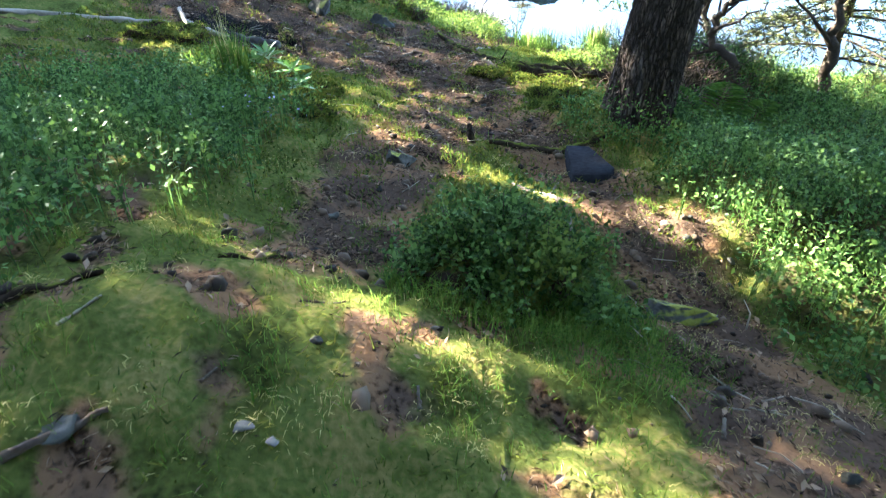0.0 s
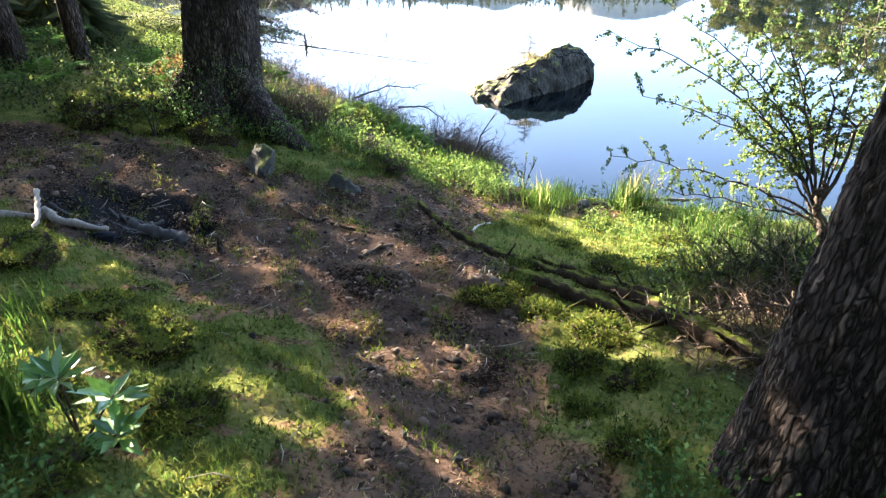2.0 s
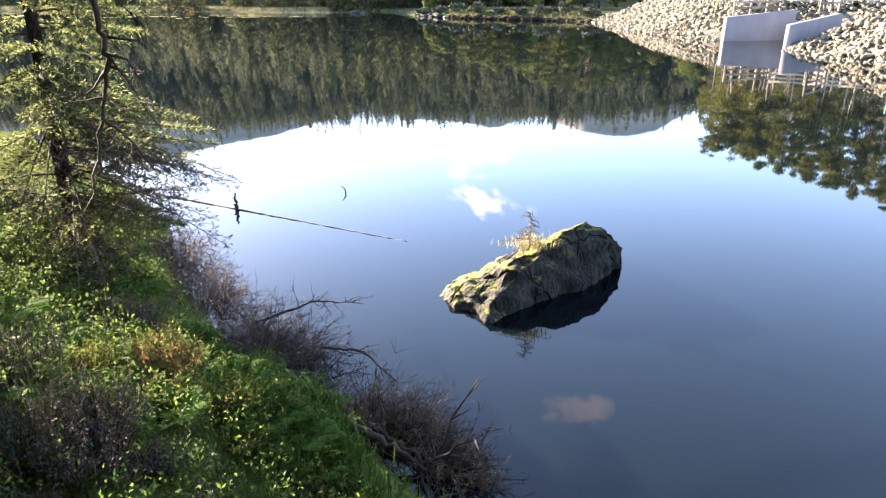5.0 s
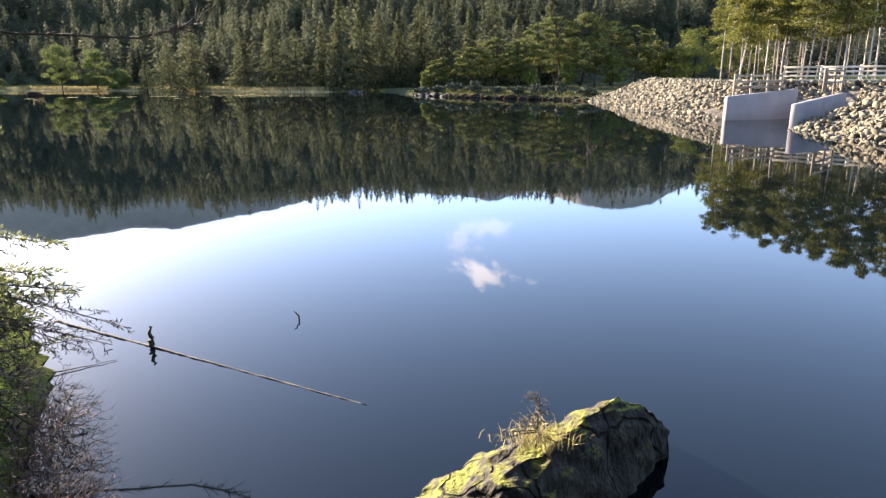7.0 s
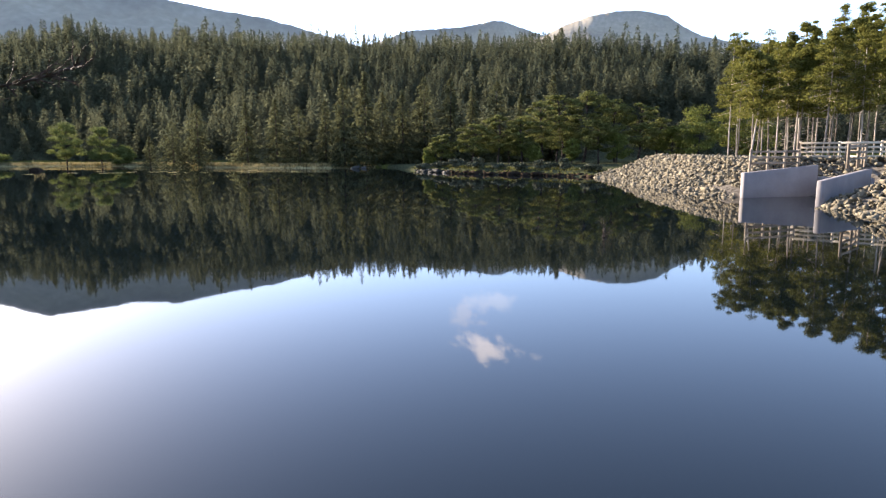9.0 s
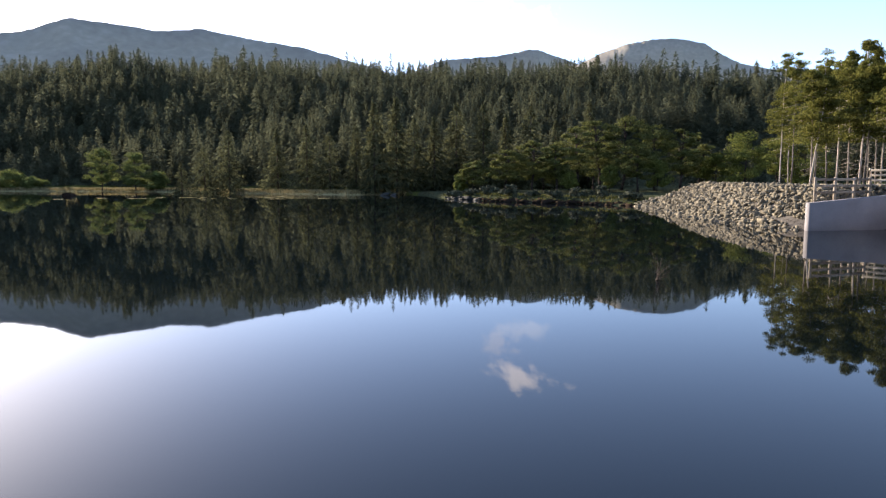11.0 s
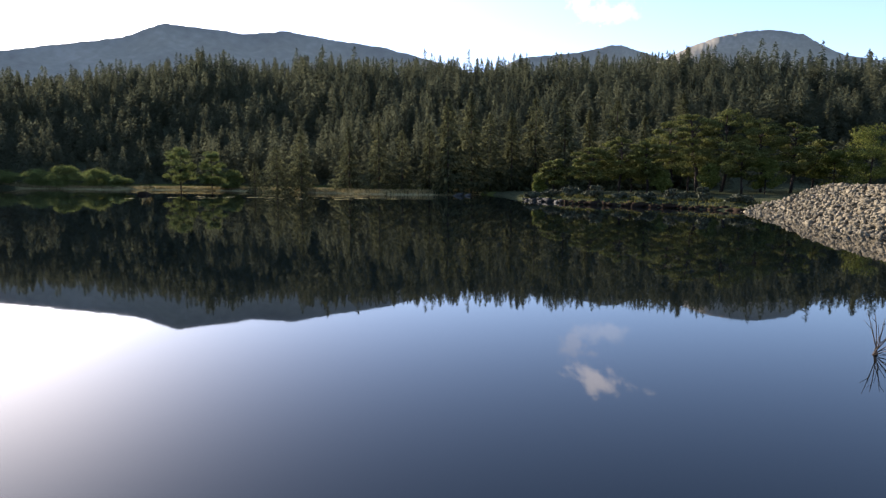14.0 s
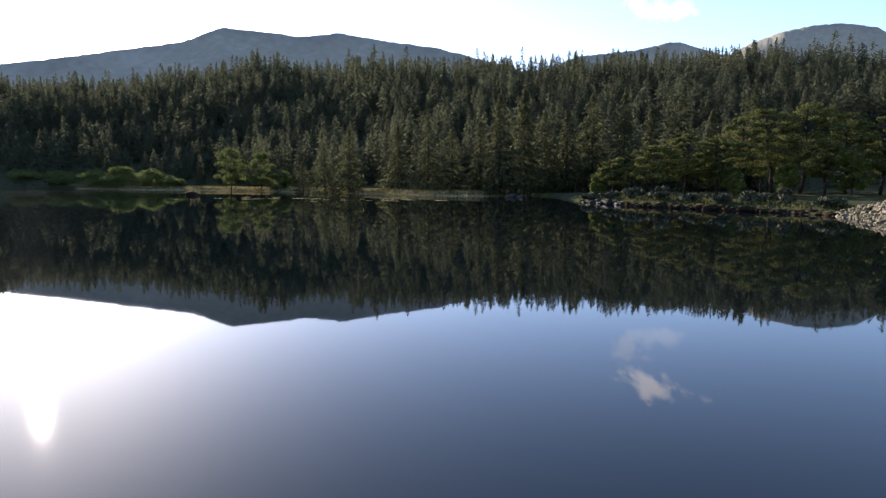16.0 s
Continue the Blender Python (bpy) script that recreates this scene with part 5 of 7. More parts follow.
dead_branch("hanging_branch", "bare dark dead branch hanging over the water", [(-2.6, 10.1, 4.6), (-2.15, 10.2, 3.5), (-2.05, 10.2, 2.9), (-2.05, 10.2, 2.63), (-2.15, 10.2, 2.27), (-2.27, 10.2, 1.85)], 0.03, 9, 3)
dead_branch("hanging_branch", "bare dark forked twig hanging over the water", [(-2.06, 10.2, 2.66), (-1.92, 10.2, 2.62), (-1.86, 10.2, 2.5), (-1.8, 10.2, 2.3)], 0.012, 9, 23)
dead_branch("hanging_branch", "bare dark forked twig hanging over the water", [(-2.16, 10.2, 2.25), (-2.0, 10.2, 2.1), (-1.86, 10.2, 1.9)], 0.012, 6, 24)
dead_branch("hanging_branch", "bare dead spruce branch reaching out over the lake", [(-9.0, 16.9, 3.9), (-6.6, 17.3, 3.65), (-4.1, 17.5, 3.52), (-3.6, 17.5, 3.62), (-3.16, 17.5, 3.74)], 0.026, 44, 4)

trng = np.random.RandomState(61)
twig = thing("birch_bough", "thin twig with yellowing leaves above the water", "branch", tube(curve((-2.2, 10.05, 4.3), (-1.95, 10.2, 3.28), 8, 0, 0.02, trng), np.linspace(0.012, 0.003, 8), 5), TWIG)
tl = np.stack([trng.uniform(-2.9, -1.9, 120), trng.normal(10.15, 0.1, 120), trng.uniform(3.2, 3.6, 120)], 1)
part("foliage", leaflets(tl, trng.normal(0, 1, tl.shape) - [0, 0, 0.4], trng.uniform(0.03, 0.055, 120), 0.7, trng, 0.8), YELLOW_LEAF, twig)
for k in range(7):
    e = np.array([trng.uniform(-2.9, -1.9), 10.15, trng.uniform(3.2, 3.45)])
    part("twig", tube(curve((-2.15, 10.07, 4.0 - 0.08 * k), e, 5, -0.05, 0.02, trng), np.linspace(0.005, 0.002, 5), 4), TWIG, twig)

# saplings and shrubs at the right of the path
def shrub(name, label, foot, stems, leaf, count, seed, bark=TWIG, leaves=LEAF, spread_=0.5):
    """Thin forked stems with small leaves on their outer twigs. stems: tips relative to the foot."""
    rng = np.random.RandomState(seed)
    root = thing(name, label, "shrub", at=pose(*foot))
    wood, P, D = [], [], []
    for tip in stems:
        tip = np.asarray(tip, float)
        L = np.linalg.norm(tip)
        S = curve((0, 0, 0), tip, 12, -0.07 * L, 0.014 * L, rng)
        wood.append(tube(S, np.linspace(0.009, 0.002, 12) * (0.6 + 0.3 * L), 5))
        for _ in range(int(20 * L) + 4):
            i = rng.randint(3, 12)
            d = unit(unit(tip) + rng.normal(0, spread_, 3))
            l2 = L * rng.uniform(0.05, 0.2)
            c = curve(S[i], S[i] + d * l2, 5, 0, 0.03 * l2, rng)
            wood.append(tube(c, np.linspace(0.004, 0.0015, 5), 3))
            m = int(count * l2 / 0.3) + 2
            t = rng.uniform(0.15, 1.05, m)
            q = np.stack([np.interp(t * 4, np.arange(5), c[:, a]) for a in range(3)], 1)
            P.append(q)
            D.append(d + rng.normal(0, 0.8, (m, 3)))
        m = int(count * L / 0.8)
        t = rng.uniform(0.4, 1.02, m)
        P.append(np.stack([np.interp(t * 11, np.arange(12), S[:, a]) for a in range(3)], 1))
        D.append(unit(tip) + rng.normal(0, 0.9, (m, 3)))
    P, D = np.concatenate(P), np.concatenate(D)
    part("branchwork", join(wood), bark, root)
    part("foliage", leaflets(P, D, rng.uniform(0.7, 1.3, len(P)) * leaf, 0.62, rng, 0.8), leaves, root)
    return root


def arching_bush(name, label, foot, tips, leaf, seed):
    """A thorny bush: few arching zigzag stems, short side twigs with tufts of small leaves."""
    rng = np.random.RandomState(seed)
    root = thing(name, label, "shrub", at=pose(*foot))
    foot = np.array(foot)
    P, D = [], []
    for tip in tips:
        v = np.asarray(tip, float) - foot
        L = np.linalg.norm(v)
        k = np.linspace(0, 1, 20)[:, None]
        mid = v * [0.22, 0.3, 0.62] + rng.normal(0, 0.05, 3)
        S = 2 * k * (1 - k) * mid + k * k * v
        S[1:] += rng.normal(0, 0.011, (19, 3)) * (0.3 + k[1:])
        wood = [tube(S, np.linspace(0.009, 0.002, 20), 5)]
        for i in range(6, 20):
            for _ in range(2):
                T = unit(S[min(i + 1, 19)] - S[i - 1])
                d = unit(T * 0.5 + unit(np.cross(T, rng.normal(0, 1, 3))) + [0, 0, -0.1])
                l2 = rng.uniform(0.05, 0.24) * (1.15 - 0.6 * i / 20)
                c = curve(S[i], S[i] + d * l2, 5, -0.05 * l2, 0.05 * l2, rng)
                wood.append(tube(c, np.linspace(0.0035, 0.001, 5), 3))
                m = int(l2 / 0.0042) + 4
                t = rng.uniform(0.1, 1.05, m)
                P.append(np.stack([np.interp(t * 4, np.arange(5), c[:, a]) for a in range(3)], 1) + rng.normal(0, 0.006, (m, 3)))
                D.append(d + rng.normal(0, 0.9, (m, 3)))
        part("branch", join(wood), TWIG, root)
    P, D = np.concatenate(P), np.concatenate(D)
    part("foliage", leaflets(P, D, rng.uniform(0.7, 1.3, len(P)) * leaf, 0.75, rng, 0.8), HAWTHORN_LEAF, root)
    return root


arching_bush("hawthorn_bush", "thorny small-leaved green bush leaning over the lake edge", (1.95, 5.56, 1.42),
             ((0.77, 6.02, 2.31), (1.13, 6.05, 2.44), (0.88, 6.0, 1.59), (1.40, 6.0, 2.47), (1.69, 5.8, 2.33), (1.86, 5.75, 2.6), (2.06, 5.8, 2.45), (1.28, 5.95, 1.96), (1.13, 5.95, 1.42), (2.25, 5.8, 2.04), (1.53, 5.85, 2.2), (1.26, 5.9, 2.26), (1.61, 5.95, 1.85), (1.45, 5.7, 2.6), (1.0, 5.9, 2.0)), 0.018, 5)
dead_branch("sapling", "crooked mossy sapling stem by the water", [(1.87, 4.5, gz(1.87, 4.5) - 0.1), (1.86, 4.5, 1.45), (1.67, 4.5, 1.63), (1.66, 4.52, 1.8), (1.78, 4.56, 1.92), (1.84, 4.6, 2.5)], 0.042, 6, 6, "sapling")
dead_branch("sapling", "short mossy stem carrying the thorny bush", [(2.1, 5.5, gz(2.1, 5.5) - 0.1), (2.02, 5.52, 1.25), (1.93, 5.54, 1.5), (1.9, 5.52, 1.66)], 0.045, 2, 26, "sapling")
dead_branch("sapling", "thin dark sapling stem among the undergrowth", [(2.68, 4.75, gz(2.68, 4.75) - 0.1), (2.66, 4.76, 1.4), (2.6, 4.8, 1.85), (2.62, 4.85, 2.6), (2.7, 4.9, 3.4)], 0.05, 8, 7, "sapling")
sprig = thing("spruce_sapling", "fine grey-green drooping spruce boughs beside the water", "sapling", at=pose(3.0, 5.4, gz(3.0, 5.4)))
srng = np.random.RandomState(78)
part("trunk", tube(curve((0, 0, -0.1), (0, 0, 3.4), 6), np.linspace(0.05, 0.01, 6), 8), TWIG, sprig)
woods, leafs = [], []
for k in range(64):
    z = 0.35 + 2.7 * k / 64
    a = srng.uniform(0, 6.28)
    w, n_ = bough((0, 0, z), (math.cos(a), math.sin(a), 0.15), (1.45 - 0.25 * z) * srng.uniform(0.7, 1.1), 0.25, srng, gap=0.03, leaf=0.042)
    woods.append(w)
    leafs.append(n_)
part("branchwork", join(woods), TWIG, sprig)
part("foliage", join(leafs), NEEDLES, sprig)

# ---- the boulder in the lake ----
def hull(points, cuts, rough, seed):
    """A stone with a given rough outline, its faces broken up."""
    bm = bmesh.new()
    for p in points:
        bm.verts.new(p)
    r = bmesh.ops.convex_hull(bm, input=bm.verts[:])
    bmesh.ops.delete(bm, geom=list({g for g in r["geom_interior"] + r["geom_unused"] if isinstance(g, bmesh.types.BMVert)}), context="VERTS")
    bmesh.ops.triangulate(bm, faces=bm.faces[:])
    for _ in range(cuts):
        bmesh.ops.subdivide_edges(bm, edges=bm.edges[:], cuts=1, use_grid_fill=True)
        bmesh.ops.triangulate(bm, faces=bm.faces[:])
    bmesh.ops.smooth_vert(bm, verts=bm.verts[:], factor=0.35, use_axis_x=True, use_axis_y=True, use_axis_z=True)
    bm.normal_update()
    for v in bm.verts:
        q = Vector(v.co)
        ledge = abs(noise.noise(Vector((q.x * 1.6, q.y * 1.6, q.z * 4 + q.x * 2)) + Vector((seed, 0, 0))))
        v.co += v.normal * rough * (1.3 * noise.noise(q * 2.3 + Vector((seed, 3, 1))) + 0.8 * noise.noise(q * 6) + 0.4 * noise.noise(q * 15) - 1.2 * ledge)
    bm.verts.index_update()
    out = np.array([v.co[:] for v in bm.verts]), np.array([[v.index for v in f.verts] for f in bm.faces])
    bm.free()
    return out


boulder = thing("boulder", "large wedge-shaped mossy boulder standing in the lake", "boulder",
                hull([(-0.05, 12.15, 0.0), (0.48, 11.58, -0.05), (2.1, 13.02, 0.0), (1.5, 12.35, -0.1), (1.36, 12.62, 0.62), (1.6, 12.86, 0.65), (1.86, 12.90, 0.54), (2.02, 13.0, 0.36), (0.72, 12.2, 0.42), (0.5, 11.72, 0.16),
                      (1.2, 12.58, 0.54), (0.1, 12.5, 0.05), (0.9, 13.2, 0.0), (2.0, 13.5, 0.0), (1.5, 13.2, 0.24), (0.0, 12.1, -0.5), (0.5, 11.5, -0.6), (2.2, 13.1, -0.6), (1.0, 13.5, -0.6), (2.0, 13.9, -0.6)], 5, 0.06, 3), BOULDER, smooth=False)
frng2 = np.random.RandomState(91)
tuft = frng2.normal(0, 1, (260, 3)) * [0.13, 0.08, 0.0] + [0.95, 12.42, 0.50]
thing("grass_tuft", "dry tuft of grass growing on the boulder", "grass", blades(tuft, frng2.uniform(0.06, 0.16, 260), np.full(260, 0.006), 0.9, frng2), STRAW, kind="stuff")
tiny = thing("spruce_sapling", "tiny bare spruce seedling growing on the boulder", "sapling", at=pose(0.93, 12.42, 0.5))
woods, leafs = [], []
for k in range(26):
    a, z = frng2.uniform(0, 6.28), 0.05 + 0.33 * k / 26
    w, n_ = bough((0, 0, z), (math.cos(a), math.sin(a), 0.1), frng2.uniform(0.1, 0.2) * (1.3 - z * 2) if k > 5 else 0.32, 0.25, frng2, gap=0.05, leaf=0.014)
    woods.append(w)
    leafs.append(n_)
part("trunk", tube(curve((0, 0, -0.05), (0.02, 0, 0.42), 5), np.linspace(0.008, 0.002, 5), 5), TWIG, tiny)
part("branchwork", join(woods), TWIG, tiny)
part("foliage", join(leafs), NEEDLES, tiny)

# ---- drift wood in the lake ----
lrng = np.random.RandomState(15)
thing("floating_log", "long thin waterlogged trunk lying in the water", "log", tube(curve((-4.83, 15.91, 0.0), (-0.51, 13.83, 0.003), 70, 0, 0.0008, lrng), np.linspace(0.020, 0.010, 70), 7, 0.45, lrng), DEADWOOD)
dead_branch("snag", "short dark snag standing up beside the sunken trunk", [(-3.16, 15.1, -0.2), (-3.19, 15.12, 0.05), (-3.21, 15.15, 0.24)], 0.05, 0, 8, "dead wood")
dead_branch("snag", "bent dark twig sticking out of the water", [(-1.72, 16.05, -0.1), (-1.70, 16.0, 0.06), (-1.76, 15.98, 0.13)], 0.016, 0, 9, "dead wood")
dead_branch("snag", "forked dark snag standing in the water near the bank", [(-3.35, 13.0, -0.2), (-3.3, 13.0, 0.12), (-3.36, 13.0, 0.28)], 0.03, 3, 10, "dead wood")
dead_branch("floating_branch", "thin dead branch lying on the water", [(-4.4, 14.1, 0.02), (-3.9, 14.4, 0.02), (-3.41, 14.75, 0.01)], 0.012, 2, 11)
spray = thing("snag", "spray of dead twigs showing above the lake", "dead wood", at=pose(4.85, 33.2, 0.0))
for k in range(9):
    a, L = radians(12 + 9 * k), lrng.uniform(0.35, 0.75)
    tip = np.array([L * math.cos(a), lrng.normal(0, 0.12), L * math.sin(a)])
    stem = curve((0.03 * k, 0, -0.08), tip, 6, -0.03, 0.008, lrng)
    part("twig", tube(stem, np.linspace(0.010, 0.004, 6), 5), TWIG, spray)
    for e in stem[2:5]:
        part("side_twig", tube(np.stack([e, e + 0.5 * (tip - e) + lrng.normal(0, 0.05, 3)]), (0.005, 0.003), 4), TWIG, spray)


def brush(name, label, line, count, seed, mat=HEATHER, wide=0.16, tall=0.35, lean=(0.25, 0.1)):
    """A bushy tangle of fine dead twigs along a line, fullest in its middle."""
    rng = np.random.RandomState(seed)
    pieces = []
    (ax, ay), (bx, by) = line
    for _ in range(count):
        k = np.clip(rng.normal(0.5, 0.24), 0, 1)
        s1, s2 = rng.normal(0, wide, 2)
        p = np.array([ax + (bx - ax) * k + s1, ay + (by - ay) * k + s2, 0.0])
        p[2] = max(0.0, gz(p[0], p[1]))
        full = math.exp(-((k - 0.5) / 0.36) ** 2 - (s1 * s1 + s2 * s2) / (5 * wide * wide))
        d = unit(rng.normal(0, 0.75, 3) * [1, 1, 0.6] + [lean[0] + 2.2 * s1, lean[1] + 2.2 * s2, 0.55])
        L = rng.uniform(0.45, 1.0) * tall * (0.35 + 0.75 * full)
        c = curve(p, p + d * L, 5, -0.1 * L, 0.07 * L, rng)
        pieces.append(tube(c, (0.004, 0.0035, 0.003, 0.002, 0.001), 3))
        for _ in range(7):
            j = rng.randint(1, 5)
            e = c[j] + unit(d + rng.normal(0, 0.9, 3)) * L * rng.uniform(0.15, 0.4)
            w = unit(np.cross(e - c[j], rng.normal(0, 1, 3))) * 0.0022
            pieces.append((np.stack([c[j] + w, c[j] - w, e]), np.array([[0, 1, 2]])))
    return thing(name, label, "brushwood", join(pieces), mat, kind="stuff")


brush("dead_heather", "bushy grey-brown dead heather over the water's edge", ((-1.95, 11.25), (-0.95, 10.5)), 620, 41, tall=0.66, wide=0.17, lean=(0.35, 0.15))
brush("dead_heather", "brown tangle of dead twigs leaning over the water", ((-0.7, 10.15), (0.1, 9.75)), 460, 42, tall=0.52, wide=0.12, lean=(0.5, 0.1), mat=DRY_TWIG)
brush("dead_heather", "brown tangle of dead twigs leaning over the water", ((-0.05, 9.75), (0.4, 9.3)), 260, 46, tall=0.42, wide=0.09, lean=(0.5, -0.1), mat=DRY_TWIG)
brush("dead_heather", "dark twigs trailing in the water below the bank", ((-4.0, 14.2), (-2.4, 12.0)), 420, 43, tall=0.5)
brush("dead_heather", "dark twigs trailing in the water below the bank", ((-2.9, 12.5), (-1.9, 11.5)), 300, 47, tall=0.42, lean=(0.4, 0.1))
brush("brushwood", "dark heap of dead twigs behind the fallen logs", ((1.25, 5.35), (2.3, 5.15)), 640, 44, mat=DARK_HEATH, tall=0.5)
brush("brushwood", "tangle of thin dead twigs by the leaning tree", ((1.0, 4.85), (1.95, 4.35)), 520, 45, mat=DRY_TWIG, tall=0.30, wide=0.2)
dead_branch("fallen_branch", "dark fallen branch along the waterline", [(-1.9, 10.9, 0.2), (-1.0, 10.25, 0.16), (-0.3, 9.75, 0.08), (0.1, 9.45, 0.02)], 0.045, 14, 13)
dead_branch("fallen_branch", "dark fallen branch slanting into the lake", [(-0.6, 9.75, 0.22), (-0.2, 9.55, 0.12), (0.15, 9.4, 0.0)], 0.04, 8, 14)
dead_branch("fallen_branch", "bare twiggy branch reaching out above the lake", [(-1.6, 11.0, 0.3), (-1.1, 11.2, 0.42), (-0.75, 11.3, 0.36)], 0.014, 14, 16)
dead_branch("fallen_branch", "bare twiggy branch reaching out above the lake", [(-0.9, 10.5, 0.35), (-0.55, 10.35, 0.42), (-0.25, 10.1, 0.3)], 0.014, 12, 18)

# ---- logs, sticks and stones on the bank ----
def lying(name, label, line, radii, mat, seed, category="log", stubs=0, lift=0.5):
    """A log or stick lying along a line of the plan, on the ground."""
    rng = np.random.RandomState(seed)
    P = np.asarray(line, float)
    t = np.linspace(0, len(P) - 1, 8 * len(P))
    S = np.stack([np.interp(t, np.arange(len(P)), P[:, c]) for c in range(P.shape[1])], 1)
    R = np.interp(t, np.linspace(0, len(P) - 1, len(radii)), radii)
    z = ground_z(S[:, 0], S[:, 1]) + lift * R
    if P.shape[1] > 2:
        z = z + S[:, 2]
    z = np.convolve(np.pad(z, 3, mode="edge"), np.ones(7) / 7, "valid")
    S = np.stack([S[:, 0], S[:, 1], z], 1)
    S[:, :2] += np.cumsum(rng.normal(0, 0.12, (len(S), 2)) * R[:, None] * 0.4, 0)
    log = thing(name, label, category, tube(S, R * (1 + 0.2 * rng.uniform(-1, 1, len(R))), 12 if radii[0] > 0.02 else 6, 0.22, rng), mat, smooth=True)
    for _ in range(stubs):
        i = rng.randint(2, len(S) - 2)
        d = unit(rng.normal(0, 1, 3) + [0, 0, 0.5])
        part("branch_stub", tube(curve(S[i], S[i] + d * R[i] * rng.uniform(2, 6), 4, 0, R[i] * 0.2, rng), R[i] * np.array([0.4, 0.3, 0.2, 0.1]), 5), mat, log, smooth=True)
    return log


lying("fallen_log", "dark mossy fallen branch across the path edge", [(-0.34, 6.74), (-0.08, 6.26), (0.2, 6.0), (0.64, 5.6), (0.98, 5.16), (1.2, 4.62), (1.36, 4.35)], (0.022, 0.03, 0.036, 0.05), MOSSY_LOG, 31, stubs=5)
lying("fallen_log", "moss-covered rotting log beside the path", [(0.3, 5.62), (0.57, 5.33), (0.82, 5.06), (1.04, 4.82), (1.2, 4.6)], (0.03, 0.046, 0.05), MOSSY_LOG, 32, stubs=4)
lying("fallen_log", "thin dark fallen branch behind the mossy log", [(0.46, 5.98), (0.66, 5.88), (0.86, 5.55), (1.06, 5.2)], (0.018, 0.03), MOSSY_LOG, 46, stubs=4)
lying("stick", "pale bare stick on the ground", [(0.06, 6.28), (0.1, 6.5, ), (0.2, 6.62)], (0.012, 0.008), DEADWOOD, 33, "stick")
lying("fallen_log", "pale barkless pole lying behind the fire pit", [(-4.3, 5.05), (-2.95, 5.48), (-2.52, 5.7)], (0.024, 0.022), DEADWOOD, 34)
lying("stick", "forked pale stick leaning by the fire pit", [(-2.62, 5.8, 0.14), (-2.45, 5.5, 0.05), (-2.4, 5.3, 0)], (0.018, 0.01), DEADWOOD, 35, "stick", 2)
lying("stick", "short pale stick by the fire pit", [(-2.56, 5.72, 0.04), (-2.4, 5.62, 0.03), (-2.18, 5.72, 0.02)], (0.028, 0.018), DEADWOOD, 36, "stick", 1)
lying("charred_log", "half-burnt log in the fire pit", [(-2.2, 5.98), (-1.96, 5.84), (-1.78, 5.8)], (0.032, 0.045), CHARCOAL, 37)
for k in range(14):
    a, b = lrng.normal(-2.15, 0.2), lrng.normal(5.9, 0.13)
    lying("charred_stick", "small charred stick in the fire pit", [(a, b), (a + lrng.normal(0, 0.14), b + lrng.normal(0, 0.08))], (0.016, 0.01), CHARCOAL, 200 + k, "stick")
lying("tree_root", "low dark root crossing the path edge", [(0.12, 3.36), (0.32, 3.3), (0.52, 3.26), (0.8, 3.4)], (0.016, 0.022, 0.02), MOSSY_LOG, 38, "root")
lying("stick", "long thin bleached stick on the mossy path", [(0.22, 2.78), (0.37, 2.55), (0.43, 2.32), (0.43, 2.12)], (0.010, 0.012, 0.009), DEADWOOD, 39, "stick", 3)
lying("stick", "thin bleached twig on the path", [(0.37, 2.55), (0.45, 2.78)], (0.007, 0.004), DEADWOOD, 40, "stick")
lying("stick", "short dark stick on bare earth", [(-0.64, 5.7), (-0.46, 5.95)], (0.016, 0.01), TWIG, 41, "stick")
lying("stick", "dark stick at the water's edge", [(1.2, 7.85), (1.6, 7.8)], (0.014, 0.01), TWIG, 42, "stick")
lying("tree_root", "thin exposed root on the trodden earth", [(-1.3, 6.5), (-0.95, 6.2), (-0.6, 6.1)], (0.014, 0.008), BARK, 43, "root")
lying("fallen_log", "brown branch lying among the undergrowth", [(1.72, 3.98), (1.94, 3.9), (2.23, 3.72), (2.6, 3.6)], (0.035, 0.03), MOSSY_LOG, 44)
dead_branch("brushwood", "low heap of fine dead branches below the logs", [(0.9, 4.95, 1.1), (1.3, 4.7, 1.14), (1.7, 4.55, 1.18)], 0.02, 40, 17)
lying("stick", "pale driftwood branch at the waterline", [(1.75, 7.95, 0.02), (2.1, 8.1, 0.08), (2.35, 8.2, 0.12)], (0.02, 0.012), DEADWOOD, 45, "stick", 3)
for x, y, e, lab in ((0.03, 3.3, 0.10, "short split wooden stake standing in the path"), (-1.5, 5.7, 0.12, "pale weathered stump of a root in the earth")):
    z = gz(x, y)
    thing("wooden_stake", lab, "stake", tube(curve((x, y, z - 0.1), (x - 0.03, y + 0.05, z + e), 5), (0.028, 0.026, 0.024, 0.022, 0.012), 7, 0.25, lrng), BARK)
z = gz(0.13, 5.4)
stump = thing("tree_stump", "low rotten brown stump ringed with yellow moss", "stump", tube([(0, 0, -0.1), (0, 0, 0.0), (0.01, 0, 0.04), (0.01, 0.01, 0.05)], (0.11, 0.10, 0.085, 0.05), 16, 0.3, lrng), SOIL, pose(0.13, 5.4, z))
for k in range(26):
    a, e = lrng.uniform(0, 6.28), lrng.uniform(0.02, 0.09)
    part("splinter", tube([(e * math.cos(a), e * math.sin(a), 0.02), (e * 1.15 * math.cos(a), e * 1.15 * math.sin(a), 0.045 + lrng.uniform(0, 0.03)), (e * 1.3 * math.cos(a), e * 1.3 * math.sin(a), 0.05 + lrng.uniform(0, 0.03))], (0.007, 0.005, 0.002), 4), DEADWOOD if k % 3 else MOSSY_LOG, stump)


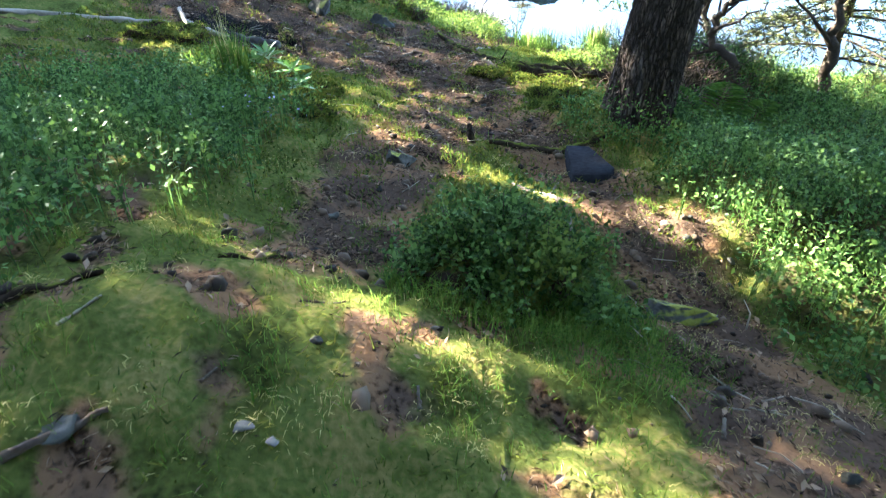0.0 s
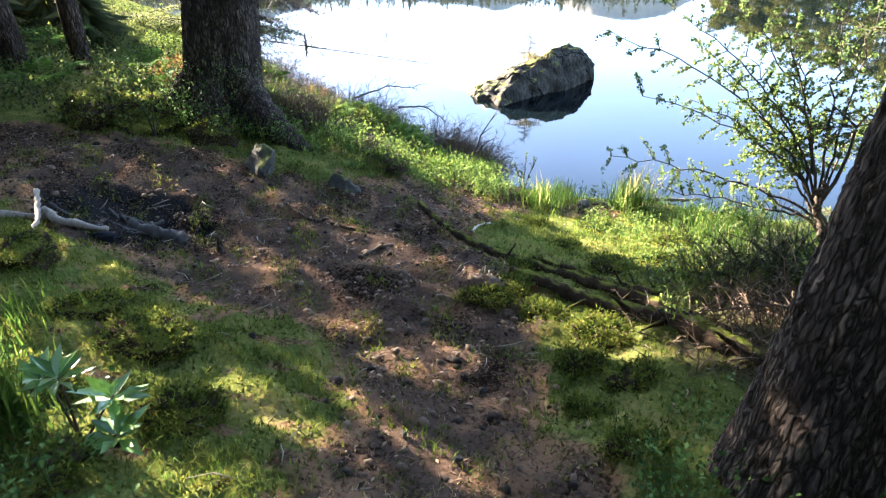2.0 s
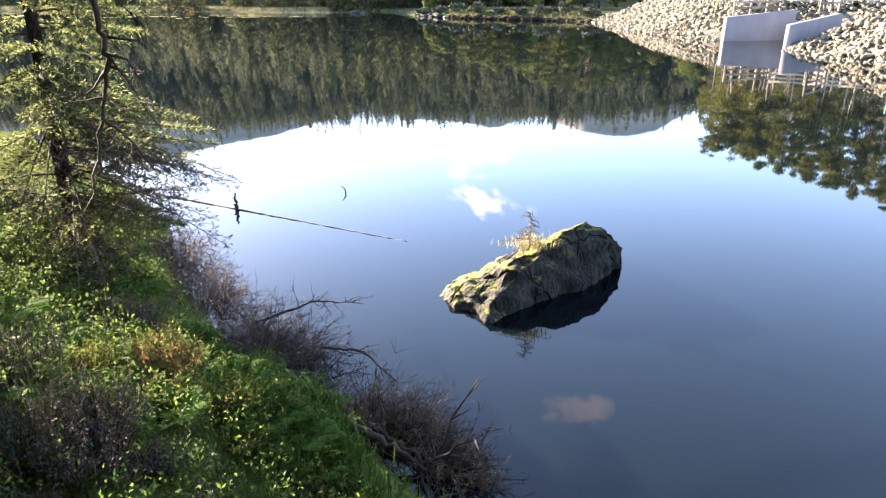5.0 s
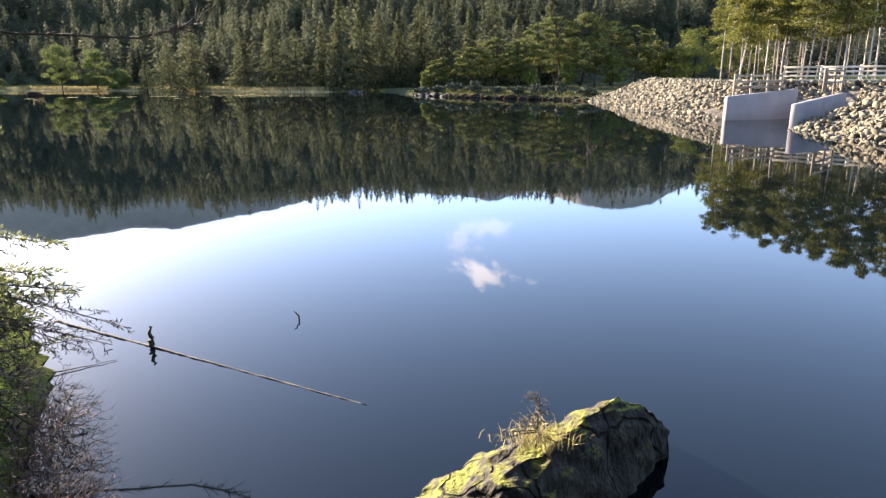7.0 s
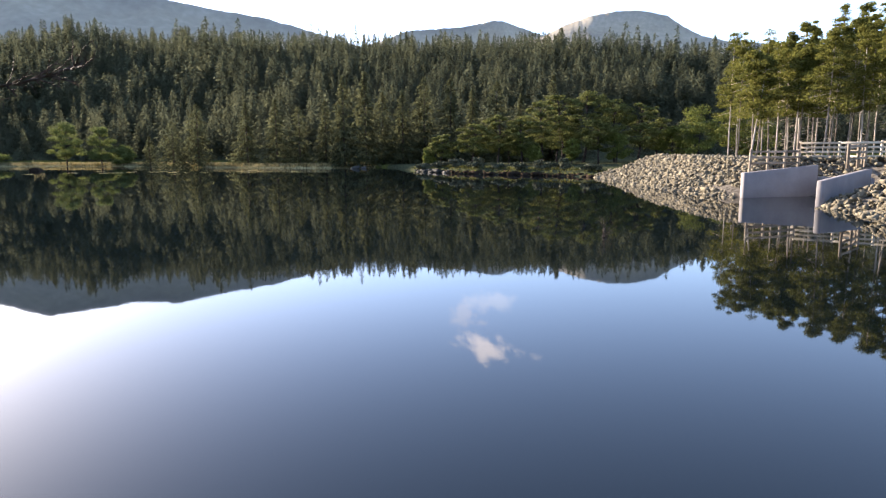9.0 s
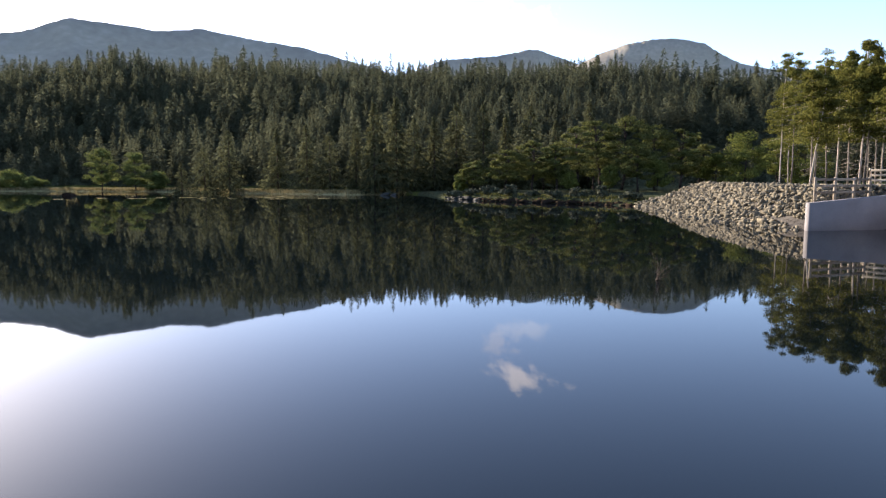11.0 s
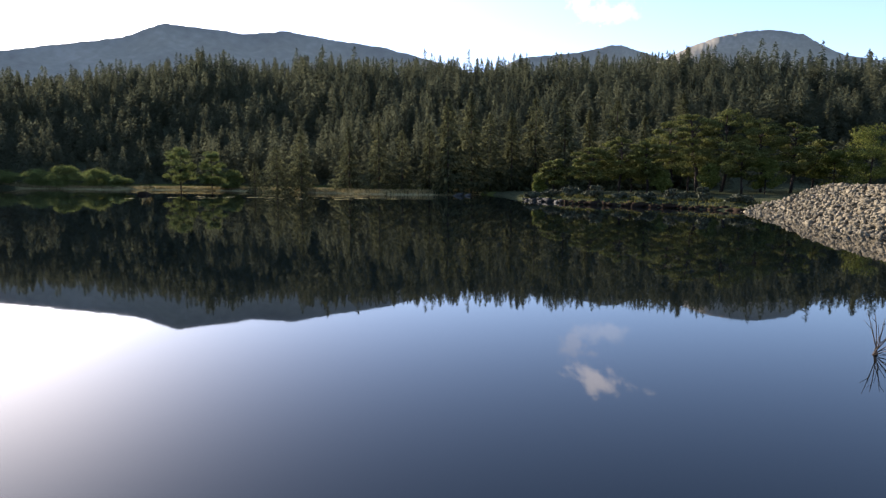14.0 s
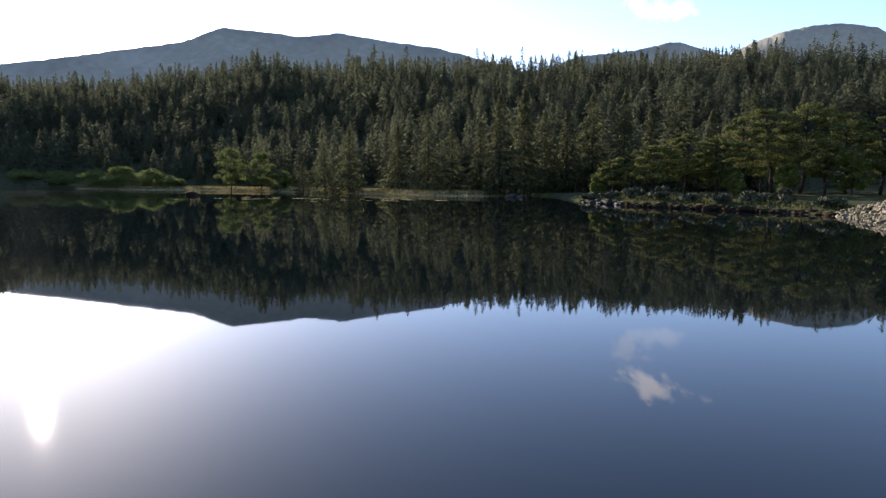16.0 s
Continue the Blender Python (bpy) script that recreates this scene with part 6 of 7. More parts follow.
def crag(size, seed, cuts=3):
    """An angular block: the hull of a few random points, its faces roughened."""
    rng = np.random.RandomState(seed)
    v, f = hull([tuple(p) for p in unit(rng.normal(0, 1, (11, 3))) * rng.uniform(0.8, 1.05, (11, 1))], cuts, 0.07, seed)
    return v * np.asarray(size), f


def stone(name, label, x, y, size, turn, seed, mat, sink=0.35, cuts=8, tilt=0.0, detail=3):
    z = gz(x, y)
    return thing(name, label, "stone", crag(size, seed, detail), mat, pose(x, y, z + size[2] * (1 - 2 * sink) * 0.7, tilt, 0, turn), smooth=False)


slate = bevelled([(-0.08, 0.25, -0.02), (0.06, 0.23, -0.02), (0.13, -0.15, -0.02), (0.08, -0.25, -0.02), (-0.11, -0.22, -0.02), (-0.07, 0.24, 0.035), (0.05, 0.22, 0.045), (0.115, -0.15, 0.075), (0.07, -0.235, 0.07), (-0.10, -0.21, 0.045)],
                 [(4, 3, 2, 1, 0), (5, 6, 7, 8, 9), (0, 1, 6, 5), (1, 2, 7, 6), (2, 3, 8, 7), (3, 4, 9, 8), (4, 0, 5, 9)], 0.003)
thing("slate_slab", "dark blue-grey slab of slate beside the path", "stone", slate, SLATE, pose(0.62, 3.02, gz(0.62, 3.02), -8, 3, 0))
stone("flat_stone", "flat grey stone with moss at the path edge", 0.74, 1.69, (0.16, 0.11, 0.07), 10, 71, YELLOW_MOSS_STONE, 0.3, 6)
stone("mossy_stone", "pointed grey stone half covered by moss in the path", -0.31, 2.76, (0.12, 0.09, 0.09), 30, 72, YELLOW_MOSS_STONE, 0.3, 6)
stone("rock", "grey-green boulder at the foot of the spruce", -1.63, 7.02, (0.22, 0.18, 0.23), 10, 73, MOSSY_STONE, 0.25, 8)
stone("rock_outcrop", "low grey rock showing through the turf", -0.98, 6.9, (0.22, 0.13, 0.09), -35, 74, MOSSY_STONE, 0.35, 7)
stone("pale_stone", "small pale rounded stone at the shore", 1.11, 7.75, (0.08, 0.06, 0.055), 40, 75, STONE, 0.2, 4)
stone("flat_stone", "flat dark stone by the fire pit", -2.2, 5.62, (0.16, 0.09, 0.035), 0, 76, SLATE, 0.3, 6)
prng2 = np.random.RandomState(19)
for k, (x, y, e) in enumerate([(-0.48, 1.67, 0.022), (1.25, 1.4, 0.02), (1.0, 1.9, 0.018), (0.9, 2.15, 0.025), (1.05, 2.05, 0.02), (0.95, 2.3, 0.022), (-0.38, 2.35, 0.02), (-0.5, 2.0, 0.03), (-0.3, 2.95, 0.02), (0.0, 3.9, 0.022), (-0.7, 1.5, 0.035),
                               (-0.9, 5.2, 0.025), (-0.2, 5.0, 0.02), (-0.4, 5.6, 0.02), (0.1, 4.4, 0.024), (-0.2, 4.0, 0.02), (0.25, 7.2, 0.025), (-0.1, 7.7, 0.02), (0.7, 7.8, 0.03), (-1.2, 6.1, 0.03), (-0.75, 6.3, 0.025), (1.35, 1.15, 0.03)]):
    stone("pebble", "small pale loose stone on the earth", x, y, (e * 1.3, e, e * 0.7), prng2.uniform(0, 360), 900 + k, STONE, 0.2, 5, detail=2)

# ---- undergrowth ----
vrng = np.random.RandomState(88)


def plants(name, label, roots, height, leaf, per, mat, rng, aspect=0.62):
    """Low wiry plants: a few stems each, with leaves up them."""
    n = len(roots)
    base = np.repeat(roots, per, 0)
    h = np.repeat(height * rng.uniform(0.5, 1.15, n), per)
    d = unit(np.repeat(rng.normal(0, 0.32, (n, 3)) + [0, 0, 1], per, 0) + rng.normal(0, 0.28, (n * per, 3)))
    k = rng.uniform(0.25, 1, n * per) ** 0.7
    P = base + d * (h * k)[:, None]
    lv = leaflets(P, rng.normal(0, 1, P.shape) + [0, 0, 0.25], leaf * rng.uniform(0.6, 1.3, len(P)), aspect, rng, 0.5)
    s = base[::6]
    st = blades(s, h[::6] * 0.85, np.full(len(s), 0.003), 0.3, rng)
    v, f = join([lv, st])
    return thing(name, label, "undergrowth", (v, f), mat, kind="stuff")


roots = scatter(vrng, (-3.2, 4.4, 0.6, 6.0), 19000, thicket)
plants("bilberry", "low bilberry plants with small fresh green leaves", roots, 0.23, 0.024, 24, BILBERRY, vrng)
# the tussock between the two paths
tus = thing("tussock", "leafy bilberry tussock between the two paths", "tussock", rock((0.27, 0.19, 0.11), 77, 3, 3, 0.3), MOSSY_LOG, pose(0.08, 1.64, gz(0.08, 1.64) + 0.02))
for k, (cx, cy, cz, wide, stems, mat_) in enumerate(((-0.22, 0.02, 0.07, 0.09, 60, BILBERRY), (-0.12, 0.12, 0.10, 0.10, 70, LEAF), (-0.02, 0.03, 0.17, 0.12, 110, BILBERRY), (0.10, 0.10, 0.16, 0.10, 80, BILBERRY), (0.14, -0.07, 0.15, 0.10, 90, LEAF),
                                                     (0.25, 0.0, 0.09, 0.10, 70, BILBERRY), (0.01, -0.13, 0.11, 0.09, 60, BILBERRY), (0.30, -0.16, 0.0, 0.09, 50, BILBERRY), (0.36, -0.30, -0.06, 0.07, 30, LEAF))):
    foot = vrng.normal(0, 0.55, (stems, 3)) * [wide, wide, 0.02] + [cx, cy, cz - 0.04]
    way = unit(vrng.normal(0, 0.5, (stems, 3)) + [1.2 * cx, 1.2 * cy, 0.9])
    tall = vrng.uniform(0.05, 0.17, stems)
    share = vrng.uniform(0.15, 1.05, (stems, 17, 1))
    P = (foot[:, None] + way[:, None] * tall[:, None, None] * share + vrng.normal(0, 0.012, (stems, 17, 3))).reshape(-1, 3)
    part("leaves", leaflets(P, vrng.normal(0, 1, P.shape) + [0, 0, 0.25], vrng.uniform(0.014, 0.028, len(P)), 0.66, vrng, 0.5), mat_, tus)
    part("stem", join([tube(np.stack([f, f + w * t * 0.5, f + w * t]), (0.002, 0.0015, 0.001), 3) for f, w, t in zip(foot[::4], way[::4], tall[::4])]), TWIG, tus)
n = 2600
a, r_ = vrng.uniform(0, 6.28, n), np.sqrt(vrng.uniform(0.05, 1, n))
skirt = np.stack([0.42 * r_ * np.cos(a) + 0.07, 0.34 * r_ * np.sin(a) - 0.06, np.zeros(n)], 1)
skirt[:, 2] = ground_z(skirt[:, 0] + 0.08, skirt[:, 1] + 1.64) - gz(0.08, 1.64) - 0.02
part("grass", blades(skirt, vrng.uniform(0.03, 0.11, n), np.full(n, 0.0026), 1.1, vrng), GRASS, tus)


def turf(x, y):
    d = lake_distance(x, y)
    return np.clip((1 - 0.75 * thicket(x, y)) * (1 - 0.9 * heap(x, y)) * (1 - 0.97 * bareness(x, y) * step(-0.9, 0.1, ripple(x, y, 0.5, 45))) * step(0.0, 0.25, d) * (0.65 + 0.4 * ripple(x, y, 0.45, 34)), 0, 1)


roots = scatter(vrng, (-3.4, 3.6, 0.6, 8.8), 290000, lambda x, y: turf(x, y) * np.clip(1.25 - 0.06 * y, 0.5, 1))
n = len(roots)
a = vrng.uniform(0, 6.28, n)
near = 0.45 + 0.55 * step(1.2, 3.0, roots[:, 1])
hh, ww = vrng.uniform(0.012, 0.032, n) * near, vrng.uniform(0.003, 0.0065, n) * near
side = np.stack([np.cos(a) * ww, np.sin(a) * ww, np.zeros(n)], 1)
V = np.stack([roots - side, roots + side, roots + vrng.normal(0, 0.012, (n, 3)) * [1, 1, 0] + np.stack([np.zeros(n), np.zeros(n), hh], 1)], 1).reshape(-1, 3)
thing("moss_carpet", "yellow-green moss and fine turf over the bank", "moss", (V, np.arange(3 * n).reshape(-1, 3)), MOSS, kind="stuff")
roots = scatter(vrng, (-3.4, 3.8, 0.6, 9.2), 150000, lambda x, y: turf(x, y) * np.clip(0.30 + 0.6 * ripple(x, y, 0.8, 35), 0.02, 1) * np.clip(1.3 - 0.08 * y, 0.5, 1))
n = len(roots)
thing("short_grass", "fine short green grass in the mossy turf", "grass", blades(roots, vrng.uniform(0.02, 0.085, n) * (0.45 + 0.55 * step(1.2, 2.6, roots[:, 1])), vrng.uniform(0.0016, 0.0032, n), 1.0, vrng), GRASS, kind="stuff")


roots = scatter(vrng, (-2.6, 1.6, 0.5, 4.2), 120000, lambda x, y: turf(x, y) * step(0.1, 0.7, ripple(x, y, 0.38, 51) + 0.4 * ripple(x, y, 0.13, 52)) * (1 - 0.5 * step(2.6, 4.0, y)))
n = len(roots)
thing("turf_tufts", "small dense green grass tufts standing in the moss", "grass", blades(roots, vrng.uniform(0.015, 0.055, n), vrng.uniform(0.0014, 0.0026, n), 1.0, vrng), GRASS, kind="stuff")
roots = scatter(vrng, (-2.4, 1.6, 0.5, 4.5), 60000, lambda x, y: np.clip(1 - thicket(x, y), 0, 1) * step(0.25, 0.8, ripple(x, y, 0.5, 53) + 0.4 * ripple(x, y, 0.16, 54)) * step(4.5, 3.0, y))
n = len(roots)
thing("dead_grass", "bleached dead grass blades lying in the turf", "grass", blades(roots, vrng.uniform(0.006, 0.022, n), vrng.uniform(0.0012, 0.0022, n), 2.2, vrng), STRAW, kind="stuff")
roots = scatter(vrng, (0.15, 0.75, 1.0, 1.75), 5200, lambda x, y: inside(x, y, 0.42, 1.36, 0.26, 0.32))
n = len(roots)
thing("long_grass", "longer green grass hanging over the edge of the hollow path", "grass", blades(roots, vrng.uniform(0.02, 0.075, n), vrng.uniform(0.0016, 0.003, n), 1.2, vrng), GRASS, kind="stuff")


def lush(x, y):
    d = lake_distance(x, y)
    return np.clip(step(0.0, 0.1, d) * step(2.2, 0.9, d) * (1 - bareness(x, y)) * (0.45 + 0.7 * ripple(x, y, 0.7, 36)) * (1 - 0.6 * (x > 0.2) * step(0.35, 0.8, d)), 0, 1) * (x > -6)


roots = scatter(vrng, (-5.5, 6, 6.4, 15.5), 60000, lush)
n = len(roots)
thing("shore_grass", "lush bright green grass and herbs along the waterline", "grass", blades(roots, vrng.uniform(0.04, 0.17, n), vrng.uniform(0.004, 0.009, n), 0.9, vrng), GRASS, kind="stuff")
roots = scatter(vrng, (-4.5, 0.4, 7.4, 13.5), 6800, lambda x, y: step(0.05, 0.3, lake_distance(x, y)) * step(3.0, 1.2, lake_distance(x, y)) * np.clip(0.5 + 0.6 * ripple(x, y, 0.9, 37), 0, 1))
plants("shore_herbs", "leafy green herbs and ferns on the lake bank", roots, 0.26, 0.034, 20, LEAF, vrng, 0.45)
roots = scatter(vrng, (-4.0, -0.2, 7.6, 12.5), 800, lambda x, y: step(0.2, 0.6, lake_distance(x, y)) * np.clip(0.2 + 0.8 * ripple(x, y, 1.1, 38), 0, 1))
plants("heather", "dark grey-brown heather on the lake bank", roots, 0.26, 0.02, 40, HEATHER, vrng, 0.3)
roots = scatter(vrng, (-8, -2.6, 6.6, 14), 3000, lambda x, y: step(0.3, 0.8, lake_distance(x, y)) * (1 - bareness(x, y)))
plants("wood_floor_plants", "green bilberry and bracken on the wood's floor", roots, 0.3, 0.045, 10, WOOD_HERB, vrng, 0.5)
roots = scatter(vrng, (1.0, 5.5, 4.6, 8.2), 2600, lambda x, y: step(0.05, 0.3, lake_distance(x, y)) * np.clip(0.45 + 0.6 * ripple(x, y, 0.8, 39), 0, 1) * (1 - bareness(x, y)) * (1 - heap(x, y)))
plants("shore_herbs", "yellow-green herbs beside the fallen logs", roots, 0.18, 0.028, 18, LEAF, vrng, 0.45)
roots = scatter(vrng, (-3.0, -1.0, 6.9, 8.6), 240, lambda x, y: np.exp(-((np.hypot(x + 2.26, y - 7.9) - 0.48) / 0.16) ** 2))
plants("tree_foot_plants", "small-leaved bilberry round the foot of the spruce", roots, 0.34, 0.024, 26, BILBERRY, vrng)
roots = scatter(vrng, (0.5, 1.7, 3.0, 4.3), 200, lambda x, y: np.exp(-((np.hypot(x - 1.02, y - 3.66) - 0.32) / 0.12) ** 2))
plants("tree_foot_plants", "small-leaved bilberry round the foot of the leaning tree", roots, 0.16, 0.022, 22, BILBERRY, vrng)


for cx, cy, r0, zt, cnt, sd in ((-2.26, 8.07, 0.40, 0.7, 300, 1), (1.02, 3.70, 0.24, 0.25, 120, 2)):
    rng = np.random.RandomState(sd)
    a = rng.uniform(math.pi * 1.0, math.pi * 1.9, cnt)
    zz = zt * rng.uniform(0, 1, cnt) ** 1.6
    rad = r0 + 0.16 * np.exp(-zz / 0.2) + rng.uniform(0, 0.08, cnt)
    P = np.stack([cx + 0.06 * zz + rad * np.cos(a), cy + rad * np.sin(a), gz(cx, cy) + zz], 1)
    P = np.repeat(P, 7, 0) + rng.normal(0, 0.035, (cnt * 7, 3))
    thing("climbing_bilberry", "small leaves growing up the foot of the trunk", "undergrowth", leaflets(P, rng.normal(0, 1, P.shape) + [0, 0, 0.3], rng.uniform(0.014, 0.028, len(P)), 0.62, rng, 0.6), BILBERRY, kind="stuff")


def clump(label, x, y, count, tall, width, spread_, seed, mat=GRASS, straw=0, lean=0.55):
    rng = np.random.RandomState(seed)
    root = thing("grass_clump", label, "grass", at=pose(x, y, gz(x, y) - 0.01))
    r = rng.normal(0, spread_, (count, 3)) * [1, 1, 0]
    tagged(part("tuft", blades(r, rng.uniform(0.5, 1.1, count) * tall, np.full(count, width), lean, rng), mat, root), kind="stuff")
    if straw:
        r = rng.normal(0, spread_ * 0.6, (straw, 3)) * [1, 1, 0]
        part("seed_spray", blades(r, rng.uniform(0.9, 1.35, straw) * tall, np.full(straw, width * 0.8), lean * 0.7, rng), STRAW, root, "dry yellow seed stalks")
    return root


clump("tall bright green grass clump on the bank by the path", -1.44, 3.72, 300, 0.42, 0.008, 0.05, 1, straw=22, lean=0.35)
clump("long green grass tuft at the water's edge", 1.50, 7.66, 420, 0.34, 0.007, 0.09, 2, straw=40)
clump("long green grass tuft at the water's edge", 0.08, 8.5, 420, 0.30, 0.007, 0.11, 3, straw=10)
clump("tall dry seeding grass leaning at the water's edge", 1.58, 7.7, 46, 0.6, 0.006, 0.05, 12, STRAW, lean=0.5)
clump("green grass tuft above the shore", 0.68, 7.62, 380, 0.26, 0.007, 0.12, 4, straw=24)
clump("green grass tuft above the shore", 0.95, 8.1, 260, 0.24, 0.006, 0.09, 5, straw=12)
clump("yellow-green grass by the bush at the shore", 2.3, 7.1, 420, 0.36, 0.007, 0.2, 6, straw=10)
clump("yellow-green grass by the bush at the shore", 2.9, 6.6, 420, 0.38, 0.007, 0.24, 7, straw=10)
clump("yellow-green grass by the bush at the shore", 1.9, 6.7, 300, 0.28, 0.007, 0.16, 8, straw=8)
clump("bright broad green blades on the lake bank", -0.75, 9.5, 240, 0.24, 0.012, 0.10, 9)
clump("bright broad green blades on the lake bank", -0.35, 9.0, 260, 0.26, 0.011, 0.12, 10)
clump("sunlit green grass on the bank by the trodden earth", -2.0, 4.4, 260, 0.16, 0.006, 0.16, 11)


def rosette(label, x, y, stems, seed):
    """An evergreen seedling with whorls of long glossy leaves."""
    rng = np.random.RandomState(seed)
    root = thing("rhododendron_seedling", label, "shrub", at=pose(x, y, gz(x, y)))
    for dx, dy, h in stems:
        part("stem", tube(curve((0, 0, -0.03), (dx, dy, h), 5, 0, 0.004, rng), np.linspace(0.006, 0.003, 5), 5), TWIG, root)
        n = 13
        a = np.arange(n) * 2.4
        P = np.tile([dx, dy, h], (n, 1)) - [0, 0, 0.02] * rng.uniform(0, 1, (n, 1))
        D = np.stack([np.cos(a), np.sin(a), rng.uniform(-0.1, 0.7, n)], 1)
        part("leaves", leaflets(P, D, rng.uniform(0.09, 0.14, n), 0.34, rng, 0.25), GLOSSY_LEAF, root)
    return root


rosette("rhododendron seedling with long glossy leaves by the path", -1.24, 3.78, [(0.0, 0.0, 0.26), (0.14, 0.02, 0.16), (-0.1, 0.06, 0.2), (0.2, -0.1, 0.12)], 1)


def frond_fern(label, x, y, fronds, length, seed):
    """A fern: arching fronds with paired leaflets."""
    rng = np.random.RandomState(seed)
    root = thing("fern", label, "fern", at=pose(x, y, gz(x, y)))
    for k in range(fronds):
        a = k * 6.28 / fronds + rng.normal(0, 0.3)
        L = length * rng.uniform(0.75, 1.1)
        h = np.array([math.cos(a), math.sin(a), 0])
        t = np.linspace(0, 1, 22)
        S = h * (L * 0.75 * t[:, None]) + np.array([0, 0, 1]) * (L * (0.95 * t - 0.55 * t ** 2.2))[:, None]
        s = np.array([-h[1], h[0], 0])
        i = np.arange(3, 22).repeat(2)
        sg = np.tile([1, -1], 19)[:, None]
        size = L * 0.26 * np.sin(np.pi * np.clip(t[i] * 0.92 + 0.06, 0, 1)) ** 0.8
        T = unit(np.gradient(S, axis=0))[i]
        lv = leaflets(S[i], s * sg + T * 0.35 + [0, 0, -0.1], size, 0.26, rng, 0.15)
        part("frond", join([tube(S[::3], np.linspace(0.004, 0.0012, len(S[::3])), 4), lv]), FERN, root)
    return root


frond_fern("green fern growing beside the leaning tree", 1.5, 3.72, 6, 0.55, 1)
frond_fern("green fern growing beside the leaning tree", 1.76, 3.84, 6, 0.5, 2)
for k, (x, y) in enumerate([(-3.3, 8.8), (-3.6, 9.6), (-4.0, 8.2), (-3.0, 9.9), (-5.0, 10.2), (-2.8, 11.0)]):
    frond_fern("pale green fern on the wood's floor", x, y, 7, 0.55, 10 + k)
rust_places = [(-5.4, 9.6), (-6.2, 10.5), (-7.2, 9.4), (-5.8, 8.2), (-6.8, 11.6)]
for k, (x, y) in enumerate([(-1.5, 9.1), (-1.9, 9.6), (-1.2, 9.9), (-2.3, 10.3), (-1.0, 9.3), (-1.7, 10.2), (-2.7, 10.0), (-2.9, 11.6), (-0.75, 9.75), (-2.0, 8.9)]):
    frond_fern("yellowing fern on the lake bank", x, y, 7, 0.30, 30 + k)
for k, (x, y) in enumerate([(-0.98, 9.38), (-0.78, 9.26), (-1.29, 9.66), (-0.62, 9.1), (-1.45, 9.0), (-1.9, 10.45), (-2.3, 9.8)]):
    frond_fern("bright green fern on the lake bank", x, y, 8, 0.38, 60 + k)
shrub("bramble", "small yellow-leaved bush at the foot of the spruce", (-2.55, 7.25, gz(-2.55, 7.25)), [(0.1, 0, 0.5), (-0.15, 0.1, 0.45), (0.2, -0.1, 0.4), (0, -0.15, 0.35)], 0.03, 14, 15)
shrub("birch_seedling", "thin birch seedling at the shore", (0.55, 7.95, gz(0.55, 7.95)), [(0.02, 0, 0.42), (0.12, 0.05, 0.3), (-0.1, 0.03, 0.28)], 0.02, 12, 16)
flowers = scatter(vrng, (-1.3, -0.8, 2.4, 3.0), 22, lambda x, y: np.ones_like(x)) + [0, 0, 0.1]
thing("violet_flowers", "pale violet flowers among the bilberry", "flowers", leaflets(flowers + vrng.uniform(0, 0.06, flowers.shape), vrng.normal(0, 1, flowers.shape), np.full(len(flowers), 0.016), 0.8, vrng), FLOWER, kind="stuff")

def bushlet(name, label, x, y, wide, tall, stems, per, leaf, mat, seed, aspect=0.3, lean=0.45, category="undergrowth"):
    """One low bush: stems fanning from a foot, close-set small leaves along them."""
    rng = np.random.RandomState(seed)
    root = thing(name, label, category, at=pose(x, y, gz(x, y) - 0.01))
    foot = rng.normal(0, wide * 0.35, (stems, 3)) * [1, 1, 0]
    d = unit(foot * [lean * 3 / wide, lean * 3 / wide, 0] * 0.35 + rng.normal(0, lean * 0.6, (stems, 3)) + [0, 0, 1.0])
    L = tall * rng.uniform(0.5, 1.1, stems)
    wood = [tube(np.stack([f, f + e * l * 0.5 + [0, 0, 0.02 * l], f + e * l]), (0.004, 0.003, 0.001), 3) for f, e, l in zip(foot, d, L)]
    part("stem", join(wood), TWIG, root)
    k = rng.uniform(0.12, 1.03, stems * per)
    P = np.repeat(foot, per, 0) + np.repeat(d * L[:, None], per, 0) * k[:, None] + rng.normal(0, 0.012, (stems * per, 3))
    part("leaves", leaflets(P, np.repeat(d, per, 0) * 0.5 + rng.normal(0, 0.8, P.shape), leaf * rng.uniform(0.6, 1.3, len(P)), aspect, rng, 0.6), mat, root)
    return root


for k, (x, y, w, h) in enumerate([(-1.88, 8.45, 0.30, 0.36), (-1.58, 8.42, 0.26, 0.32), (-1.72, 8.75, 0.28, 0.34), (-0.83, 7.74, 0.15, 0.24), (-1.35, 8.55, 0.16, 0.2), (-0.98, 8.28, 0.10, 0.16), (-2.35, 9.1, 0.3, 0.34), (-2.5, 10.6, 0.3, 0.32), (-0.62, 7.55, 0.1, 0.15)]):
    bushlet("heather_bush", "dark grey-brown heather bush on the lake bank", x, y, w, h, int(60 + 900 * w * w), 34, 0.019, HEATHER if k % 3 else DARK_HEATH, 700 + k, 0.3, 0.5, "heather")
bushlet("withered_fern", "tawny withered fern clump among green herbs", -1.75, 9.67, 0.22, 0.34, 46, 34, 0.045, RUST, 720, 0.22, 0.4, "fern")
bushlet("withered_fern", "tawny withered fern clump among green herbs", -3.0, 9.0, 0.25, 0.4, 50, 34, 0.05, RUST, 721, 0.22, 0.4, "fern")
for k, (x, y) in enumerate(rust_places):
    bushlet("withered_bracken", "rust-brown bracken on the wood's floor", x, y, 0.35, 0.55, 40, 26, 0.07, RUST, 800 + k, 0.25, 0.6, "fern")
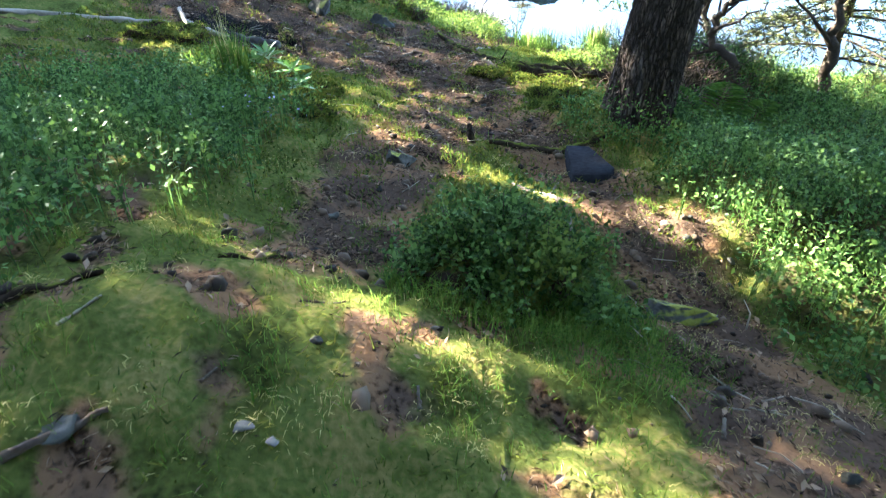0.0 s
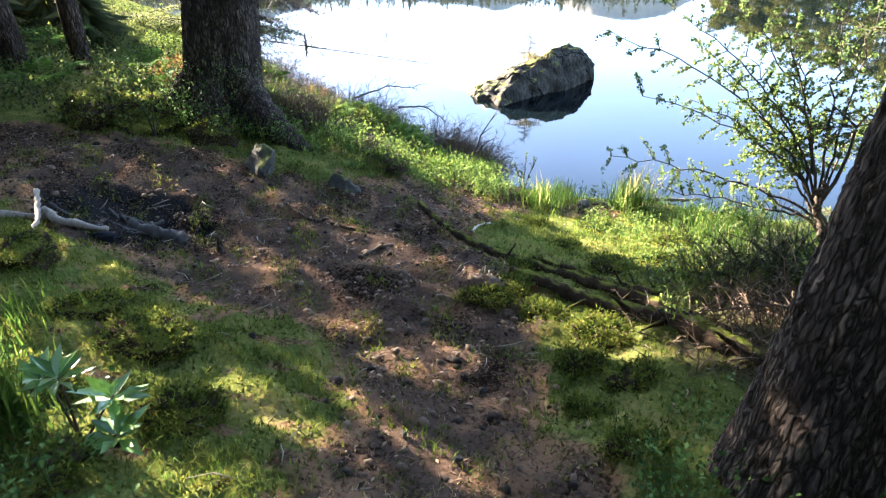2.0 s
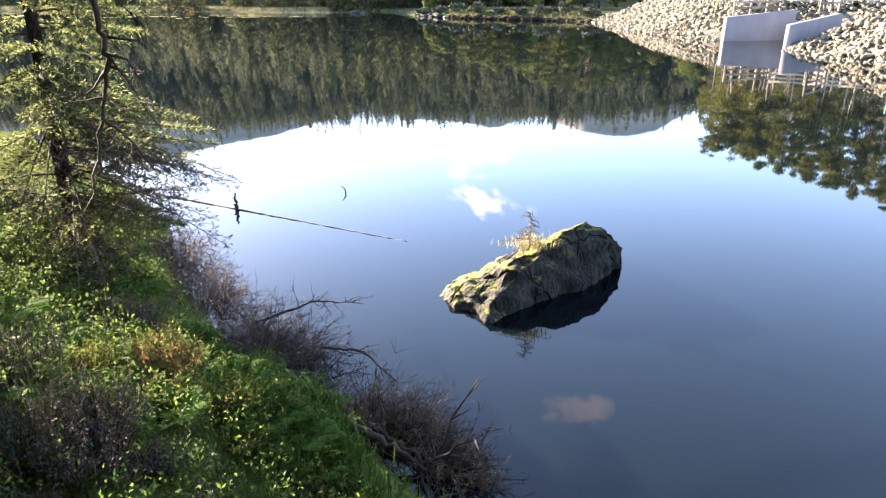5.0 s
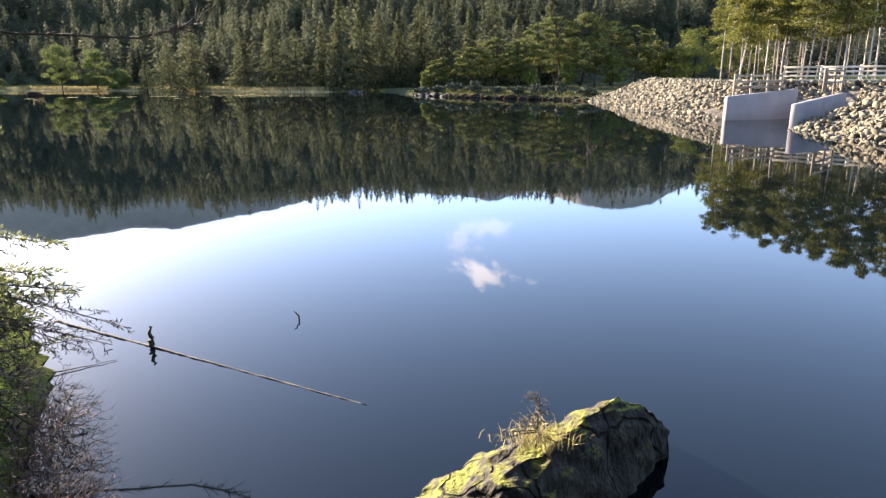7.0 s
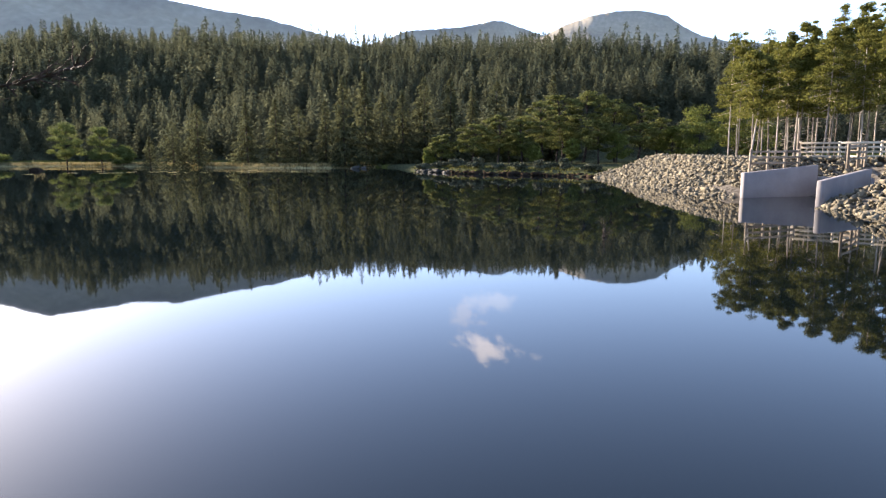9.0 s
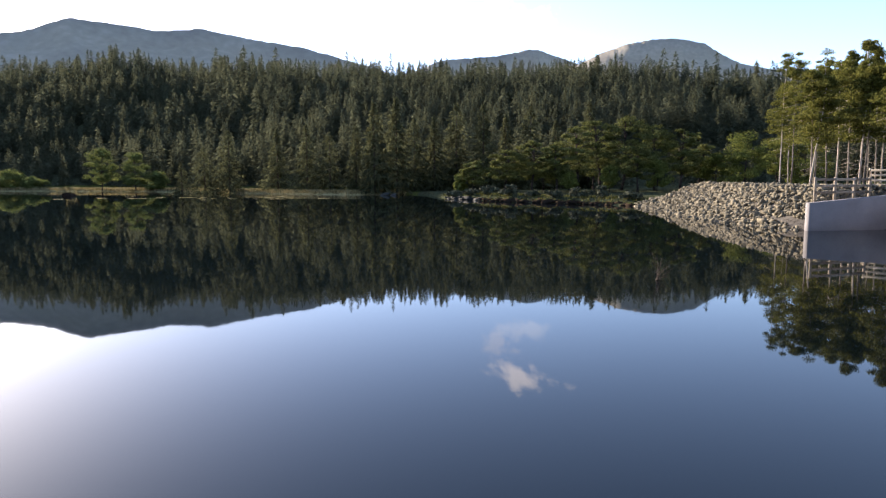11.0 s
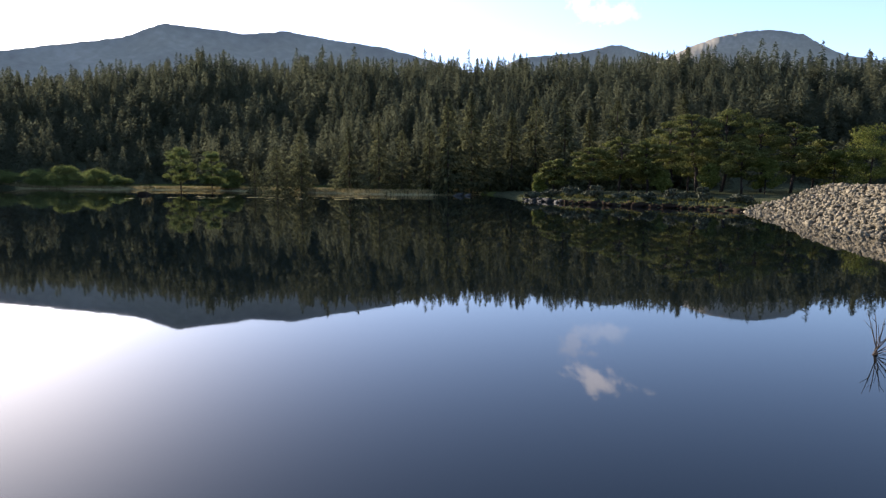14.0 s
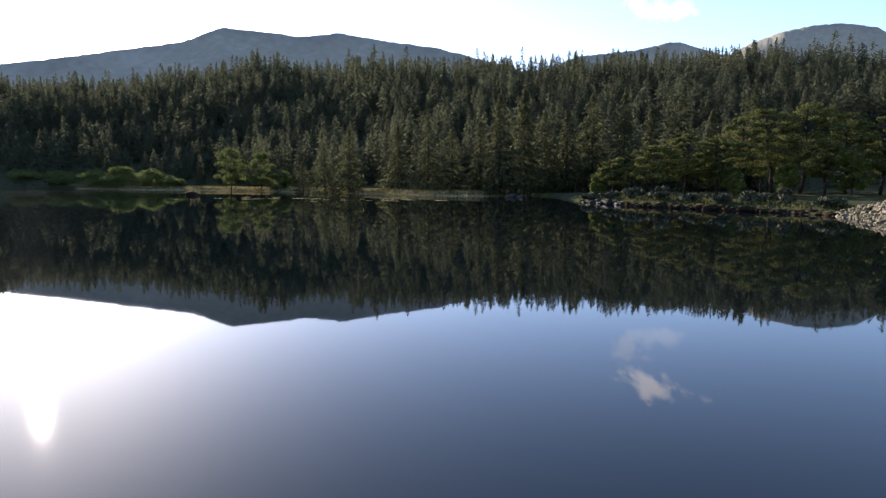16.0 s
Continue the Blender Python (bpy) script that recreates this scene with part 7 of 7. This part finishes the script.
for k, (x, y, w, h) in enumerate([(-0.55, 8.92, 0.16, 0.22), (-0.38, 8.55, 0.17, 0.18), (-1.05, 9.05, 0.18, 0.2), (-1.25, 9.35, 0.2, 0.24), (-1.55, 9.15, 0.16, 0.2), (-0.95, 9.5, 0.16, 0.22), (-2.1, 9.45, 0.22, 0.26), (-1.95, 10.0, 0.2, 0.3), (-2.4, 8.35, 0.16, 0.25)]):
    bushlet("yellow_herb", "yellow-green small-leaved herb patch on the bank", x, y, w, h, int(30 + 700 * w * w), 26, 0.024, YELLOW_LEAF, 730 + k, 0.5, 0.55, "herb")
for k, (x, y, h) in enumerate([(-0.74, 9.12, 0.3), (-0.62, 9.45, 0.3), (-0.5, 9.25, 0.26), (-0.02, 8.67, 0.3), (0.1, 8.5, 0.28), (-0.22, 8.4, 0.3), (-0.9, 9.85, 0.3), (-1.3, 10.1, 0.3)]):
    clump("bright broad green blades on the lake bank", x, y, 190, h, 0.011, 0.075, 760 + k, lean=0.8)
for k, (x, y) in enumerate([(-1.06, 7.67), (-1.31, 7.51), (-0.9, 7.35), (-1.55, 8.1)]):
    bushlet("foxglove_seedling", "small grey-green leafy seedling on mossy ground", x, y, 0.09, 0.07, 10, 7, 0.06, LEAF, 780 + k, 0.4, 1.6, "herb")


def cushion(x, y, size, seed):
    """A hummock thick with moss."""
    rng = np.random.RandomState(seed)
    v, f = rock(size, seed, 3, 4, 0.25)
    root = thing("moss_hummock", "thick yellow-green moss hummock on the bank", "moss", (v, f), MOSSY_LOG, pose(x, y, gz(x, y)), smooth=True)
    up = v[v[:, 2] > -0.02]
    m = int(1200 + 22000 * size[0] * size[1])
    P = up[rng.randint(0, len(up), m)] + rng.normal(0, 0.02, (m, 3)) * [1, 1, 0.3]
    part("moss", leaflets(P, unit(P) * 0.6 + rng.normal(0, 0.5, P.shape) + [0, 0, 0.4], rng.uniform(0.012, 0.03, m), 0.4, rng, 0.7), MOSS, root)
    return root


cushion(-2.75, 7.45, (0.42, 0.3, 0.16), 1)
for k, (x, y, e) in enumerate([(-1.35, 4.45, 0.2), (-1.65, 4.0, 0.22), (-0.98, 3.95, 0.15), (-1.25, 3.5, 0.2), (-1.75, 4.7, 0.16), (-0.9, 3.3, 0.14), (-2.1, 4.3, 0.2)]):
    cushion(x, y, (e, e * 0.75, e * 0.34), 40 + k)
cushion(-2.45, 5.05, (0.34, 0.24, 0.13), 5)
cushion(0.12, 5.22, (0.14, 0.07, 0.05), 6)
cushion(0.3, 5.4, (0.1, 0.12, 0.05), 7)
cushion(-3.2, 7.35, (0.3, 0.26, 0.2), 2)
cushion(-2.2, 7.5, (0.3, 0.22, 0.16), 3)
cushion(-2.9, 7.7, (0.4, 0.3, 0.18), 4)
for k, (x, y, e) in enumerate([(0.45, 5.15, 0.13), (0.7, 4.85, 0.15), (0.55, 4.55, 0.12), (0.75, 4.4, 0.13), (0.35, 5.75, 0.1), (0.95, 5.9, 0.14), (1.3, 6.2, 0.15), (0.75, 6.35, 0.12), (1.6, 6.6, 0.16), (0.55, 6.8, 0.1), (1.1, 7.0, 0.13), (0.5, 4.2, 0.1), (0.62, 3.9, 0.1)]):
    cushion(x, y, (e, e * 0.8, e * 0.42), 20 + k)

# loose bits in the turf where the walk begins
for x, y, size, turn, mat_, lab in ((-0.08, 1.2, (0.02, 0.012, 0.008), 20, PALE_STONE, "small pale stone lying on the moss"), (-0.69, 0.66, (0.045, 0.03, 0.022), 30, STONE, "grey stone half sunk in the turf"), (-0.40, 0.72, (0.026, 0.02, 0.010), 0, PALE_STONE, "broken pale grey stone in the turf"),
                                    (-0.34, 0.70, (0.017, 0.014, 0.007), 50, PALE_STONE, "broken pale grey stone in the turf"), (0.85, 1.09, (0.010, 0.008, 0.006), 10, PALE_STONE, "small white chip of stone on earth"), (0.81, 1.02, (0.011, 0.008, 0.006), 70, PALE_STONE, "small white chip of stone on earth"),
                                    (0.65, 0.91, (0.012, 0.009, 0.006), 40, PALE_STONE, "small white chip of stone on earth"), (0.87, 0.87, (0.04, 0.022, 0.014), 5, STONE, "grey stone half sunk in the earth"), (0.39, 1.06, (0.009, 0.007, 0.005), 80, PALE_STONE, "small white chip of stone on moss"), (-0.33, 0.98, (0.03, 0.02, 0.01), 15, STONE, "flat grey stone in the moss")):
    stone("pebble", lab, x, y, size, turn, int(1000 + 97 * (x + 2) + 31 * y), mat_, 0.25, 5, detail=2)
for k, (pts, r, m_) in enumerate([([(-1.0, 0.93), (-0.9, 1.0), (-0.8, 1.07)], 0.012, MOSSY_LOG), ([(-0.62, 1.25), (-0.56, 1.36), (-0.5, 1.42)], 0.008, MOSSY_LOG), ([(-0.76, 0.6), (-0.66, 0.68), (-0.62, 0.70)], 0.009, TWIG), ([(0.64, 1.0), (0.66, 1.06)], 0.007, DEADWOOD), ([(0.52, 1.08), (0.56, 1.02)], 0.003, DEADWOOD),
                                  ([(-0.09, 0.88), (-0.1, 0.94)], 0.005, DEADWOOD), ([(-0.5, 0.8), (-0.48, 0.84)], 0.004, DEADWOOD), ([(0.66, 0.96), (0.68, 0.86)], 0.003, DEADWOOD), ([(0.73, 1.3), (0.82, 1.16)], 0.0025, DEADWOOD), ([(-0.78, 0.86), (-0.72, 0.93)], 0.004, DEADWOOD),
                                  ([(0.9, 1.2), (1.02, 1.05)], 0.003, DEADWOOD), ([(-0.2, 1.0), (-0.22, 1.06)], 0.004, MOSSY_LOG), ([(0.3, 0.95), (0.36, 0.88)], 0.004, TWIG), ([(-0.4, 1.15), (-0.3, 1.2)], 0.004, TWIG)]):
    lying("stick", "thin dead stick in the mossy turf", pts, (r, r * 0.6), m_, 1200 + k, "stick", 1 if r > 0.01 else 0)

# ---- litter on the trodden earth ----
def on_earth(x, y):
    return np.clip(bareness(x, y), 0.004 + 0.03 * step(2.6, 1.4, y), 1) * (lake_distance(x, y) > 0.1) * np.clip(0.6 + 0.5 * ripple(x, y, 0.6, 46), 0.1, 1)


for name, label, count, low, high, aspect in (("needle_litter", "brown needles and bits of twig on the earth", 230000, 0.010, 0.034, 0.09), ("leaf_litter", "scraps of dead leaf and bark on the earth", 22000, 0.012, 0.04, 0.45)):
    roots = scatter(vrng, (-3.6, 2.0, 0.6, 8.6), count, on_earth)
    n = len(roots)
    a = vrng.uniform(0, 6.28, n)
    d = np.stack([np.cos(a), np.sin(a), vrng.normal(0, 0.3, n)], 1)
    thing(name, label, "litter", leaflets(roots + [0, 0, 0.005], d, vrng.uniform(low, high, n), aspect, vrng, 0.4), LITTER, kind="stuff")
roots = scatter(vrng, (-3.4, 1.8, 0.8, 8.4), 700, on_earth)
lines = [tube(np.stack([p + [0, 0, 0.004], p + [0.5 * l * math.cos(b), 0.5 * l * math.sin(b), 0.012], p + [l * math.cos(b + 0.2), l * math.sin(b + 0.2), 0.006]]), (0.003, 0.0025, 0.0015), 4) for p, l, b in zip(roots, vrng.uniform(0.05, 0.16, len(roots)), vrng.uniform(0, 6.28, len(roots)))]
thing("twig_litter", "thin fallen twigs on the earth", "litter", join(lines), DEADWOOD, kind="stuff")
clods = [rock((1, 0.8, 0.6), 950 + k, 5, 1, 0) for k in range(5)]
roots = scatter(vrng, (-3.4, 1.8, 0.8, 8.4), 17000, lambda x, y: bareness(x, y) * np.clip(0.5 + 0.6 * ripple(x, y, 0.5, 44), 0, 1))
pieces = []
for p in roots:
    v, f = clods[vrng.randint(5)]
    e = 0.004 + 0.034 * vrng.uniform() ** 3.2
    c, s = math.cos(p[0] * 900), math.sin(p[0] * 900)
    pieces.append((v @ np.array([[c, s, 0], [-s, c, 0], [0, 0, 1]]) * e + p, f))
thing("earth_crumbs", "crumbs of dark earth and grit on the path", "litter", join(pieces), SOIL, kind="stuff")
